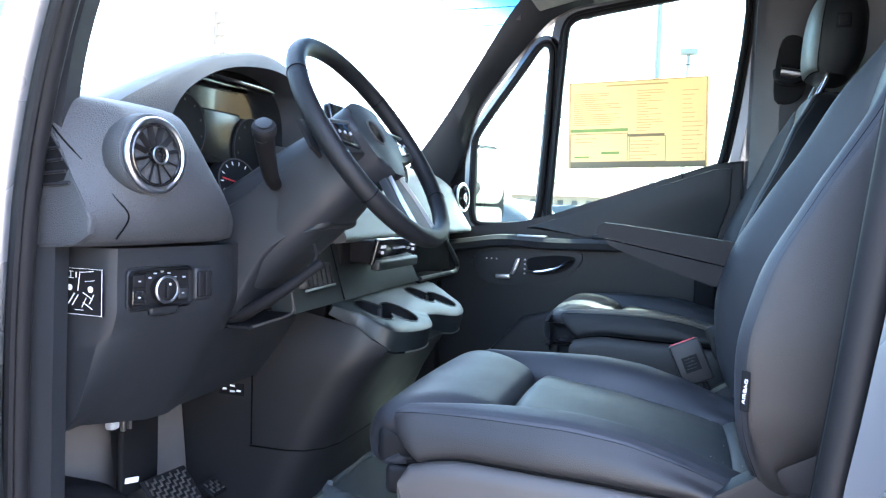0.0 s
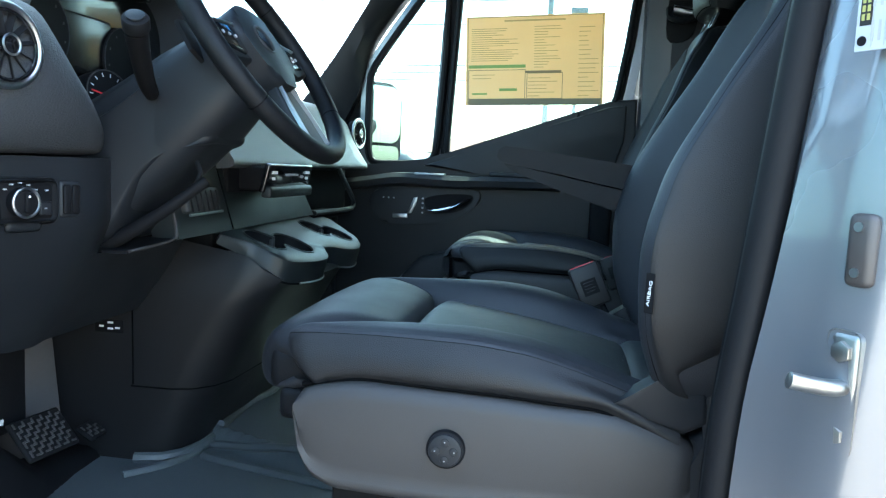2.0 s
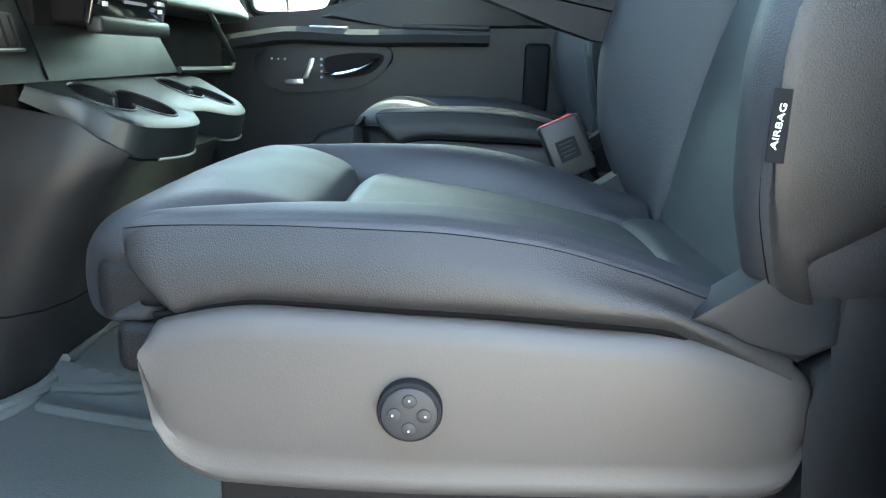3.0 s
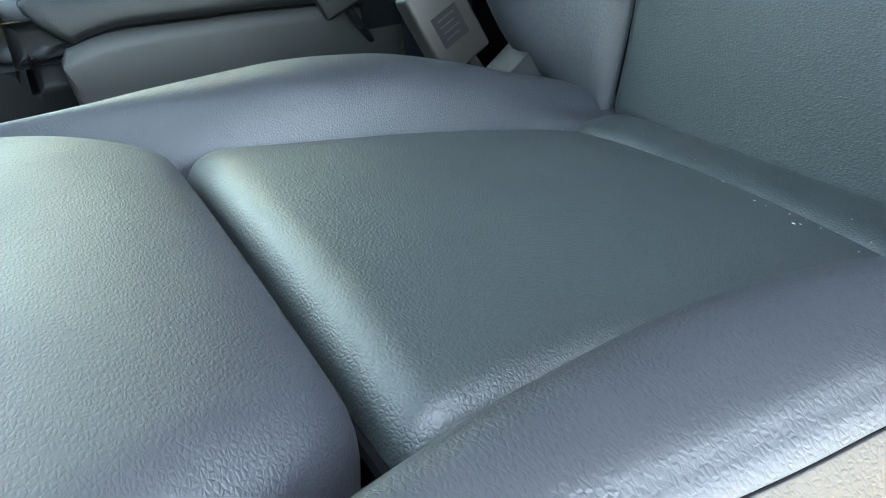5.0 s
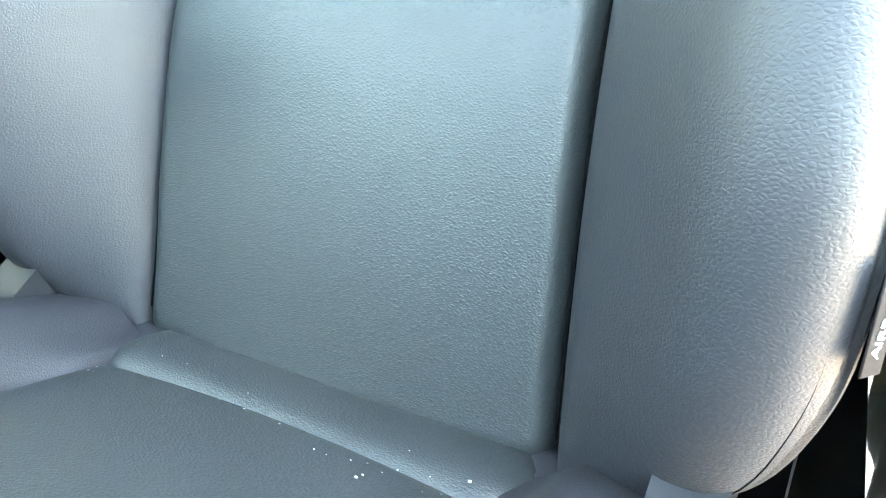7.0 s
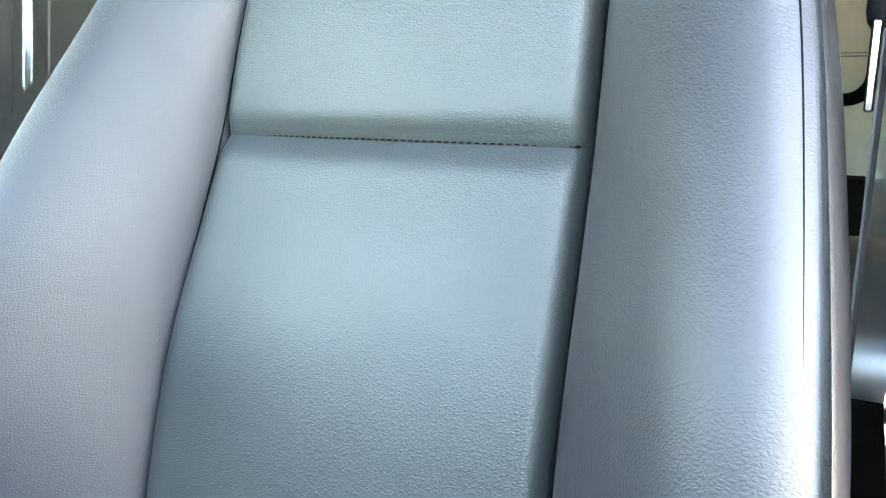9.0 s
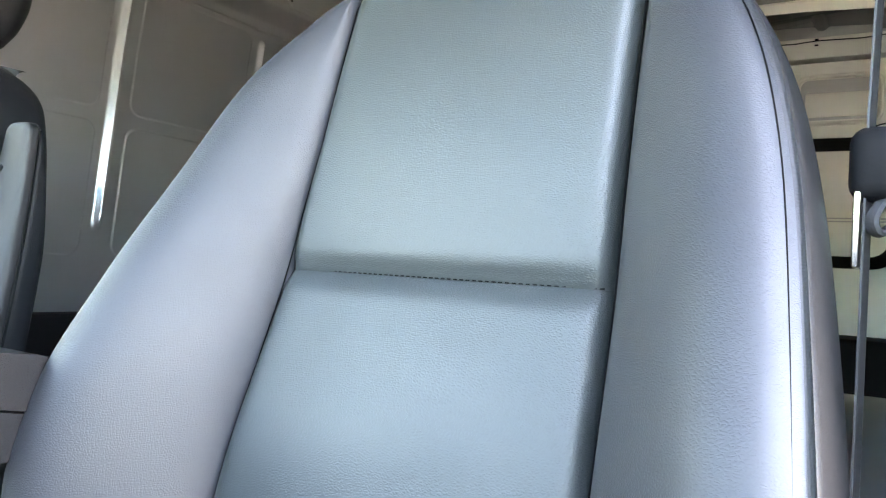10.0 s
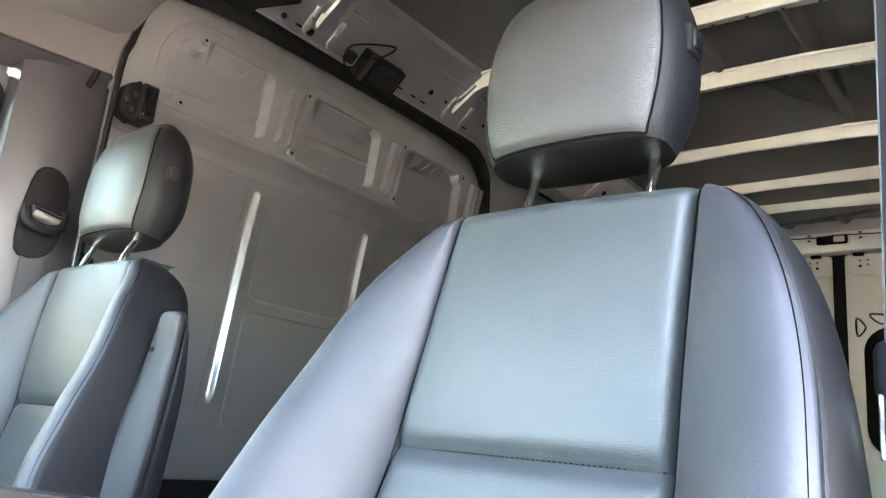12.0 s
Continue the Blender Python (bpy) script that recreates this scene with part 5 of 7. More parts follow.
def round_vent(c, n, r, parent):
    n = Vector(n).normalized()
    m = Matrix.Translation(c) @ n.to_track_quat("Z", "Y").to_matrix().to_4x4()
    ringp = [m @ Vector((r * math.cos(a), r * math.sin(a), 0)) for a in [2 * math.pi * k / 40 for k in range(40)]]
    v = part("round_vent", tube(ringp, r * .10, 10, True), M_SATIN, parent, "round air vent with a silver ring")
    part("vent_barrel", turned(disc((0, 0, -.016), (0, 0, 1), r * .94, .012, 40), m), M_BLACK, v)
    inner = [m @ Vector((r * .86 * math.cos(a), r * .86 * math.sin(a), .002)) for a in [2 * math.pi * k / 40 for k in range(40)]]
    part("inner_ring", tube(inner, r * .05, 8, True), M_GLOSS, v)
    for k in range(12):
        a = 2 * math.pi * k / 12 + .2
        bm = rbox((r * .26, -.0009, -.006), (r * .84, .0009, .003), .0006, 1)
        part("vent_blade", turned(bm, m @ Matrix.Rotation(a, 4, "Z") @ Matrix.Rotation(.5, 4, "X")), M_BLACK, v)
    part("vent_hub", turned(disc((0, 0, .003), (0, 0, 1), r * .25, .014, 24, .004), m), M_GLOSS, v)
    part("hub_ring", tube([m @ Vector((r * .25 * math.cos(a), r * .25 * math.sin(a), .009)) for a in [2 * math.pi * k / 24 for k in range(24)]], r * .03, 6, True), M_SATIN, v)
    return v


round_vent((-.268, -.374, .829), (1, -.16, .05), .047, dash)
round_vent((-.300, 1.235, .805), (1, -.15, .05), .046, dash)
round_vent((-.315, .30, .845), (1, -.2, .05), .045, dash)
round_vent((-.315, .66, .845), (1, -.15, .05), .045, dash)
part("vent_sleeve", disc((-.292, -.368, .829), (1, -.16, .05), .056, .036, 40, .006), M_DASH, dash)

# instrument hood
OUT = [(-.33, .865), (-.304, .905), (-.22, .952), (-.139, .992), (-.06, 1.026), (.0, 1.043), (.064, 1.057), (.13, 1.062), (.19, 1.055), (.25, 1.040), (.293, 1.013), (.312, .961), (.318, .88), (.318, .80)]
INN = [(-.21, .78), (-.212, .84), (-.205, .895), (-.17, .945), (-.10, .985), (-.04, 1.005), (.03, 1.018), (.11, 1.024), (.18, 1.016), (.235, .995), (.265, .958), (.275, .91), (.272, .85), (.26, .78)]
o = spline([(0, a, b) for a, b in OUT], 3)
i_ = spline([(0, a, b) for a, b in INN], 3)


def arch(pts, x, drop=0.0, f=1.0):
    return [Vector((x, p.y, .80 + (p.z - .80) * f - drop)) for p in pts]


part("instrument_hood", loft([arch(i_, -.46), arch(i_, -.385), arch([a.lerp(b, .12) for a, b in zip(i_, o)], -.372), arch([a.lerp(b, .8) for a, b in zip(i_, o)], -.388), arch(o, -.40), arch(o, -.50, 0, .97), arch(o, -.60, 0, .85), arch(o, -.74, 0, .45)], closed=False, caps=False), M_DASH, dash, "grained hood over the instruments")
cl = part("instrument_cluster", plate([(-.452, p.y, p.z) for p in i_], (.004, 0, 0)), M_GLOSS, dash, "dark glossy instrument cluster")
part("hood_slot", rbox((-.43, -.06, .990), (-.40, .16, .998), .002), M_GLOSS, cl)
for yc, zc, r in ((-.09, .895, .062), (.13, .875, .062)):
    c = Vector((-.44, yc, zc))
    dl = part("dial", disc(c, (1, 0, 0), r, .008, 40), M_BLACK, cl, "round black dial")
    part("dial_ring", tube([c + Vector((.005, r * math.cos(a), r * math.sin(a))) for a in [2 * math.pi * k / 36 for k in range(36)]], .0008, 6, True), M_PLASTIC, dl)
    for k in range(9):
        a = radians(225 - 270 * k / 8)
        q = c + Vector((.006, r * .82 * math.cos(a), r * .82 * math.sin(a)))
        part("tick", rbox(q - Vector((.0005, .002, .0025)), q + Vector((.0005, .001, .0015)), 0), M_PLASTIC_GREY, dl)
part("cluster_screen", rbox((-.446, -.055, .84), (-.440, .095, .94), .004), material("screen_off", (.012, .012, .011), .22), cl)

# small round gauge low in the cluster
gc, gn = Vector((-.400, .030, .803)), Vector((1, -.25, .25)).normalized()
gm = Matrix.Translation(gc) @ gn.to_track_quat("Z", "Y").to_matrix().to_4x4()
ga = part("small_gauge", turned(disc((0, 0, -.03), (0, 0, 1), .050, .06, 40, .003), gm), M_BLACK, dash, "small round gauge with a red needle")
part("gauge_ring", turned(tube([(.048 * math.cos(a), .048 * math.sin(a), .001) for a in [2 * math.pi * k / 40 for k in range(40)]], .0013, 8, True), gm), M_PLASTIC_GREY, ga)
for k in range(11):
    a = radians(30 + 240 * k / 10)
    part("tick", turned(rbox((.036, -.0008, .0005), (.0425, .0008, .0012), 0), gm @ Matrix.Rotation(a, 4, "Z")), M_WHITE, ga)
n1 = gm.inverted() @ (gc + Vector((0, -.040, .012)))
part("needle", turned(tube([(n1.x, n1.y, .003), (-n1.x * .75, -n1.y * .75, .003)], .0016, 6), gm), M_RED, ga, "red needle")

# knee panel with light switch
def knee(z):
    s = max(0, (.61 - z) / .21)
    back = .115 * s ** 1.2
    side = .004 * s
    end = -.105 if z > .553 else .17
    return [(-.66, -.388 + side), (-.46 - back * .3, -.388 + side), (-.405 - back * .3, -.386 + side), (-.345 - back * .6, -.382 + side), (-.330 - back * .8, -.372 + side), (-.318 - back, -.325), (-.306 - back, -.275), (-.291 - back, -.213), (-.288 - back, -.165), (-.302 - back, -.118), (-.312 - back, end), (-.66, end)]


part("knee_panel", loft([[(x, y, z + (.46 - min(z, .46)) / .06 * (.008 + .022 * min(1, max(0, (-.20 - y) / .15)))) for x, y in knee(z)] for z in (.400, .425, .46, .50, .53, .552, .554, .57, .595, .61, .63, .66, .70)]), M_PLASTIC, dash, "dark plastic knee panel")
lab = part("instruction_label", plate([(-.402, -.3885, .672), (-.340, -.3865, .669), (-.338, -.3865, .606), (-.400, -.3885, .609)], (0, -.001, 0)), M_BLACK, dash, "black label with white pictograms")


def label_quad(x0, x1, z0, z1, m, tilt=0.0, name="pictogram"):
    c = Vector(((x0 + x1) / 2, -.3908, (z0 + z1) / 2))
    a, b = (x1 - x0) / 2, (z1 - z0) / 2
    a, b = (a * .55, b) if a < b else (a, b * .55)
    bm = rbox((-a, 0, -b), (a, .0006, b), 0)
    part(name, turned(bm, Matrix.Translation(c) @ Matrix.Rotation(tilt, 4, "Y")), m, lab)


for a in ((-.4015, -.3400, .6705, .6713, 0), (-.4000, -.3385, .6070, .6078, 0), (-.4015, -.4007, .6075, .671, 0), (-.3398, -.3390, .6075, .671, 0), (-.398, -.387, .657, .658, 0), (-.398, -.387, .666, .667, 0), (-.398, -.397, .657, .667, 0), (-.3925, -.3915, .657, .667, 0), (-.384, -.382, .658, .666, 0), (-.377, -.354, .666, .6675, -.12), (-.379, -.3775, .640, .664, .12), (-.368, -.352, .654, .655, -.1), (-.392, -.389, .620, .638, .6), (-.385, -.383, .618, .636, .6), (-.372, -.354, .633, .6345, .5), (-.372, -.354, .6195, .621, .5), (-.3695, -.368, .617, .632, .5), (-.357, -.3555, .622, .637, .5), (-.384, -.370, .613, .6145, 0)):
    label_quad(*a[:4], M_WHITE, a[4])
for x, z in ((-.393, .644), (-.358, .643)):
    part("pictogram", disc((x, -.391, z), (0, -1, 0), .0042, .0006, 20), M_WHITE, lab)
# light switch block lies in the angled face
n_f = Vector((.97, -.24, 0)).normalized()
t_f = Vector((.24, .97, 0)).normalized()


def on_face(s, z, d=0.0):
    return Vector((-.330, -.372, z)) + t_f * s + n_f * d


def face_box(s0, s1, z0, z1, d0, d1, m, name, parent, r=.002, label=""):
    mt = Matrix(((t_f.x, n_f.x, 0, -.330), (t_f.y, n_f.y, 0, -.372), (0, 0, 1, 0), (0, 0, 0, 1)))
    return part(name, turned(rbox((s0, d0, z0), (s1, d1, z1), r), mt), m, parent, label)


fl = face_box(.012, .126, .610, .672, -.006, .004, M_PLASTIC, "light_switch_block", dash, .010, "black light-switch block")
face_box(.016, .122, .614, .668, .002, .0052, M_BLACK, "block_face", fl, .008)
face_box(.050, .104, .600, .618, -.006, .0045, M_PLASTIC, "block_chin", fl, .008)
kn = part("rotary_knob", disc(on_face(.069, .640, .010), n_f, .0190, .018, 40, .004), M_BLACK, fl, "rotary light knob with a silver ring")
part("knob_ring", tube([on_face(.069 + .0186 * math.cos(a), .640 + .0186 * math.sin(a), .018) for a in [2 * math.pi * k / 36 for k in range(36)]], .0020, 8, True), M_SATIN, kn)
part("knob_grip", turned(rbox((-.0045, -.0125, 0), (.0045, .0125, .006), .002), Matrix.Translation(on_face(.069, .640, .018)) @ n_f.to_track_quat("Z", "Y").to_matrix().to_4x4()), M_BLACK, kn)
part("knob_mark", disc(on_face(.069, .648, .0245), n_f, .0016, .001, 12), M_WHITE, kn)
face_box(.020, .042, .643, .663, .004, .0066, M_BLACK, "switch_key", fl)
face_box(.020, .042, .619, .640, .004, .0060, M_GLOSS, "switch_key", fl)
face_box(.098, .116, .622, .640, .004, .0072, M_PLASTIC, "switch_key", fl)
for s, z in ((.031, .653), (.031, .630), (.048, .657), (.057, .663), (.069, .665), (.081, .662), (.092, .656), (.108, .655), (.106, .631)):
    face_box(s - .002, s + .002, z - .0010, z + .0010, .0048, .0076, M_GREYPRINT, "switch_icon", fl, 0)
rk = face_box(.131, .166, .616, .668, -.008, .004, M_PLASTIC, "rocker_switch", dash, .006, "black rocker switch")
face_box(.135, .148, .622, .662, .003, .007, M_BLACK, "rocker_key", rk, .003)
face_box(.150, .162, .622, .662, .003, .006, M_BLACK, "rocker_key", rk, .003)

# steering column and wheel
WC = Vector((-.0986, -.03, .879))
WN = Vector((math.cos(.608), 0, math.sin(.608)))
WU = Vector((-WN.z, 0, WN.x))
WY = Vector((0, 1, 0))


def wh(a, b, c=0.0):
    return WC + WY * a + WU * b + WN * c


wheel = thing("steering_wheel", "black leather steering wheel with a silver lower spoke", "steering wheel", at=WC)
rim = [wh(.193 * math.cos(a), .193 * math.sin(a)) for a in [2 * math.pi * k / 72 for k in range(72)]]
rimo = part("rim", tube(rim, .0158, 16, True), M_LEATHER_FINE, wheel)
for a0 in (35, 145, 215, 325):
    a = radians(a0)
    c = wh(.193 * math.cos(a), .193 * math.sin(a))
    rad, tan = (WY * math.cos(a) + WU * math.sin(a)), (-WY * math.sin(a) + WU * math.cos(a))
    part("rim_seam", tube([c + rad * .0161 * math.cos(b) + WN * .0161 * math.sin(b) for b in [2 * math.pi * k / 20 for k in range(20)]], .0008, 5, True), M_SEAM, rimo)


def wheel_plate(pts, c0, c1, m, name, parent, r=.006, label=""):
    return part(name, plate([wh(a, b, c0) for a, b in pts], WN * (c1 - c0), r, 3), m, parent, label)


hub = [(p.x, p.y) for p in spline([(-.078, .035, 0), (-.05, .062, 0), (0, .070, 0), (.05, .062, 0), (.078, .035, 0), (.072, -.02, 0), (.045, -.062, 0), (0, -.075, 0), (-.045, -.062, 0), (-.072, -.02, 0)], 4, True)]
hb_ = wheel_plate(hub, -.045, .012, M_PLASTIC, "airbag_cover", wheel, .014, "black airbag cover")
part("wheel_emblem", tube([wh(.024 * math.cos(a), .012 + .024 * math.sin(a), .013) for a in [2 * math.pi * k / 30 for k in range(30)]], .0018, 8, True), M_PLASTIC_GREY, hb_, "plain dark grey ring")
part("emblem_disc", disc(wh(0, .012, .011), WN, .024, .003, 30), M_GLOSS, hb_)
for s in (1, -1):
    arm = [(s * .065, .030), (s * .12, .028), (s * .180, .018), (s * .182, -.020), (s * .12, -.030), (s * .062, -.030)]
    spk = wheel_plate(arm, -.020, -.002, M_PLASTIC, "spoke", wheel, .005)
    key = [(s * .085, .024), (s * .150, .018), (s * .152, -.014), (s * .085, -.022)]
    kp = wheel_plate(key, -.002, .004, M_GLOSS, "button_pad", spk, .002, "glossy button pad")
    for a in (.10, .12, .14):
        part("button", disc(wh(s * a, .003, .0045), WN, .0028, .002, 12), M_GREYPRINT, kp)
    wheel_plate([(s * .078, .031), (s * .155, .024), (s * .155, .021), (s * .078, .027)], -.001, .005, M_SATIN, "spoke_trim", spk, .001, "silver trim strip")
    pad = [(s * .07, .075), (s * .105, .072), (s * .115, .02), (s * .10, .0), (s * .085, .03)]
    wheel_plate(pad, -.062, -.055, M_BLACK, "shift_paddle", wheel, .002, "black shift paddle")
low = [(-.030, -.060), (.030, -.060), (.044, -.12), (.046, -.182), (-.046, -.182), (-.044, -.12)]
ls = wheel_plate(low, -.018, -.002, M_PLASTIC, "spoke", wheel, .005)
for s in (1, -1):
    wheel_plate([(s * .022, -.070), (s * .0255, -.070), (s * .0395, -.12), (s * .0415, -.172), (s * .038, -.172), (s * .036, -.12)], -.002, .004, M_SATIN, "spoke_trim", ls, .0015, "silver lower spoke trim")
col = thing("steering_column", "black plastic steering column shroud with stalks", "steering column", at=(-.3, -.03, .75))
cs = []
for d, hw, hh, dz in ((-.045, .062, .058, 0), (-.07, .074, .070, -.004), (-.12, .082, .078, -.008), (-.20, .085, .085, -.012), (-.30, .09, .095, -.015)):
    ring = []
    for k in range(28):
        a = 2 * math.pi * k / 28
        c, s = math.cos(a), math.sin(a)
        q = (abs(c) ** 4 + abs(s) ** 4) ** -.25
        ring.append(wh(hw * q * c, hh * q * s + dz, d))
    cs.append(ring)
part("column_shroud", loft(cs), M_PLASTIC, col)
sk = part("stalk", tube(spline([(-.25, -.09, .80), (-.222, -.145, .803), (-.206, -.185, .818), (-.186, -.232, .846), (-.170, -.266, .868)], 5), .012, 12, radii=[.010 + .006 * k / 20 for k in range(21)]), M_BLACK, col, "black control stalk")
part("stalk_end", disc((-.166, -.272, .874), (.3, -.62, .72), .0175, .020, 20, .004), M_BLACK, sk)
part("stalk_button", disc((-.1625, -.2795, .8825), (.3, -.62, .72), .012, .004, 16, .001), M_PLASTIC, sk)
part("stalk", tube(spline([(-.195, .06, .83), (-.185, .12, .835), (-.18, .20, .84)], 5), .011, 12), M_BLACK, col, "black control stalk")
side_l = [(p.x, p.y) for p in spline([(-.46, .735, 0), (-.38, .742, 0), (-.30, .778, 0), (-.22, .832, 0), (-.19, .832, 0), (-.165, .790, 0), (-.150, .748, 0), (-.158, .730, 0), (-.205, .716, 0), (-.245, .684, 0), (-.275, .640, 0), (-.305, .590, 0), (-.34, .565, 0), (-.46, .56, 0)], 4)]
rings = []
for k in range(17):
    f = -math.cos(math.pi * k / 16)
    e = roll(1 - abs(f), .35) / .35
    cx, cz = -.33, .70
    rings.append([(cx + (a - cx) * (1 - .13 * e), -.026 + .094 * f * (1 - .25 * max(0, (a + .24) / .09)), cz + (b - cz) * (1 - .10 * e)) for a, b in side_l])
part("lower_shroud", loft(rings), M_PLASTIC, col, "dark column cover")
lv = part("adjust_lever", tube(spline([(-.172, -.066, .672), (-.182, -.072, .662), (-.235, -.085, .620), (-.30, -.085, .580), (-.36, -.08, .55)], 5), .016, 10, radii=[.005, .0085, .0095, .0095, .009, .009, .009, .009, .0095, .010, .010, .010, .011, .011, .011, .012, .012, .012, .012, .012, .012]), M_BLACK, col, "black adjusting lever")
part("lever_arm", tube([(-.186, -.07, .665), (-.182, -.066, .684), (-.200, -.055, .715)], .004, 8), M_BLACK, col)

# open cubby below the column
part("cubby_floor", plate([(-.42, -.105, .550), (-.285, -.105, .552), (-.268, .016, .562), (-.42, .016, .562)], (0, 0, .005)), M_BLACK, dash)
part("cubby_edge", tube(spline([(-.284, -.10, .556), (-.276, -.04, .560), (-.270, .008, .566), (-.268, .016, .58), (-.275, .016, .62)], 5), .0028, 8), M_PLASTIC_GREY, dash)

# passenger and centre dash
rings = []
for k in range(37):
    y = .20 + 1.10 * k / 36
    f = .035 * max(0, (y - 1.12) / .18) ** 2
    pts = [(-.74, .70), (-.74, .885), (-.52, .895), (-.42, .888), (-.36, .868 - f), (-.320, .830), (-.295, .775), (-.262, .722), (-.250, .702), (-.262, .690), (-.34, .684)]
    sp = [(p.x, p.y) for p in spline([(a, b, 0) for a, b in pts], 3)]
    rings.append([(a - f * 1.2, y, b) for a, b in sp])
part("passenger_dash", loft(rings), material("soft_dash_skin", (.052, .056, .057), .46, grain=.6, grain_size=.003, kind="leather", depth=.0006), dash, "grained passenger side of the dashboard")
part("dash_filler", rbox((-.74, -.20, .70), (-.43, .36, .79), .01), M_PLASTIC, dash)
part("centre_display", turned(rbox((-.012, -.14, -.055), (.012, .14, .055), .008), Matrix.Translation((-.36, .47, .945)) @ Euler((0, radians(-12), 0)).to_matrix().to_4x4()), M_GLOSS, dash, "dark central display")
part("display_shroud", rbox((-.46, .30, .875), (-.36, .64, .915), .02), M_DASH, dash)
stack = part("centre_stack", plate([(-.262, .016, .566), (-.258, .69, .572), (-.290, .605, .700), (-.290, .016, .700)], (-.05, 0, 0)), M_SATIN_PLASTIC, dash, "grey centre stack panel")
part("stack_seam", tube([(-.260, .222, .570), (-.289, .200, .695)], .0015, 6), M_SEAM, stack)
part("stack_lower", rbox((-.62, .215, .40), (-.300, .82, .566), .006), M_BLACK, stack)
part("stack_core", rbox((-.62, .02, .56), (-.345, 1.25, .70), .006), M_BLACK, stack)
part("stack_recess", rbox((-.30, .228, .640), (-.2745, .60, .70), .003), M_BLACK, stack, "dark recess behind the slot panel")
vg = part("stack_vent", turned(rbox((-.008, -.064, -.022), (.010, .064, .022), .006), Matrix.Translation((-.272, .104, .630)) @ Euler((0, radians(-13), 0)).to_matrix().to_4x4()), M_PLASTIC_GREY, stack, "ribbed storage flap with a silver lip")
for k in range(6):
    part("flap_rib", tube([(-.2565, .054 + .020 * k, .612), (-.2655, .054 + .020 * k, .648)], .0016, 6), M_BLACK, vg)
part("flap_lip", tube([(-.256, .042, .606), (-.256, .166, .608)], .0026, 8), M_SATIN, vg)
cd = part("slot_panel", turned(rbox((-.006, -.125, -.030), (.006, .125, .030), .004), Matrix.Translation((-.205, .365, .672)) @ Euler((0, radians(14), 0)).to_matrix().to_4x4()), M_GLOSS, stack, "glossy slot panel with white marks")
part("slot_flap", rbox((-.215, .245, .632), (-.192, .488, .655), .006), M_SATIN_PLASTIC, cd)
for y in (.27, .46):
    part("slot_mark", rbox((-.198, y - .012, .680), (-.1935, y + .012, .686), 0), M_WHITE, cd)
    part("slot_mark", rbox((-.197, y - .010, .668), (-.1925, y - .002, .674), 0), M_WHITE, cd)
part("slot_line", rbox((-.1975, .33, .676), (-.1935, .40, .680), 0), M_GREYPRINT, cd)
part("slot_back", rbox((-.28, .275, .645), (-.212, .46, .695), .006), M_BLACK, stack)
pk = spline([(-.256, .69, .576), (-.252, .80, .575), (-.250, .98, .574), (-.250, 1.018, .580), (-.250, 1.022, .60), (-.252, .926, .661), (-.258, .88, .70)], 5)
part("pocket_rail", tube(pk, .007, 8), M_SATIN_PLASTIC, stack, "curved rail of the open pocket")
part("pocket_floor", rbox((-.35, .68, .556), (-.254, 1.02, .570), .004), M_BLACK, stack)

# console with cup holders
con = thing("console", "black centre console with four cup holders", "console", kind="structure", at=(-.3, .4, .1))
def con_ring(z):
    f = curve([(.10, -.345), (.13, -.335), (.25, -.275), (.40, -.195), (.47, -.145), (.50, -.135)])(z)
    y1 = .78 - .12 * (z - .1) / .4
    return [(-.62, .158), (-.44, .158), (f - .085, .160), (f - .045, .172), (f - .015, .205), (f, .255), (f + .004, .45), (f, y1 - .06), (f - .03, y1), (-.62, y1)]


def tray_z(x):
    return .516 + (-.135 - x) * .40


con_rings = [[(x, y, z) for x, y in con_ring(z)] for z in (.10, .115, .13, .20, .248, .2495, .2515, .253, .30, .36, .42, .455)]
con_rings.append([(x, max(.186, min(y, .72)), tray_z(max(x, -.275)) - .048 + .036 * min(1, max(0, (-.14 - x) / .13))) for x, y in con_ring(.50)])
part("console_body", loft(con_rings), M_CONSOLE, con)
part("console_seam", tube([(-.436, .157, .255), (-.438, .157, .45)], .0016, 6), M_SEAM, con)
part("console_seam", tube([(x, y - .001 if y < .3 else y, .252) for x, y in con_ring(.2505)[1:8]], .0016, 6), M_SEAM, con)
part("console_label", plate([(-.517, .1575, .382), (-.457, .1575, .382), (-.457, .1575, .356), (-.517, .1575, .356)], (0, -.001, 0)), M_BLACK, con, "small black label with white marks")
for x, w, z in ((-.508, .010, .366), (-.490, .012, .374), (-.474, .010, .364), (-.490, .012, .362)):
    part("label_mark", rbox((x, .1560, z), (x + w, .1564, z + .004), 0), M_WHITE, con)
tray_o = [(-.272, .198), (-.215, .200), (-.165, .205), (-.142, .220), (-.128, .262), (-.118, .330), (-.120, .385), (-.138, .425), (-.153, .445), (-.146, .490), (-.128, .530), (-.116, .575), (-.118, .630), (-.135, .680), (-.17, .715), (-.272, .73)]


def cup_outline(c1, c2, r, n=16):
    """Two overlapping round wells read as one opening."""
    a, b = Vector((*c1, 0)), Vector((*c2, 0))
    d = b - a
    th, w = math.atan2(d.y, d.x), math.acos(min(1, d.length / 2 / r))
    out = [(a.x + r * math.cos(th + w + (2 * math.pi - 2 * w) * k / n), a.y + r * math.sin(th + w + (2 * math.pi - 2 * w) * k / n)) for k in range(n + 1)]
    return out + [(b.x + r * math.cos(th + math.pi + w + (2 * math.pi - 2 * w) * k / n), b.y + r * math.sin(th + math.pi + w + (2 * math.pi - 2 * w) * k / n)) for k in range(1, n)]


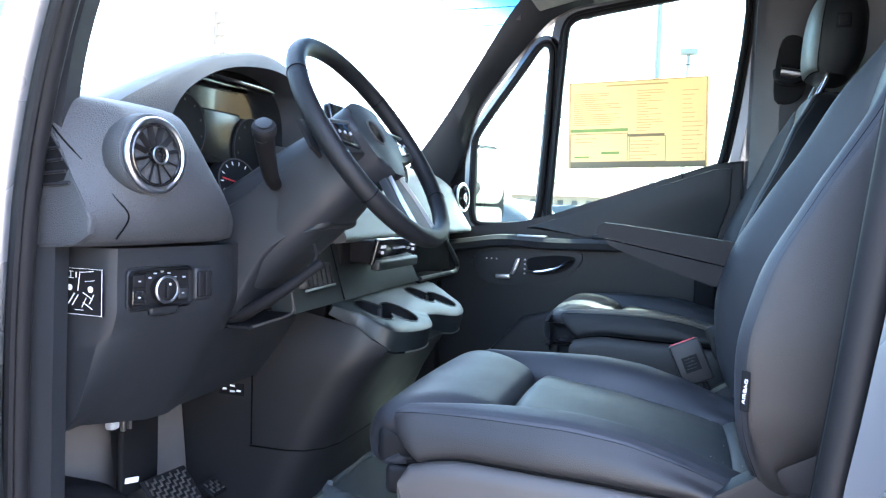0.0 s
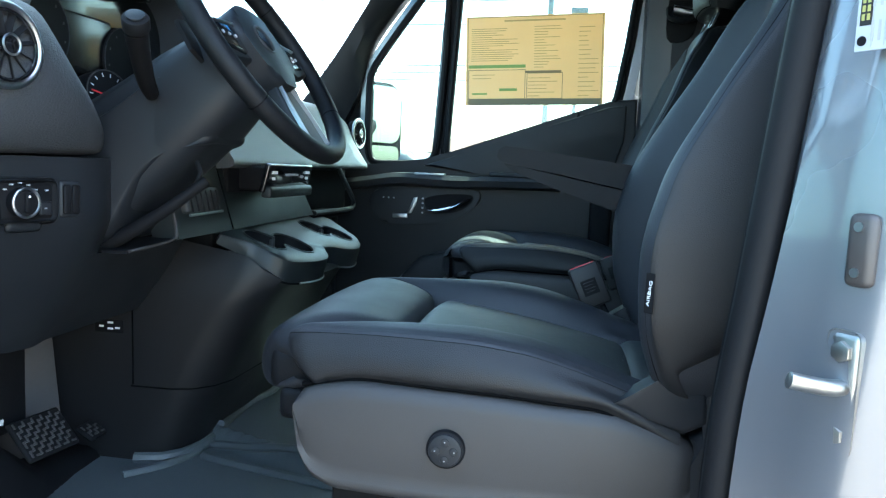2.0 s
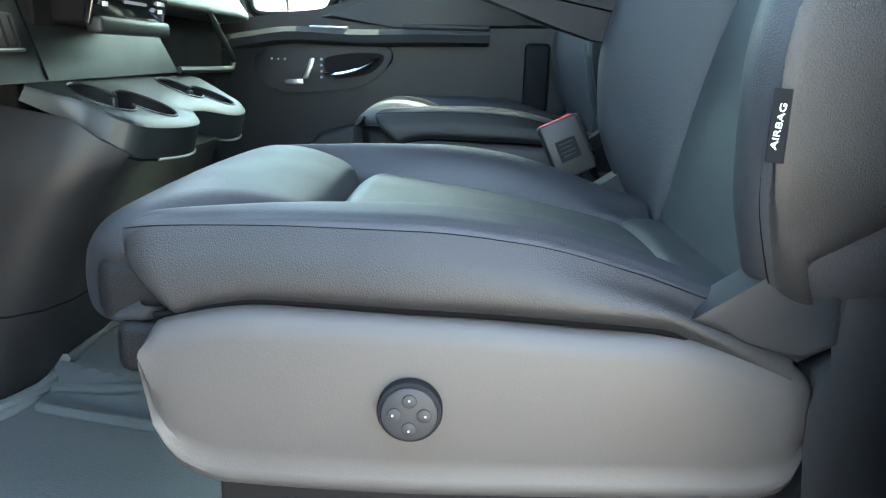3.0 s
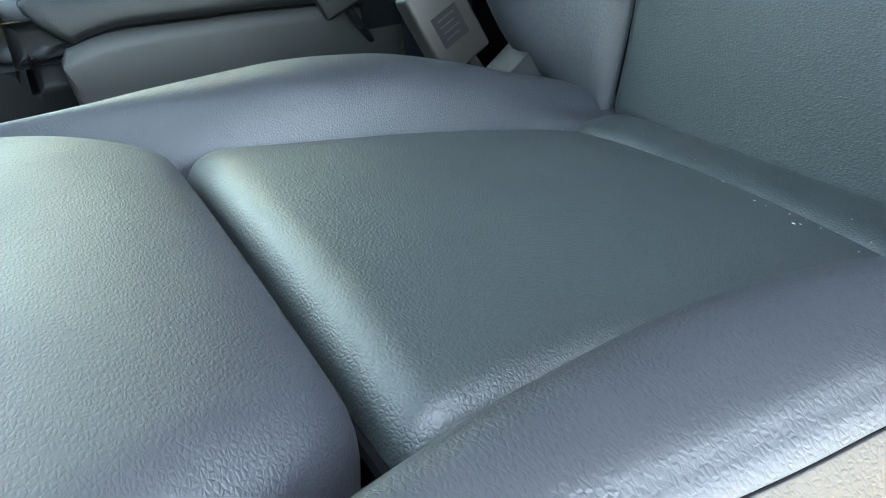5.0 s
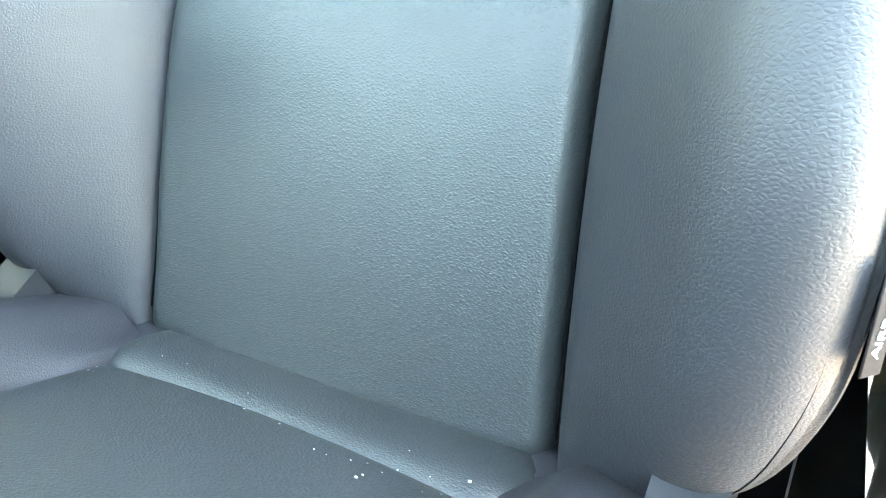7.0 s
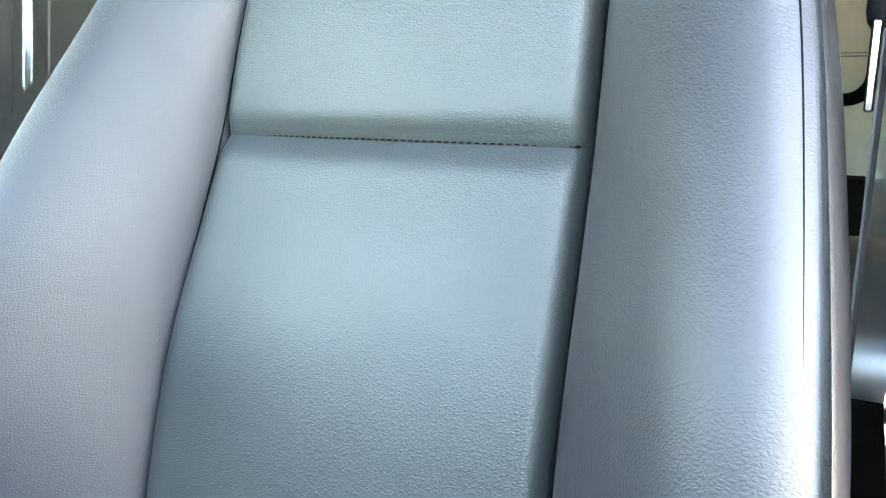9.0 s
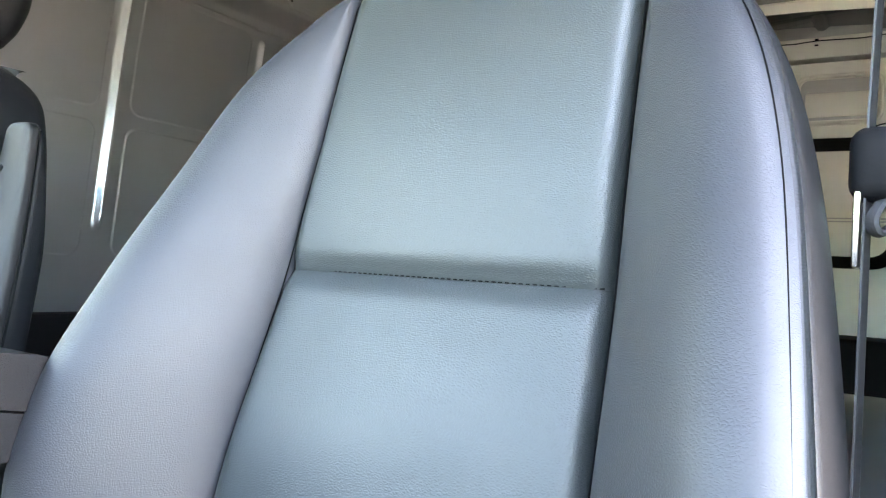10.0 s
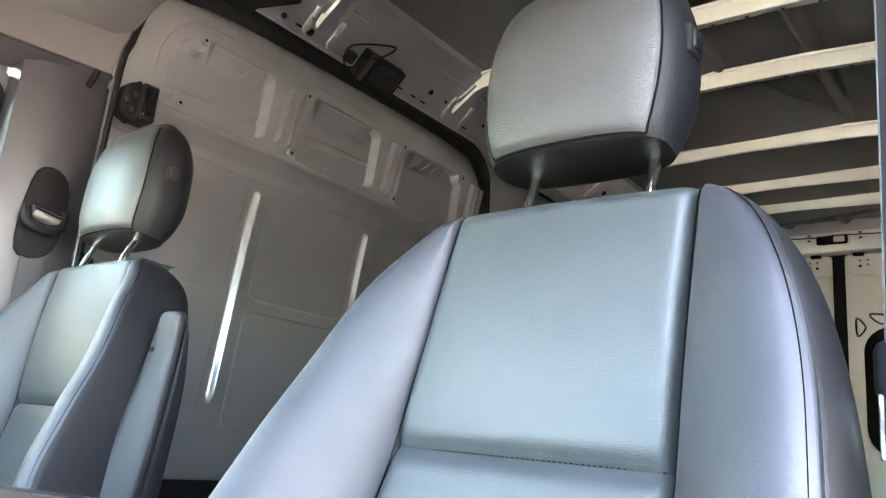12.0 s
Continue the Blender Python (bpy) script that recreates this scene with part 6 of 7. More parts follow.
cups = [((-.212, .268), (-.182, .345), .044), ((-.214, .575), (-.176, .636), .040)]
bm = bmesh.new()
outer = spline([(x, y, 0) for x, y in tray_o], 3, True)
tp = [bm.verts.new((p.x, p.y, tray_z(p.x))) for p in outer]
sh_ = [bm.verts.new((p.x + (.004 if p.x > -.2 else 0), p.y - (.003 if p.y < .24 else 0), tray_z(p.x) - .006)) for p in outer]
lo_ = [bm.verts.new((p.x - .006, p.y - (.006 if p.y < .24 else 0), tray_z(p.x) - .050 + .036 * min(1, max(0, (-.14 - p.x) / .13)))) for p in outer]
edges = []
for k in range(len(tp)):
    j = (k + 1) % len(tp)
    bm.faces.new((tp[k], tp[j], sh_[j], sh_[k]))
    bm.faces.new((sh_[k], sh_[j], lo_[j], lo_[k]))
    edges.append(bm.edges.get((tp[k], tp[j])))
for c1, c2, r in cups:
    up = [bm.verts.new((x, y, tray_z(x))) for x, y in cup_outline(c1, c2, r)]
    edges += [bm.edges.new((up[k], up[(k + 1) % len(up)])) for k in range(len(up))]
bmesh.ops.triangle_fill(bm, use_beauty=True, edges=edges)
tray = part("cup_tray", bm, M_SATIN_PLASTIC, con, "satin black cup-holder tray")
part("tray_lip", tube([(p.x - .006, p.y, tray_z(p.x) - .050 + .036 * min(1, max(0, (-.14 - p.x) / .13))) for p in spline([(x, y, 0) for x, y in tray_o[4:-2]], 3)], .0022, 6), M_SATIN, tray, "thin silver lower lip")
part("tray_seam", tube([(p.x - .006, p.y - .006, tray_z(p.x) - .050 + .036 * min(1, max(0, (-.14 - p.x) / .13))) for p in spline([(x, y, 0) for x, y in tray_o[:5]], 3)], .002, 6), M_SEAM, tray)
for c1, c2, r in cups:
    o = cup_outline(c1, c2, r)
    bm = bmesh.new()
    up = [bm.verts.new((x, y, tray_z(x) + .0005)) for x, y in o]
    cm = Vector(((c1[0] + c2[0]) / 2, (c1[1] + c2[1]) / 2, 0))
    dn = [bm.verts.new((cm.x + (x - cm.x) * .93, cm.y + (y - cm.y) * .93, tray_z(cm.x) - .075)) for x, y in o]
    for k in range(len(o)):
        bm.faces.new((up[k], up[(k + 1) % len(o)], dn[(k + 1) % len(o)], dn[k]))
    bm.faces.new(dn)
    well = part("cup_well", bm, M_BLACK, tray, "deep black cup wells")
    part("cup_rim", tube([(x, y, tray_z(x)) for x, y in o], .0022, 6, True), M_SATIN_PLASTIC, tray)
    nrm = (Vector((*c2, 0)) - Vector((*c1, 0))).normalized().cross(Vector((0, 0, 1)))
    for s in (1, -1):
        c = cm + nrm * s * r * .62
        part("cup_finger", turned(rbox((-.012, -.005, -.016), (.012, .005, .006), .004), Matrix.Translation((c.x, c.y, tray_z(c.x) - .012)) @ Matrix.Rotation(math.atan2(nrm.y, nrm.x), 4, "Z")), M_SATIN_PLASTIC, well)

part("mat_lip", tube([(x + .012, y - .008, .108) for x, y in con_ring(.10)[1:7]], .012, 8), M_MAT, con, "raised mat edge round the console")
whole("kick_panel_right", rbox((-.72, 1.30, .10), (-.40, 1.37, .74), .008), M_PLASTIC, "black kick panel", "trim", "structure")
# pedals and firewall
whole("firewall", sheet(lambda u, v: (-.72 + .16 * (1 - v) ** 2, -.40 + 1.75 * u, .08 + .66 * v), 10, 10, (-.02, 0, 0)), material("firewall_felt", (.075, .068, .066), .9, grain=.8, grain_size=.004, vary=.25), "grey felt-lined firewall", "firewall", "structure")
whole("kick_panel", rbox((-.66, -.41, .10), (-.40, -.385, .70), .008), M_PLASTIC, "black kick panel", "trim", "structure")
for x0, y0, y1, z0, z1 in ((-.575, -.185, -.065, .22, .385), (-.575, .035, .150, .18, .385)):
    whole("foot_panel", turned(rbox((-.006, y0, z0), (.006, y1, z1), .005), Matrix.Translation((x0, 0, 0)) @ Matrix.Rotation(radians(-6), 4, "Y")), material("grey_board", (.10, .09, .088), .8, grain=.4, grain_size=.003), "grey fibre board in the footwell", "panel", "structure")


def pedal(name, label, c, w, h, tilt, lean, arm=True):
    p = thing(name, label, "pedal", "pedals", at=c)
    m = Matrix.Translation(c) @ Euler((0, radians(tilt), radians(lean))).to_matrix().to_4x4()
    part("pedal_plate", turned(rbox((-.006, -w / 2, -h / 2), (.004, w / 2, h / 2), .005), m), M_BLACK, p)
    s = .0095
    for i in range(int((w - .010) / s)):
        for j in range(int((h - .010) / s)):
            a = (i + j) % 2
            bm = rbox((.003, -w / 2 + .006 + s * i, -h / 2 + .006 + s * j), (.006, -w / 2 + .006 + s * (i + (1.05 if a else .35)), -h / 2 + .006 + s * (j + (.35 if a else 1.05))), .0006, 1)
            part("tread_block", turned(bm, m), M_PLASTIC_GREY, p)
    if arm:
        part("pedal_arm", rbox((-.545, c[1] - .072, c[2]), (-.530, c[1] + .030, .52), .006), M_BLACK, p, "broad black pedal arm and bracket")
    return p


hump = curve([(-.39, .30), (-.31, .286), (-.257, .292), (-.20, .284), (-.163, .268), (-.11, .228), (-.05, .178), (.0, .14), (.16, .12)])
whole("foot_rest", loft([[(-.70, y, .09), (-.70, y, hump(y)), (-.535, y, hump(y)), (-.515, y, hump(y) - .008), (-.50, y, hump(y) - .030), (-.478, y, .09)] for y in [-.386 + .54 * k / 30 for k in range(31)]]), M_BLACK, "black carpeted foot rest hump", "foot rest", "structure")
pedal("brake_pedal", "black rubber brake pedal with a treaded pad", (-.475, -.050, .222), .108, .078, -42, -8)
pedal("accelerator_pedal", "black plastic accelerator pedal by the console", (-.480, .088, .180), .050, .042, -60, 0, False)
plug = thing("connector_plug", "white cable connector under the dash", "connector", at=(-.50, -.17, .38))
part("connector", rbox((-.515, -.184, .370), (-.498, -.164, .384), .004), M_TAB, plug, "pale connector body")
part("cable", tube(spline([(-.50, -.172, .388), (-.52, -.165, .41), (-.56, -.15, .44)], 5), .004, 6), M_BLACK, plug)
for y in (-.140, -.124):
    whole("steel_strap", rbox((-.520, y, .355), (-.512, y + .006, .45), .001), M_STEEL, "narrow bare steel strap under the dash", "strap")
whole("paper_tag", turned(rbox((-.002, -.017, -.005), (.002, .017, .005), .001), Matrix.Translation((-.526, -.100, .252)) @ Matrix.Rotation(radians(-12), 4, "X")), M_WHITE, "small white plastic tag in the footwell", "tag")
part("steel_pin", tube([(-.50, -.105, .385), (-.50, -.105, .43)], .006, 10), M_STEEL, thing("steering_joint", "bare steel joint under the dash", "joint", at=(-.5, -.105, .39)))

# things at the B pillar
st = thing("door_striker", "zinc-plated door striker bolted to the pillar", "striker", at=(.63, -.52, .56))
pn = Vector((-.80, -.60, 0)).normalized()
pt = Vector((.60, -.80, 0)).normalized()


def on_jamb(a, b, d=0.0):
    return Vector((.602, -.492, .56)) + pt * (a + .026) + Vector((0, 0, b - .020)) + pn * d


mj = Matrix(((pt.x, pn.x, 0, .602), (pt.y, pn.y, 0, -.492), (0, 0, 1, .56), (0, 0, 0, 1)))
SJ = mj @ Matrix.Translation((.026, 0, -.020))
part("striker_plate", turned(rbox((-.004, -.004, -.055), (.026, .004, .052), .008, 3), SJ), M_STEEL, st)
for b in (-.036, .034):
    part("striker_bolt", disc(on_jamb(.011, b, .006), pn, .009, .006, 6, .001), M_STEEL, st)
part("striker_loop", tube(spline([on_jamb(.013, .004, .0), on_jamb(.012, .005, .018), on_jamb(.007, .008, .036), on_jamb(.002, .011, .050), on_jamb(.000, .012, .054)], 5), .0080, 14, radii=[.0070] * 19 + [.0055, .003]), M_STEEL, st, "plain steel striker loop")
bf = thing("door_buffer", "bronze-grey plastic buffer on the door pillar", "buffer", at=(.63, -.50, .70))
part("buffer_body", turned(rbox((.030, -.008, .068), (.053, .006, .128), .006, 3), mj), material("buffer_grey", (.040, .034, .032), .5), bf)
for b in (.100, .137):
    part("buffer_hole", disc(on_jamb(.015, b, .0065), pn, .004, .002, 12), M_SATIN, bf)
mj = mj @ Matrix.Translation((.018, 0, -.008))
pl = thing("tyre_label", "white printed pressure label on the door pillar", "label", at=(.64, -.50, .86))
lp = turned(rbox((.000, .0005, .265), (.058, .002, .385), .0003, 1), mj)
part("label_paper", lp, material("label_white", (.36, .37, .39), .5, vary=.05), pl)
for a in ((.003, .0130, .285, .380, M_BUCKLE), (.034, .055, .345, .382, material("label_green", (.20, .30, .24), .6))):
    part("print_block", turned(rbox((a[0], .002, a[2]), (a[1], .0025, a[3]), 0), mj), a[4], pl)
for k in range(9):
    for q in range(4):
        if not (k > 4 and q == 3):
            part("print_bar", turned(rbox((.013 + .006 * k, .002, .272 + .027 * q), (.0152 + .006 * k if k < 7 else .0135 + .006 * k, .0025, .272 + .027 * q + .016), 0), mj), M_GREYPRINT, pl) if .0152 + .006 * k < .056 else None
ink_y = material("label_yellow_ink", (.30, .28, .08), .6)
for k in range(13):
    z0 = .289 + .0068 * k
    for a0, w in ((.0045, .0025), (.0088, .0025)):
        part("print_bar", turned(rbox((a0, .0025, z0), (a0 + w, .0029, z0 + .005), 0), mj), ink_y, pl)
for k in range(5):
    part("print_rule", turned(rbox((.014 + .0105 * k, .002, .268), (.0144 + .0105 * k, .0024, .345), 0), mj), M_GREYPRINT, pl)
for k in range(7):
    part("print_bar", turned(rbox((.036, .0025, .347 + .005 * k), (.053, .0029, .349 + .005 * k), 0), mj), M_BUCKLE, pl)
part("print_dot", disc(on_jamb(-.002, .285, .002), pn, .004, .001, 16), M_BLACK, pl)

# belt hanging at the driver pillar
db = thing("driver_belt", "black driver seat belt with tongue hanging by the pillar", "seat belt", at=(.75, -.31, 1.0))
part("webbing", sheet(lambda u, v: (.722 + .047 * u, -.302 - .002 * u - .008 * max(0, v - .62) / .4, .30 + 1.02 * v), 3, 24, (0, -.0016, 0)), M_WEB, db)
part("tongue_grip", rbox((.716, -.335, .884), (.752, -.292, .936), .012, 4), M_BLACK, db)
part("tongue_blade", rbox((.712, -.3015, .838), (.736, -.2965, .890), .001, 1), M_CHROME, db, "chrome belt tongue")
part("belt_loop", tube(spline([(.728, -.316, .886), (.720, -.308, .872), (.724, -.312, .862), (.732, -.322, .872)], 5, True), .006, 8, True, .5), M_WEB, db)
part("belt_anchor", rbox((.715, -.375, 1.30), (.765, -.300, 1.35), .012, 3), M_BLACK, db)

# airbag lettering on the tag, dust specks on the seat
txt = bpy.data.curves.new("airbag_text", "FONT")
txt.body, txt.size, txt.extrude, txt.align_x, txt.align_y = "AIRBAG", .0084, .0003, "CENTER", "CENTER"
to = new("airbag_text_tmp", txt)
bpy.context.view_layer.update()
me = bpy.data.meshes.new_from_object(to.evaluated_get(bpy.context.evaluated_depsgraph_get()))
bpy.data.objects.remove(to)
bm = bmesh.new()
bm.from_mesh(me)
turned(bm, TAG_TURN @ Matrix.Translation((.4890, -.3139, .579)) @ Matrix(((1, 0, 0, 0), (0, 0, -1, 0), (0, 1, 0, 0), (0, 0, 0, 1))) @ Matrix.Rotation(radians(84), 4, "Z") @ Matrix.Diagonal((1, .66, 1, 1)))
part("lettering", bm, M_WHITE, next(o for o in bpy.data.objects if o.name.startswith("airbag_tag")), "white letters")
rs = random.Random(11)
specks = []
bpy.context.view_layer.update()
tops = []
for ob in bpy.data.objects["driver_seat"].children:
    if ob.name.split(".")[0] in ("cushion_roll", "seat_panel"):
        bm = bmesh.new()
        bm.from_mesh(ob.data)
        bm.transform(ob.matrix_world)
        tops.append(BVHTree.FromBMesh(bm))
        bm.free()


def speck(x, y, r):
    hits = [h for h in (tree.ray_cast(Vector((x, y, 1)), Vector((0, 0, -1))) for tree in tops) if h[0]]
    if hits:
        p, n = max(hits, key=lambda h: h[0].z)[:2]
        n = n if n.z > 0 else -n
        m = Matrix.Translation(p) @ n.to_track_quat("Z", "Y").to_matrix().to_4x4()
        specks.append(turned(rbox((-r, -r * rs.uniform(.5, 1), -.0002), (r * rs.uniform(.6, 1.4), r * .8, r * .5), 0), m))


for k in range(26):
    speck(rs.uniform(.472, .515), rs.uniform(-.150, .150), rs.uniform(.0002, .0005))
for x, y, r in ((.467, -.086, .0009), (.505, -.138, .0008)):
    speck(x, y, r)
whole("dust_specks", joined(specks), M_WHITE, "pale dust specks lying on the cushion", "dust", "stuff", flat=True)


# ---- driver door, mirror and the car park ----
dd = thing("door_driver", "open silver driver door with black lining", "door", kind="structure", at=(-.43, -.52, .1))
DU = Vector((.42, -.907, 0)).normalized()
DN = Vector((.907, .42, 0)).normalized()


def dm(a, b, z):
    return Vector((-.455, -.535, 0)) + DU * a + DN * b + Vector((0, 0, z))


md = Matrix(((DU.x, DN.x, 0, -.455), (DU.y, DN.y, 0, -.535), (0, 0, 1, 0), (0, 0, 0, 1)))
part("door_skin", turned(rbox((.0, -.05, -.02), (1.05, .02, .74), .02, 3), md), M_BODY, dd, "silver door shell")
lin = [(.06, .10), (1.0, .10), (1.0, .70), (.60, .715), (.14, .705), (.075, .68), (.06, .62), (.06, .46)]
lg = part("door_lining", plate([dm(a, .02, z) for a, z in [(p.x, p.y) for p in spline([(a, b, 0) for a, b in lin], 3, True)]], DN * .07, .022, 3), M_PLASTIC, dd, "black door lining")
part("lining_top", turned(rbox((.10, .03, .695), (.98, .10, .725), .014, 3), md), M_DASH, dd)
part("handle_recess", turned(rbox((.135, .086, .515), (.30, .0925, .645), .004), md), M_BLACK, lg)
part("door_handle", tube([dm(.196, .098, .634), dm(.190, .106, .618), dm(.181, .108, .59), dm(.172, .104, .566)], .011, 10), M_SATIN, lg, "silver inside door handle")
lk = part("lock_plate", turned(rbox((.066, .088, .590), (.130, .0945, .630), .005), md), M_BLACK, lg)
for k in range(3):
    part("lock_button", turned(rbox((.074 + .019 * k, .094, .598), (.088 + .019 * k, .0965, .622), .002), md), M_PLASTIC, lk)
    part("button_mark", turned(rbox((.079 + .019 * k, .0963, .606), (.083 + .019 * k, .0968, .613), 0), md), M_WHITE, lk)
part("seat_switch", turned(rbox((.105, .088, .536), (.185, .104, .560), .007, 3), md), M_SATIN, lg)
fp = [dm(.02, -.01, .70), dm(.02, -.01, .90), dm(.10, -.01, 1.12), dm(.30, -.01, 1.42), dm(.42, -.01, 1.50), dm(.95, -.01, 1.53), dm(1.03, -.01, 1.40), dm(1.0, -.01, .72)]
part("window_frame", tube(spline(fp, 5), .035, 10), M_BODY, dd, "silver door window frame")
part("pane", plate(fp, DN * .004), M_GLASS, dd)
part("frame_seal", tube(spline([p + DN * .03 for p in fp], 5), .012, 8), M_RUBBER, dd)
for sy, ax, bx, nm in ((1, -.36, -.24, "right"), (-1, 0, 0, "left")):
    if sy > 0:
        em = thing("outside_mirror", "black outside mirror with two glasses", "mirror", at=(-.30, 1.60, .85))
        m = Matrix.Translation((-.315, 1.60, .872)) @ Euler((0, 0, radians(-30))).to_matrix().to_4x4()
        part("mirror_housing", turned(plate(rounded_rect(-.108, .108, -.185, .140, .06, -.075), (.072, 0, 0), .012, 3), m), M_BLACK, em)
        part("main_glass", turned(plate(rounded_rect(-.097, .097, -.082, .126, .050, -.0025), (.005, 0, 0)), m), M_BLUE_MIRROR, em, "large mirror glass")
        part("wide_glass", turned(plate(rounded_rect(-.092, .092, -.168, -.094, .025, -.0025), (.005, 0, 0)), m), M_BLUE_MIRROR, em, "small wide-angle glass")
        part("mirror_arm", tube([(-.34, 1.42, .80), (-.36, 1.50, .83), (-.36, 1.56, .85)], .035, 10), M_BLACK, em)
        part("mirror_foot", rbox((-.40, 1.385, .73), (-.30, 1.43, .98), .02, 3), M_BLACK, em)

# car park
pole_m, wood_m = material("galvanised_pole", (.20, .22, .22), .6, .2), material("utility_wood", (.16, .13, .11), .9, grain=.6, grain_size=.02)
for x, y, h, heads in ((-18.7, 25, 6.6, 2), (.35, 38, 8.7, 1), (-.6, 25, 15, 0)):
    lp = thing("car_park_lamp" if heads else "flag_pole", "tall grey lamp post in the car park" if heads else "tall plain grey steel pole", "lamp post" if heads else "pole", at=(x, y, -.58))
    part("post", tube([(x, y, -.58), (x, y, h)], .10, 10), pole_m, lp)
    for s in ((-1, 1) if heads == 2 else (0,) if heads == 1 else ()):
        part("lamp_head", rbox((x + s * .68 - .42, y - .3, h - .12), (x + s * .68 + .42, y + .3, h + .16), .06), pole_m, lp)
        part("arm", tube([(x, y, h - .1), (x + s * .68, y, h)], .05, 6), pole_m, lp)
up = thing("utility_pole", "wooden utility pole with cross arms", "utility pole", at=(-21.2, 30, -.58))
part("pole", tube([(-21.4, 30, -.58), (-21.0, 30, 9.5)], .14, 10), wood_m, up)
for z in (8.9, 8.3, 7.5):
    part("cross_arm", rbox((-21.1, 29.9, z), (-20.5, 30.1, z + .12), .02), wood_m, up)
wires = []
for z0, z1, sag in ((9.4, 10.0, .4), (8.9, 9.2, .5), (8.3, 7.6, .4), (7.4, 6.6, .4), (5.0, 5.2, .2), (4.7, 4.9, .2), (4.4, 4.6, .2)):
    wires.append(tube([(-60 + 100 * k / 30, 30 + .05 * k, z0 + (z1 - z0) * k / 30 - sag * math.sin(math.pi * k / 10) ** 2) for k in range(31)], .022, 5))
whole("power_lines", joined(wires), M_BLACK, "thin black overhead power lines", "wires", "stuff")
bld = thing("motel", "long pale low building with a pink tiled roof", "building", at=(-10, 85, -.58))
part("wall", rbox((-17.4, 80, -.58), (-3.6, 90, 2.25), 0), material("stucco", (.42, .36, .30), .9, vary=.1, vary_size=2), bld)
part("roof", loft([[(-18.2, 79, 2.2), (-18.2, 80, 2.22), (-18.2, 91, 2.2)], [(-16.6, 79, 2.2), (-16.6, 85, 3.9), (-16.6, 91, 2.2)], [(-3.3, 79, 2.2), (-3.3, 85, 3.9), (-3.3, 91, 2.2)]]), material("pink_tiles", (.135, .064, .056), .85, vary=.25, vary_size=.5), bld, "pink tiled roof", flat=True)
wm = material("dark_window", (.05, .06, .07), .2)
for k in range(9):
    part("window", rbox((-16.8 + 1.5 * k, 79.9, 1.3), (-16.2 + 1.5 * k, 80.02, 1.8), 0), wm, bld)
shop = thing("shop", "pale grey flat-roofed shop with a coloured sign", "building", at=(-.5, 82, -.58))
part("wall", rbox((-2.0, 80, -.58), (1.2, 88, 4.4), 0), material("grey_stucco", (.30, .33, .36), .9), shop)
part("sign", rbox((-1.6, 79.9, 2.9), (.4, 80.02, 3.6), 0), material("sign_blue", (.08, .12, .3), .5), shop, "blue sign with a red bar")
part("sign_bar", rbox((-1.5, 79.85, 3.1), (-.9, 79.95, 3.45), 0), M_RED, shop)
far = thing("far_building", "pale low building far beyond the car park", "building", at=(-70, 120, -.58))
part("wall", rbox((-120, 118, -.58), (-50, 130, 5), 0), material("pale_stucco", (.5, .5, .48), .9), far)


def car(x, y, turn, color, label):
    c = thing("parked_car", label, "car", "parked cars", at=(x, y, -.58))
    m = Matrix.Translation((x, y, -.58)) @ Matrix.Rotation(radians(turn), 4, "Z")
    body = [(-2.2, .45), (-2.15, .75), (-1.2, .95), (1.7, 1.0), (2.2, .85), (2.25, .4), (1.9, .22), (-1.9, .22)]
    cab = [(-1.25, .93), (-.55, 1.42), (.1, 1.50), (1.0, 1.46), (1.75, 1.0)]
    part("body", turned(plate([(a, -.9, b) for a, b in body], (0, 1.8, 0), .06), m), color, c)
    part("cabin", turned(plate([(a, -.78, b) for a, b in cab], (0, 1.56, 0), .12), m), wm, c)
    for a in (-1.35, 1.35):
        for b in (-.82, .82):
            w = part("wheel", turned(disc((a, b, .32), (0, 1, 0), .32, .2, 24, .03), m), M_RUBBER, c)
            part("rim", turned(disc((a, b * 1.11, .32), (0, 1, 0), .2, .04, 20), m), M_SATIN, w)
    for b in (-.6, .6):
        part("headlight", turned(rbox((-2.2, b - .15, .62), (-2.1, b + .15, .75), .02), m), M_WHITE, c)
    return c


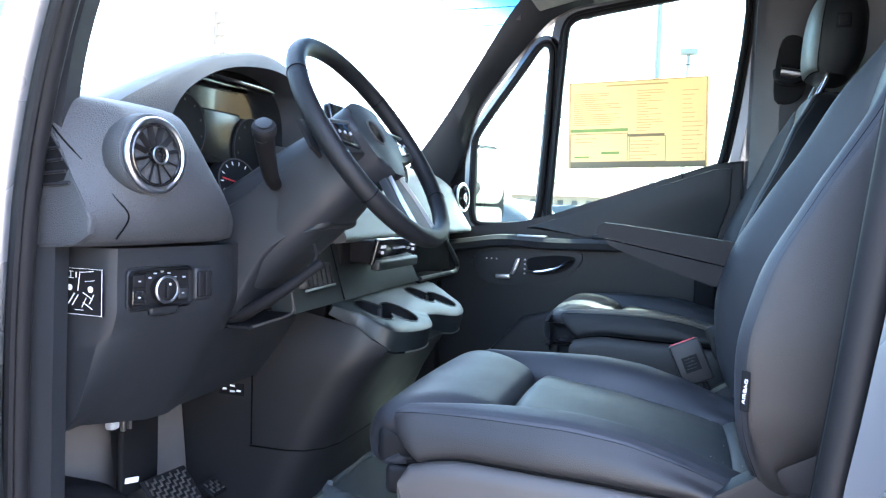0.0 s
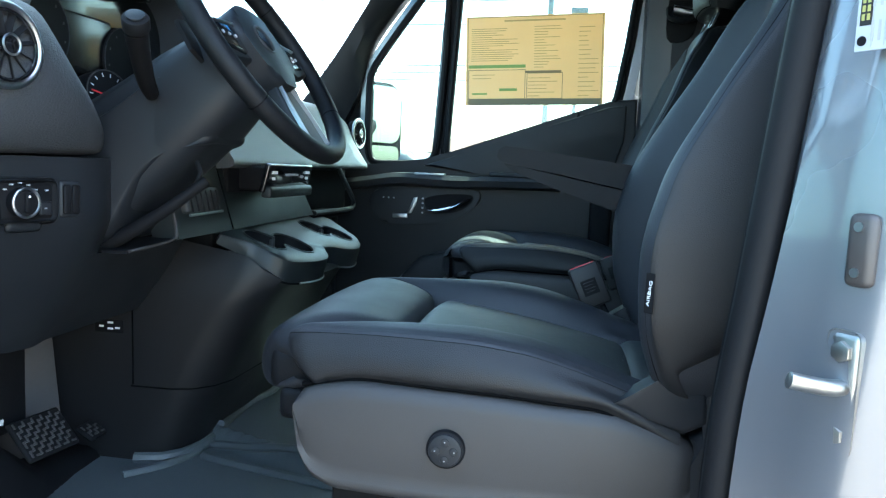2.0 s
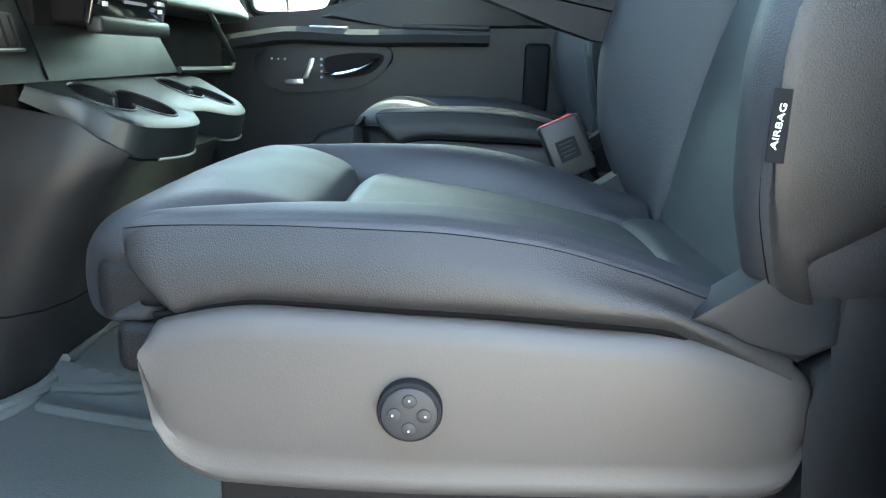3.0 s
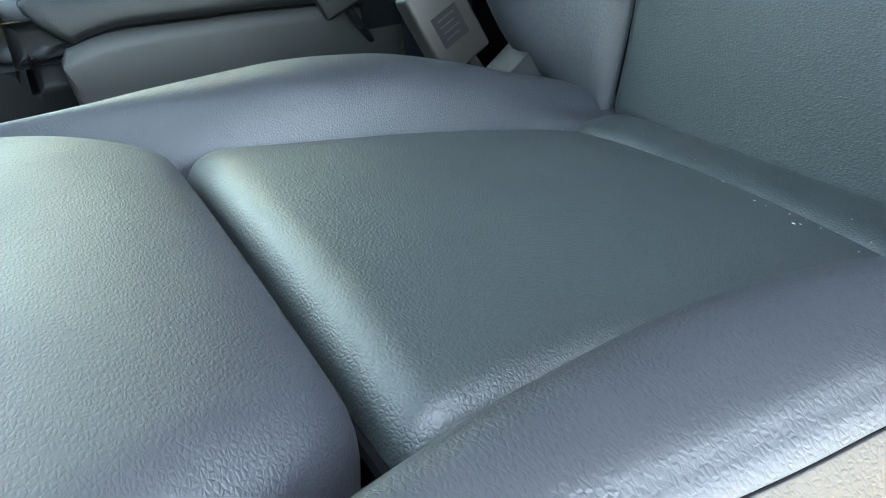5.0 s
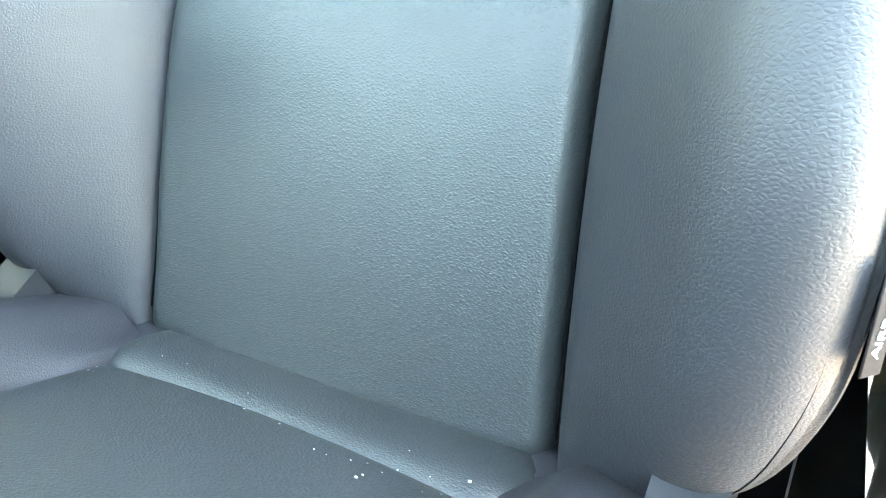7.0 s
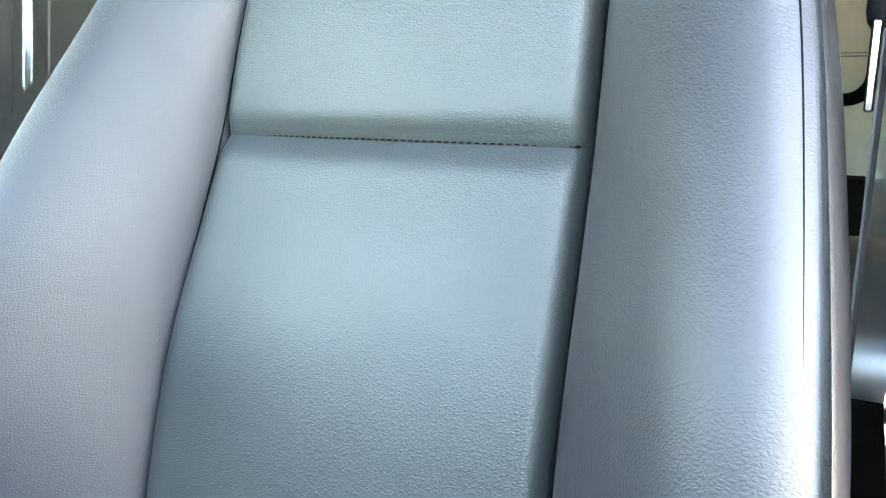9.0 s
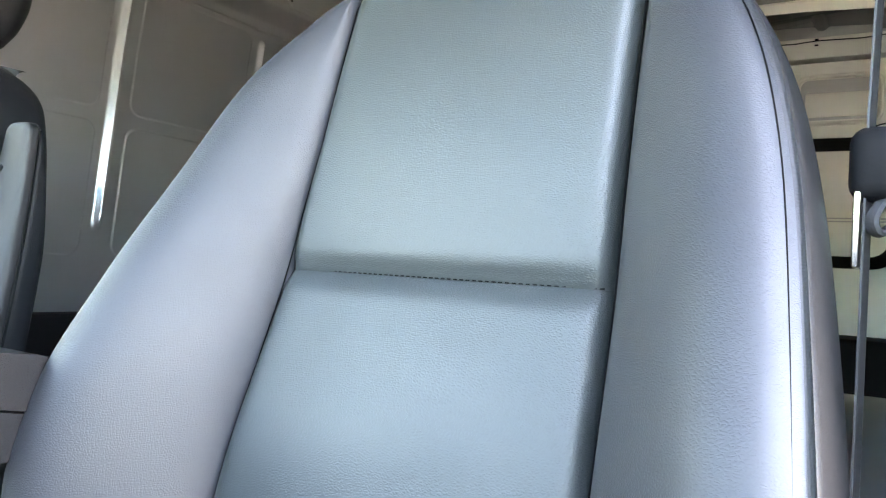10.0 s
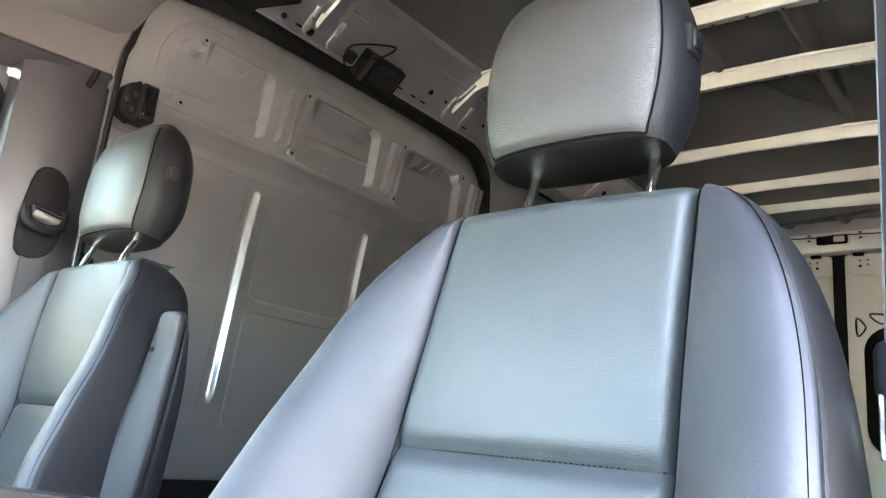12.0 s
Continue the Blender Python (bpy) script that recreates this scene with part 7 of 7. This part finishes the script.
cg, cw, cb, cr = material("car_green", (.10, .18, .16), .3, .3, coat=.6), material("car_white", (.7, .7, .7), .3, coat=.6), material("car_dark", (.03, .035, .04), .3, coat=.6), material("car_red", (.35, .03, .03), .3, coat=.6)
car(-1.62, 6.3, 180, cg, "dark green car parked beside the van")
car(-2.3, 20, 180, cg, "green car parked in the next row")
for x, y, m_, l_ in ((-14, 30, cw, "white car parked across the lot"), (-9, 30, cb, "dark car parked across the lot"), (5, 34, cw, "white car parked across the lot"), (11, 34, cr, "red car parked across the lot"), (17, 34, cb, "dark car parked across the lot"), (24, 34, cw, "white car parked across the lot")):
    car(x, y, 90, m_, l_)
# hedge and trees far ahead
def tree(x, y, h, seed):
    r = random.Random(seed)
    t_ = thing("tree", "broad green tree at the edge of the car park", "tree", "trees", at=(x, y, -.58))
    part("trunk", tube([(x, y, -.58), (x + .1, y, h * .4), (x + .3, y + .1, h * .6)], .25, 8, radii=[.3, .22, .12]), wood_m, t_)
    for k in range(4):
        a = r.uniform(0, 6.28)
        part("limb", tube([(x + .1, y, h * .38), (x + math.cos(a) * h * .2, y + math.sin(a) * h * .2, h * .7)], .1, 6, radii=[.12, .04]), wood_m, t_)
    verts, faces = [], []
    for k in range(1600):
        d = Vector((r.gauss(0, 1), r.gauss(0, 1), r.gauss(0, .75))).normalized() * r.uniform(.55, 1) ** .5
        lump = 1 + .25 * math.sin(d.x * 5 + seed) * math.cos(d.y * 4)
        c = Vector((x, y, h * .68)) + Vector((d.x * h * .38, d.y * h * .38, d.z * h * .33)) * lump
        u, v = Vector((r.gauss(0, 1), r.gauss(0, 1), r.gauss(0, 1))).normalized(), Vector((r.gauss(0, 1), r.gauss(0, 1), r.gauss(0, 1))).normalized()
        s = r.uniform(.14, .3)
        n0 = len(verts)
        verts += [c + u * s, c + v * s * .6, c - u * s, c - v * s * .6]
        faces.append((n0, n0 + 1, n0 + 2, n0 + 3))
    me = bpy.data.meshes.new("crown")
    me.from_pydata(verts, [], faces)
    me.transform(Matrix.Translation((-x, -y, .58)))
    me.materials.append(leaf_m)
    ob = new("crown", me)
    ob.parent = t_


leaf_m = material("leaves", (.07, .10, .04), .7, vary=.4, vary_size=.6)
for k, (x, y, h) in enumerate(((-34, 18, 6), (-42, 24, 7), (-50, 12, 6.5), (-46, 40, 7), (-30, 60, 6), (60, 70, 7), (46, -8, 8), (-38, 2, 6))):
    tree(x, y, h, k)
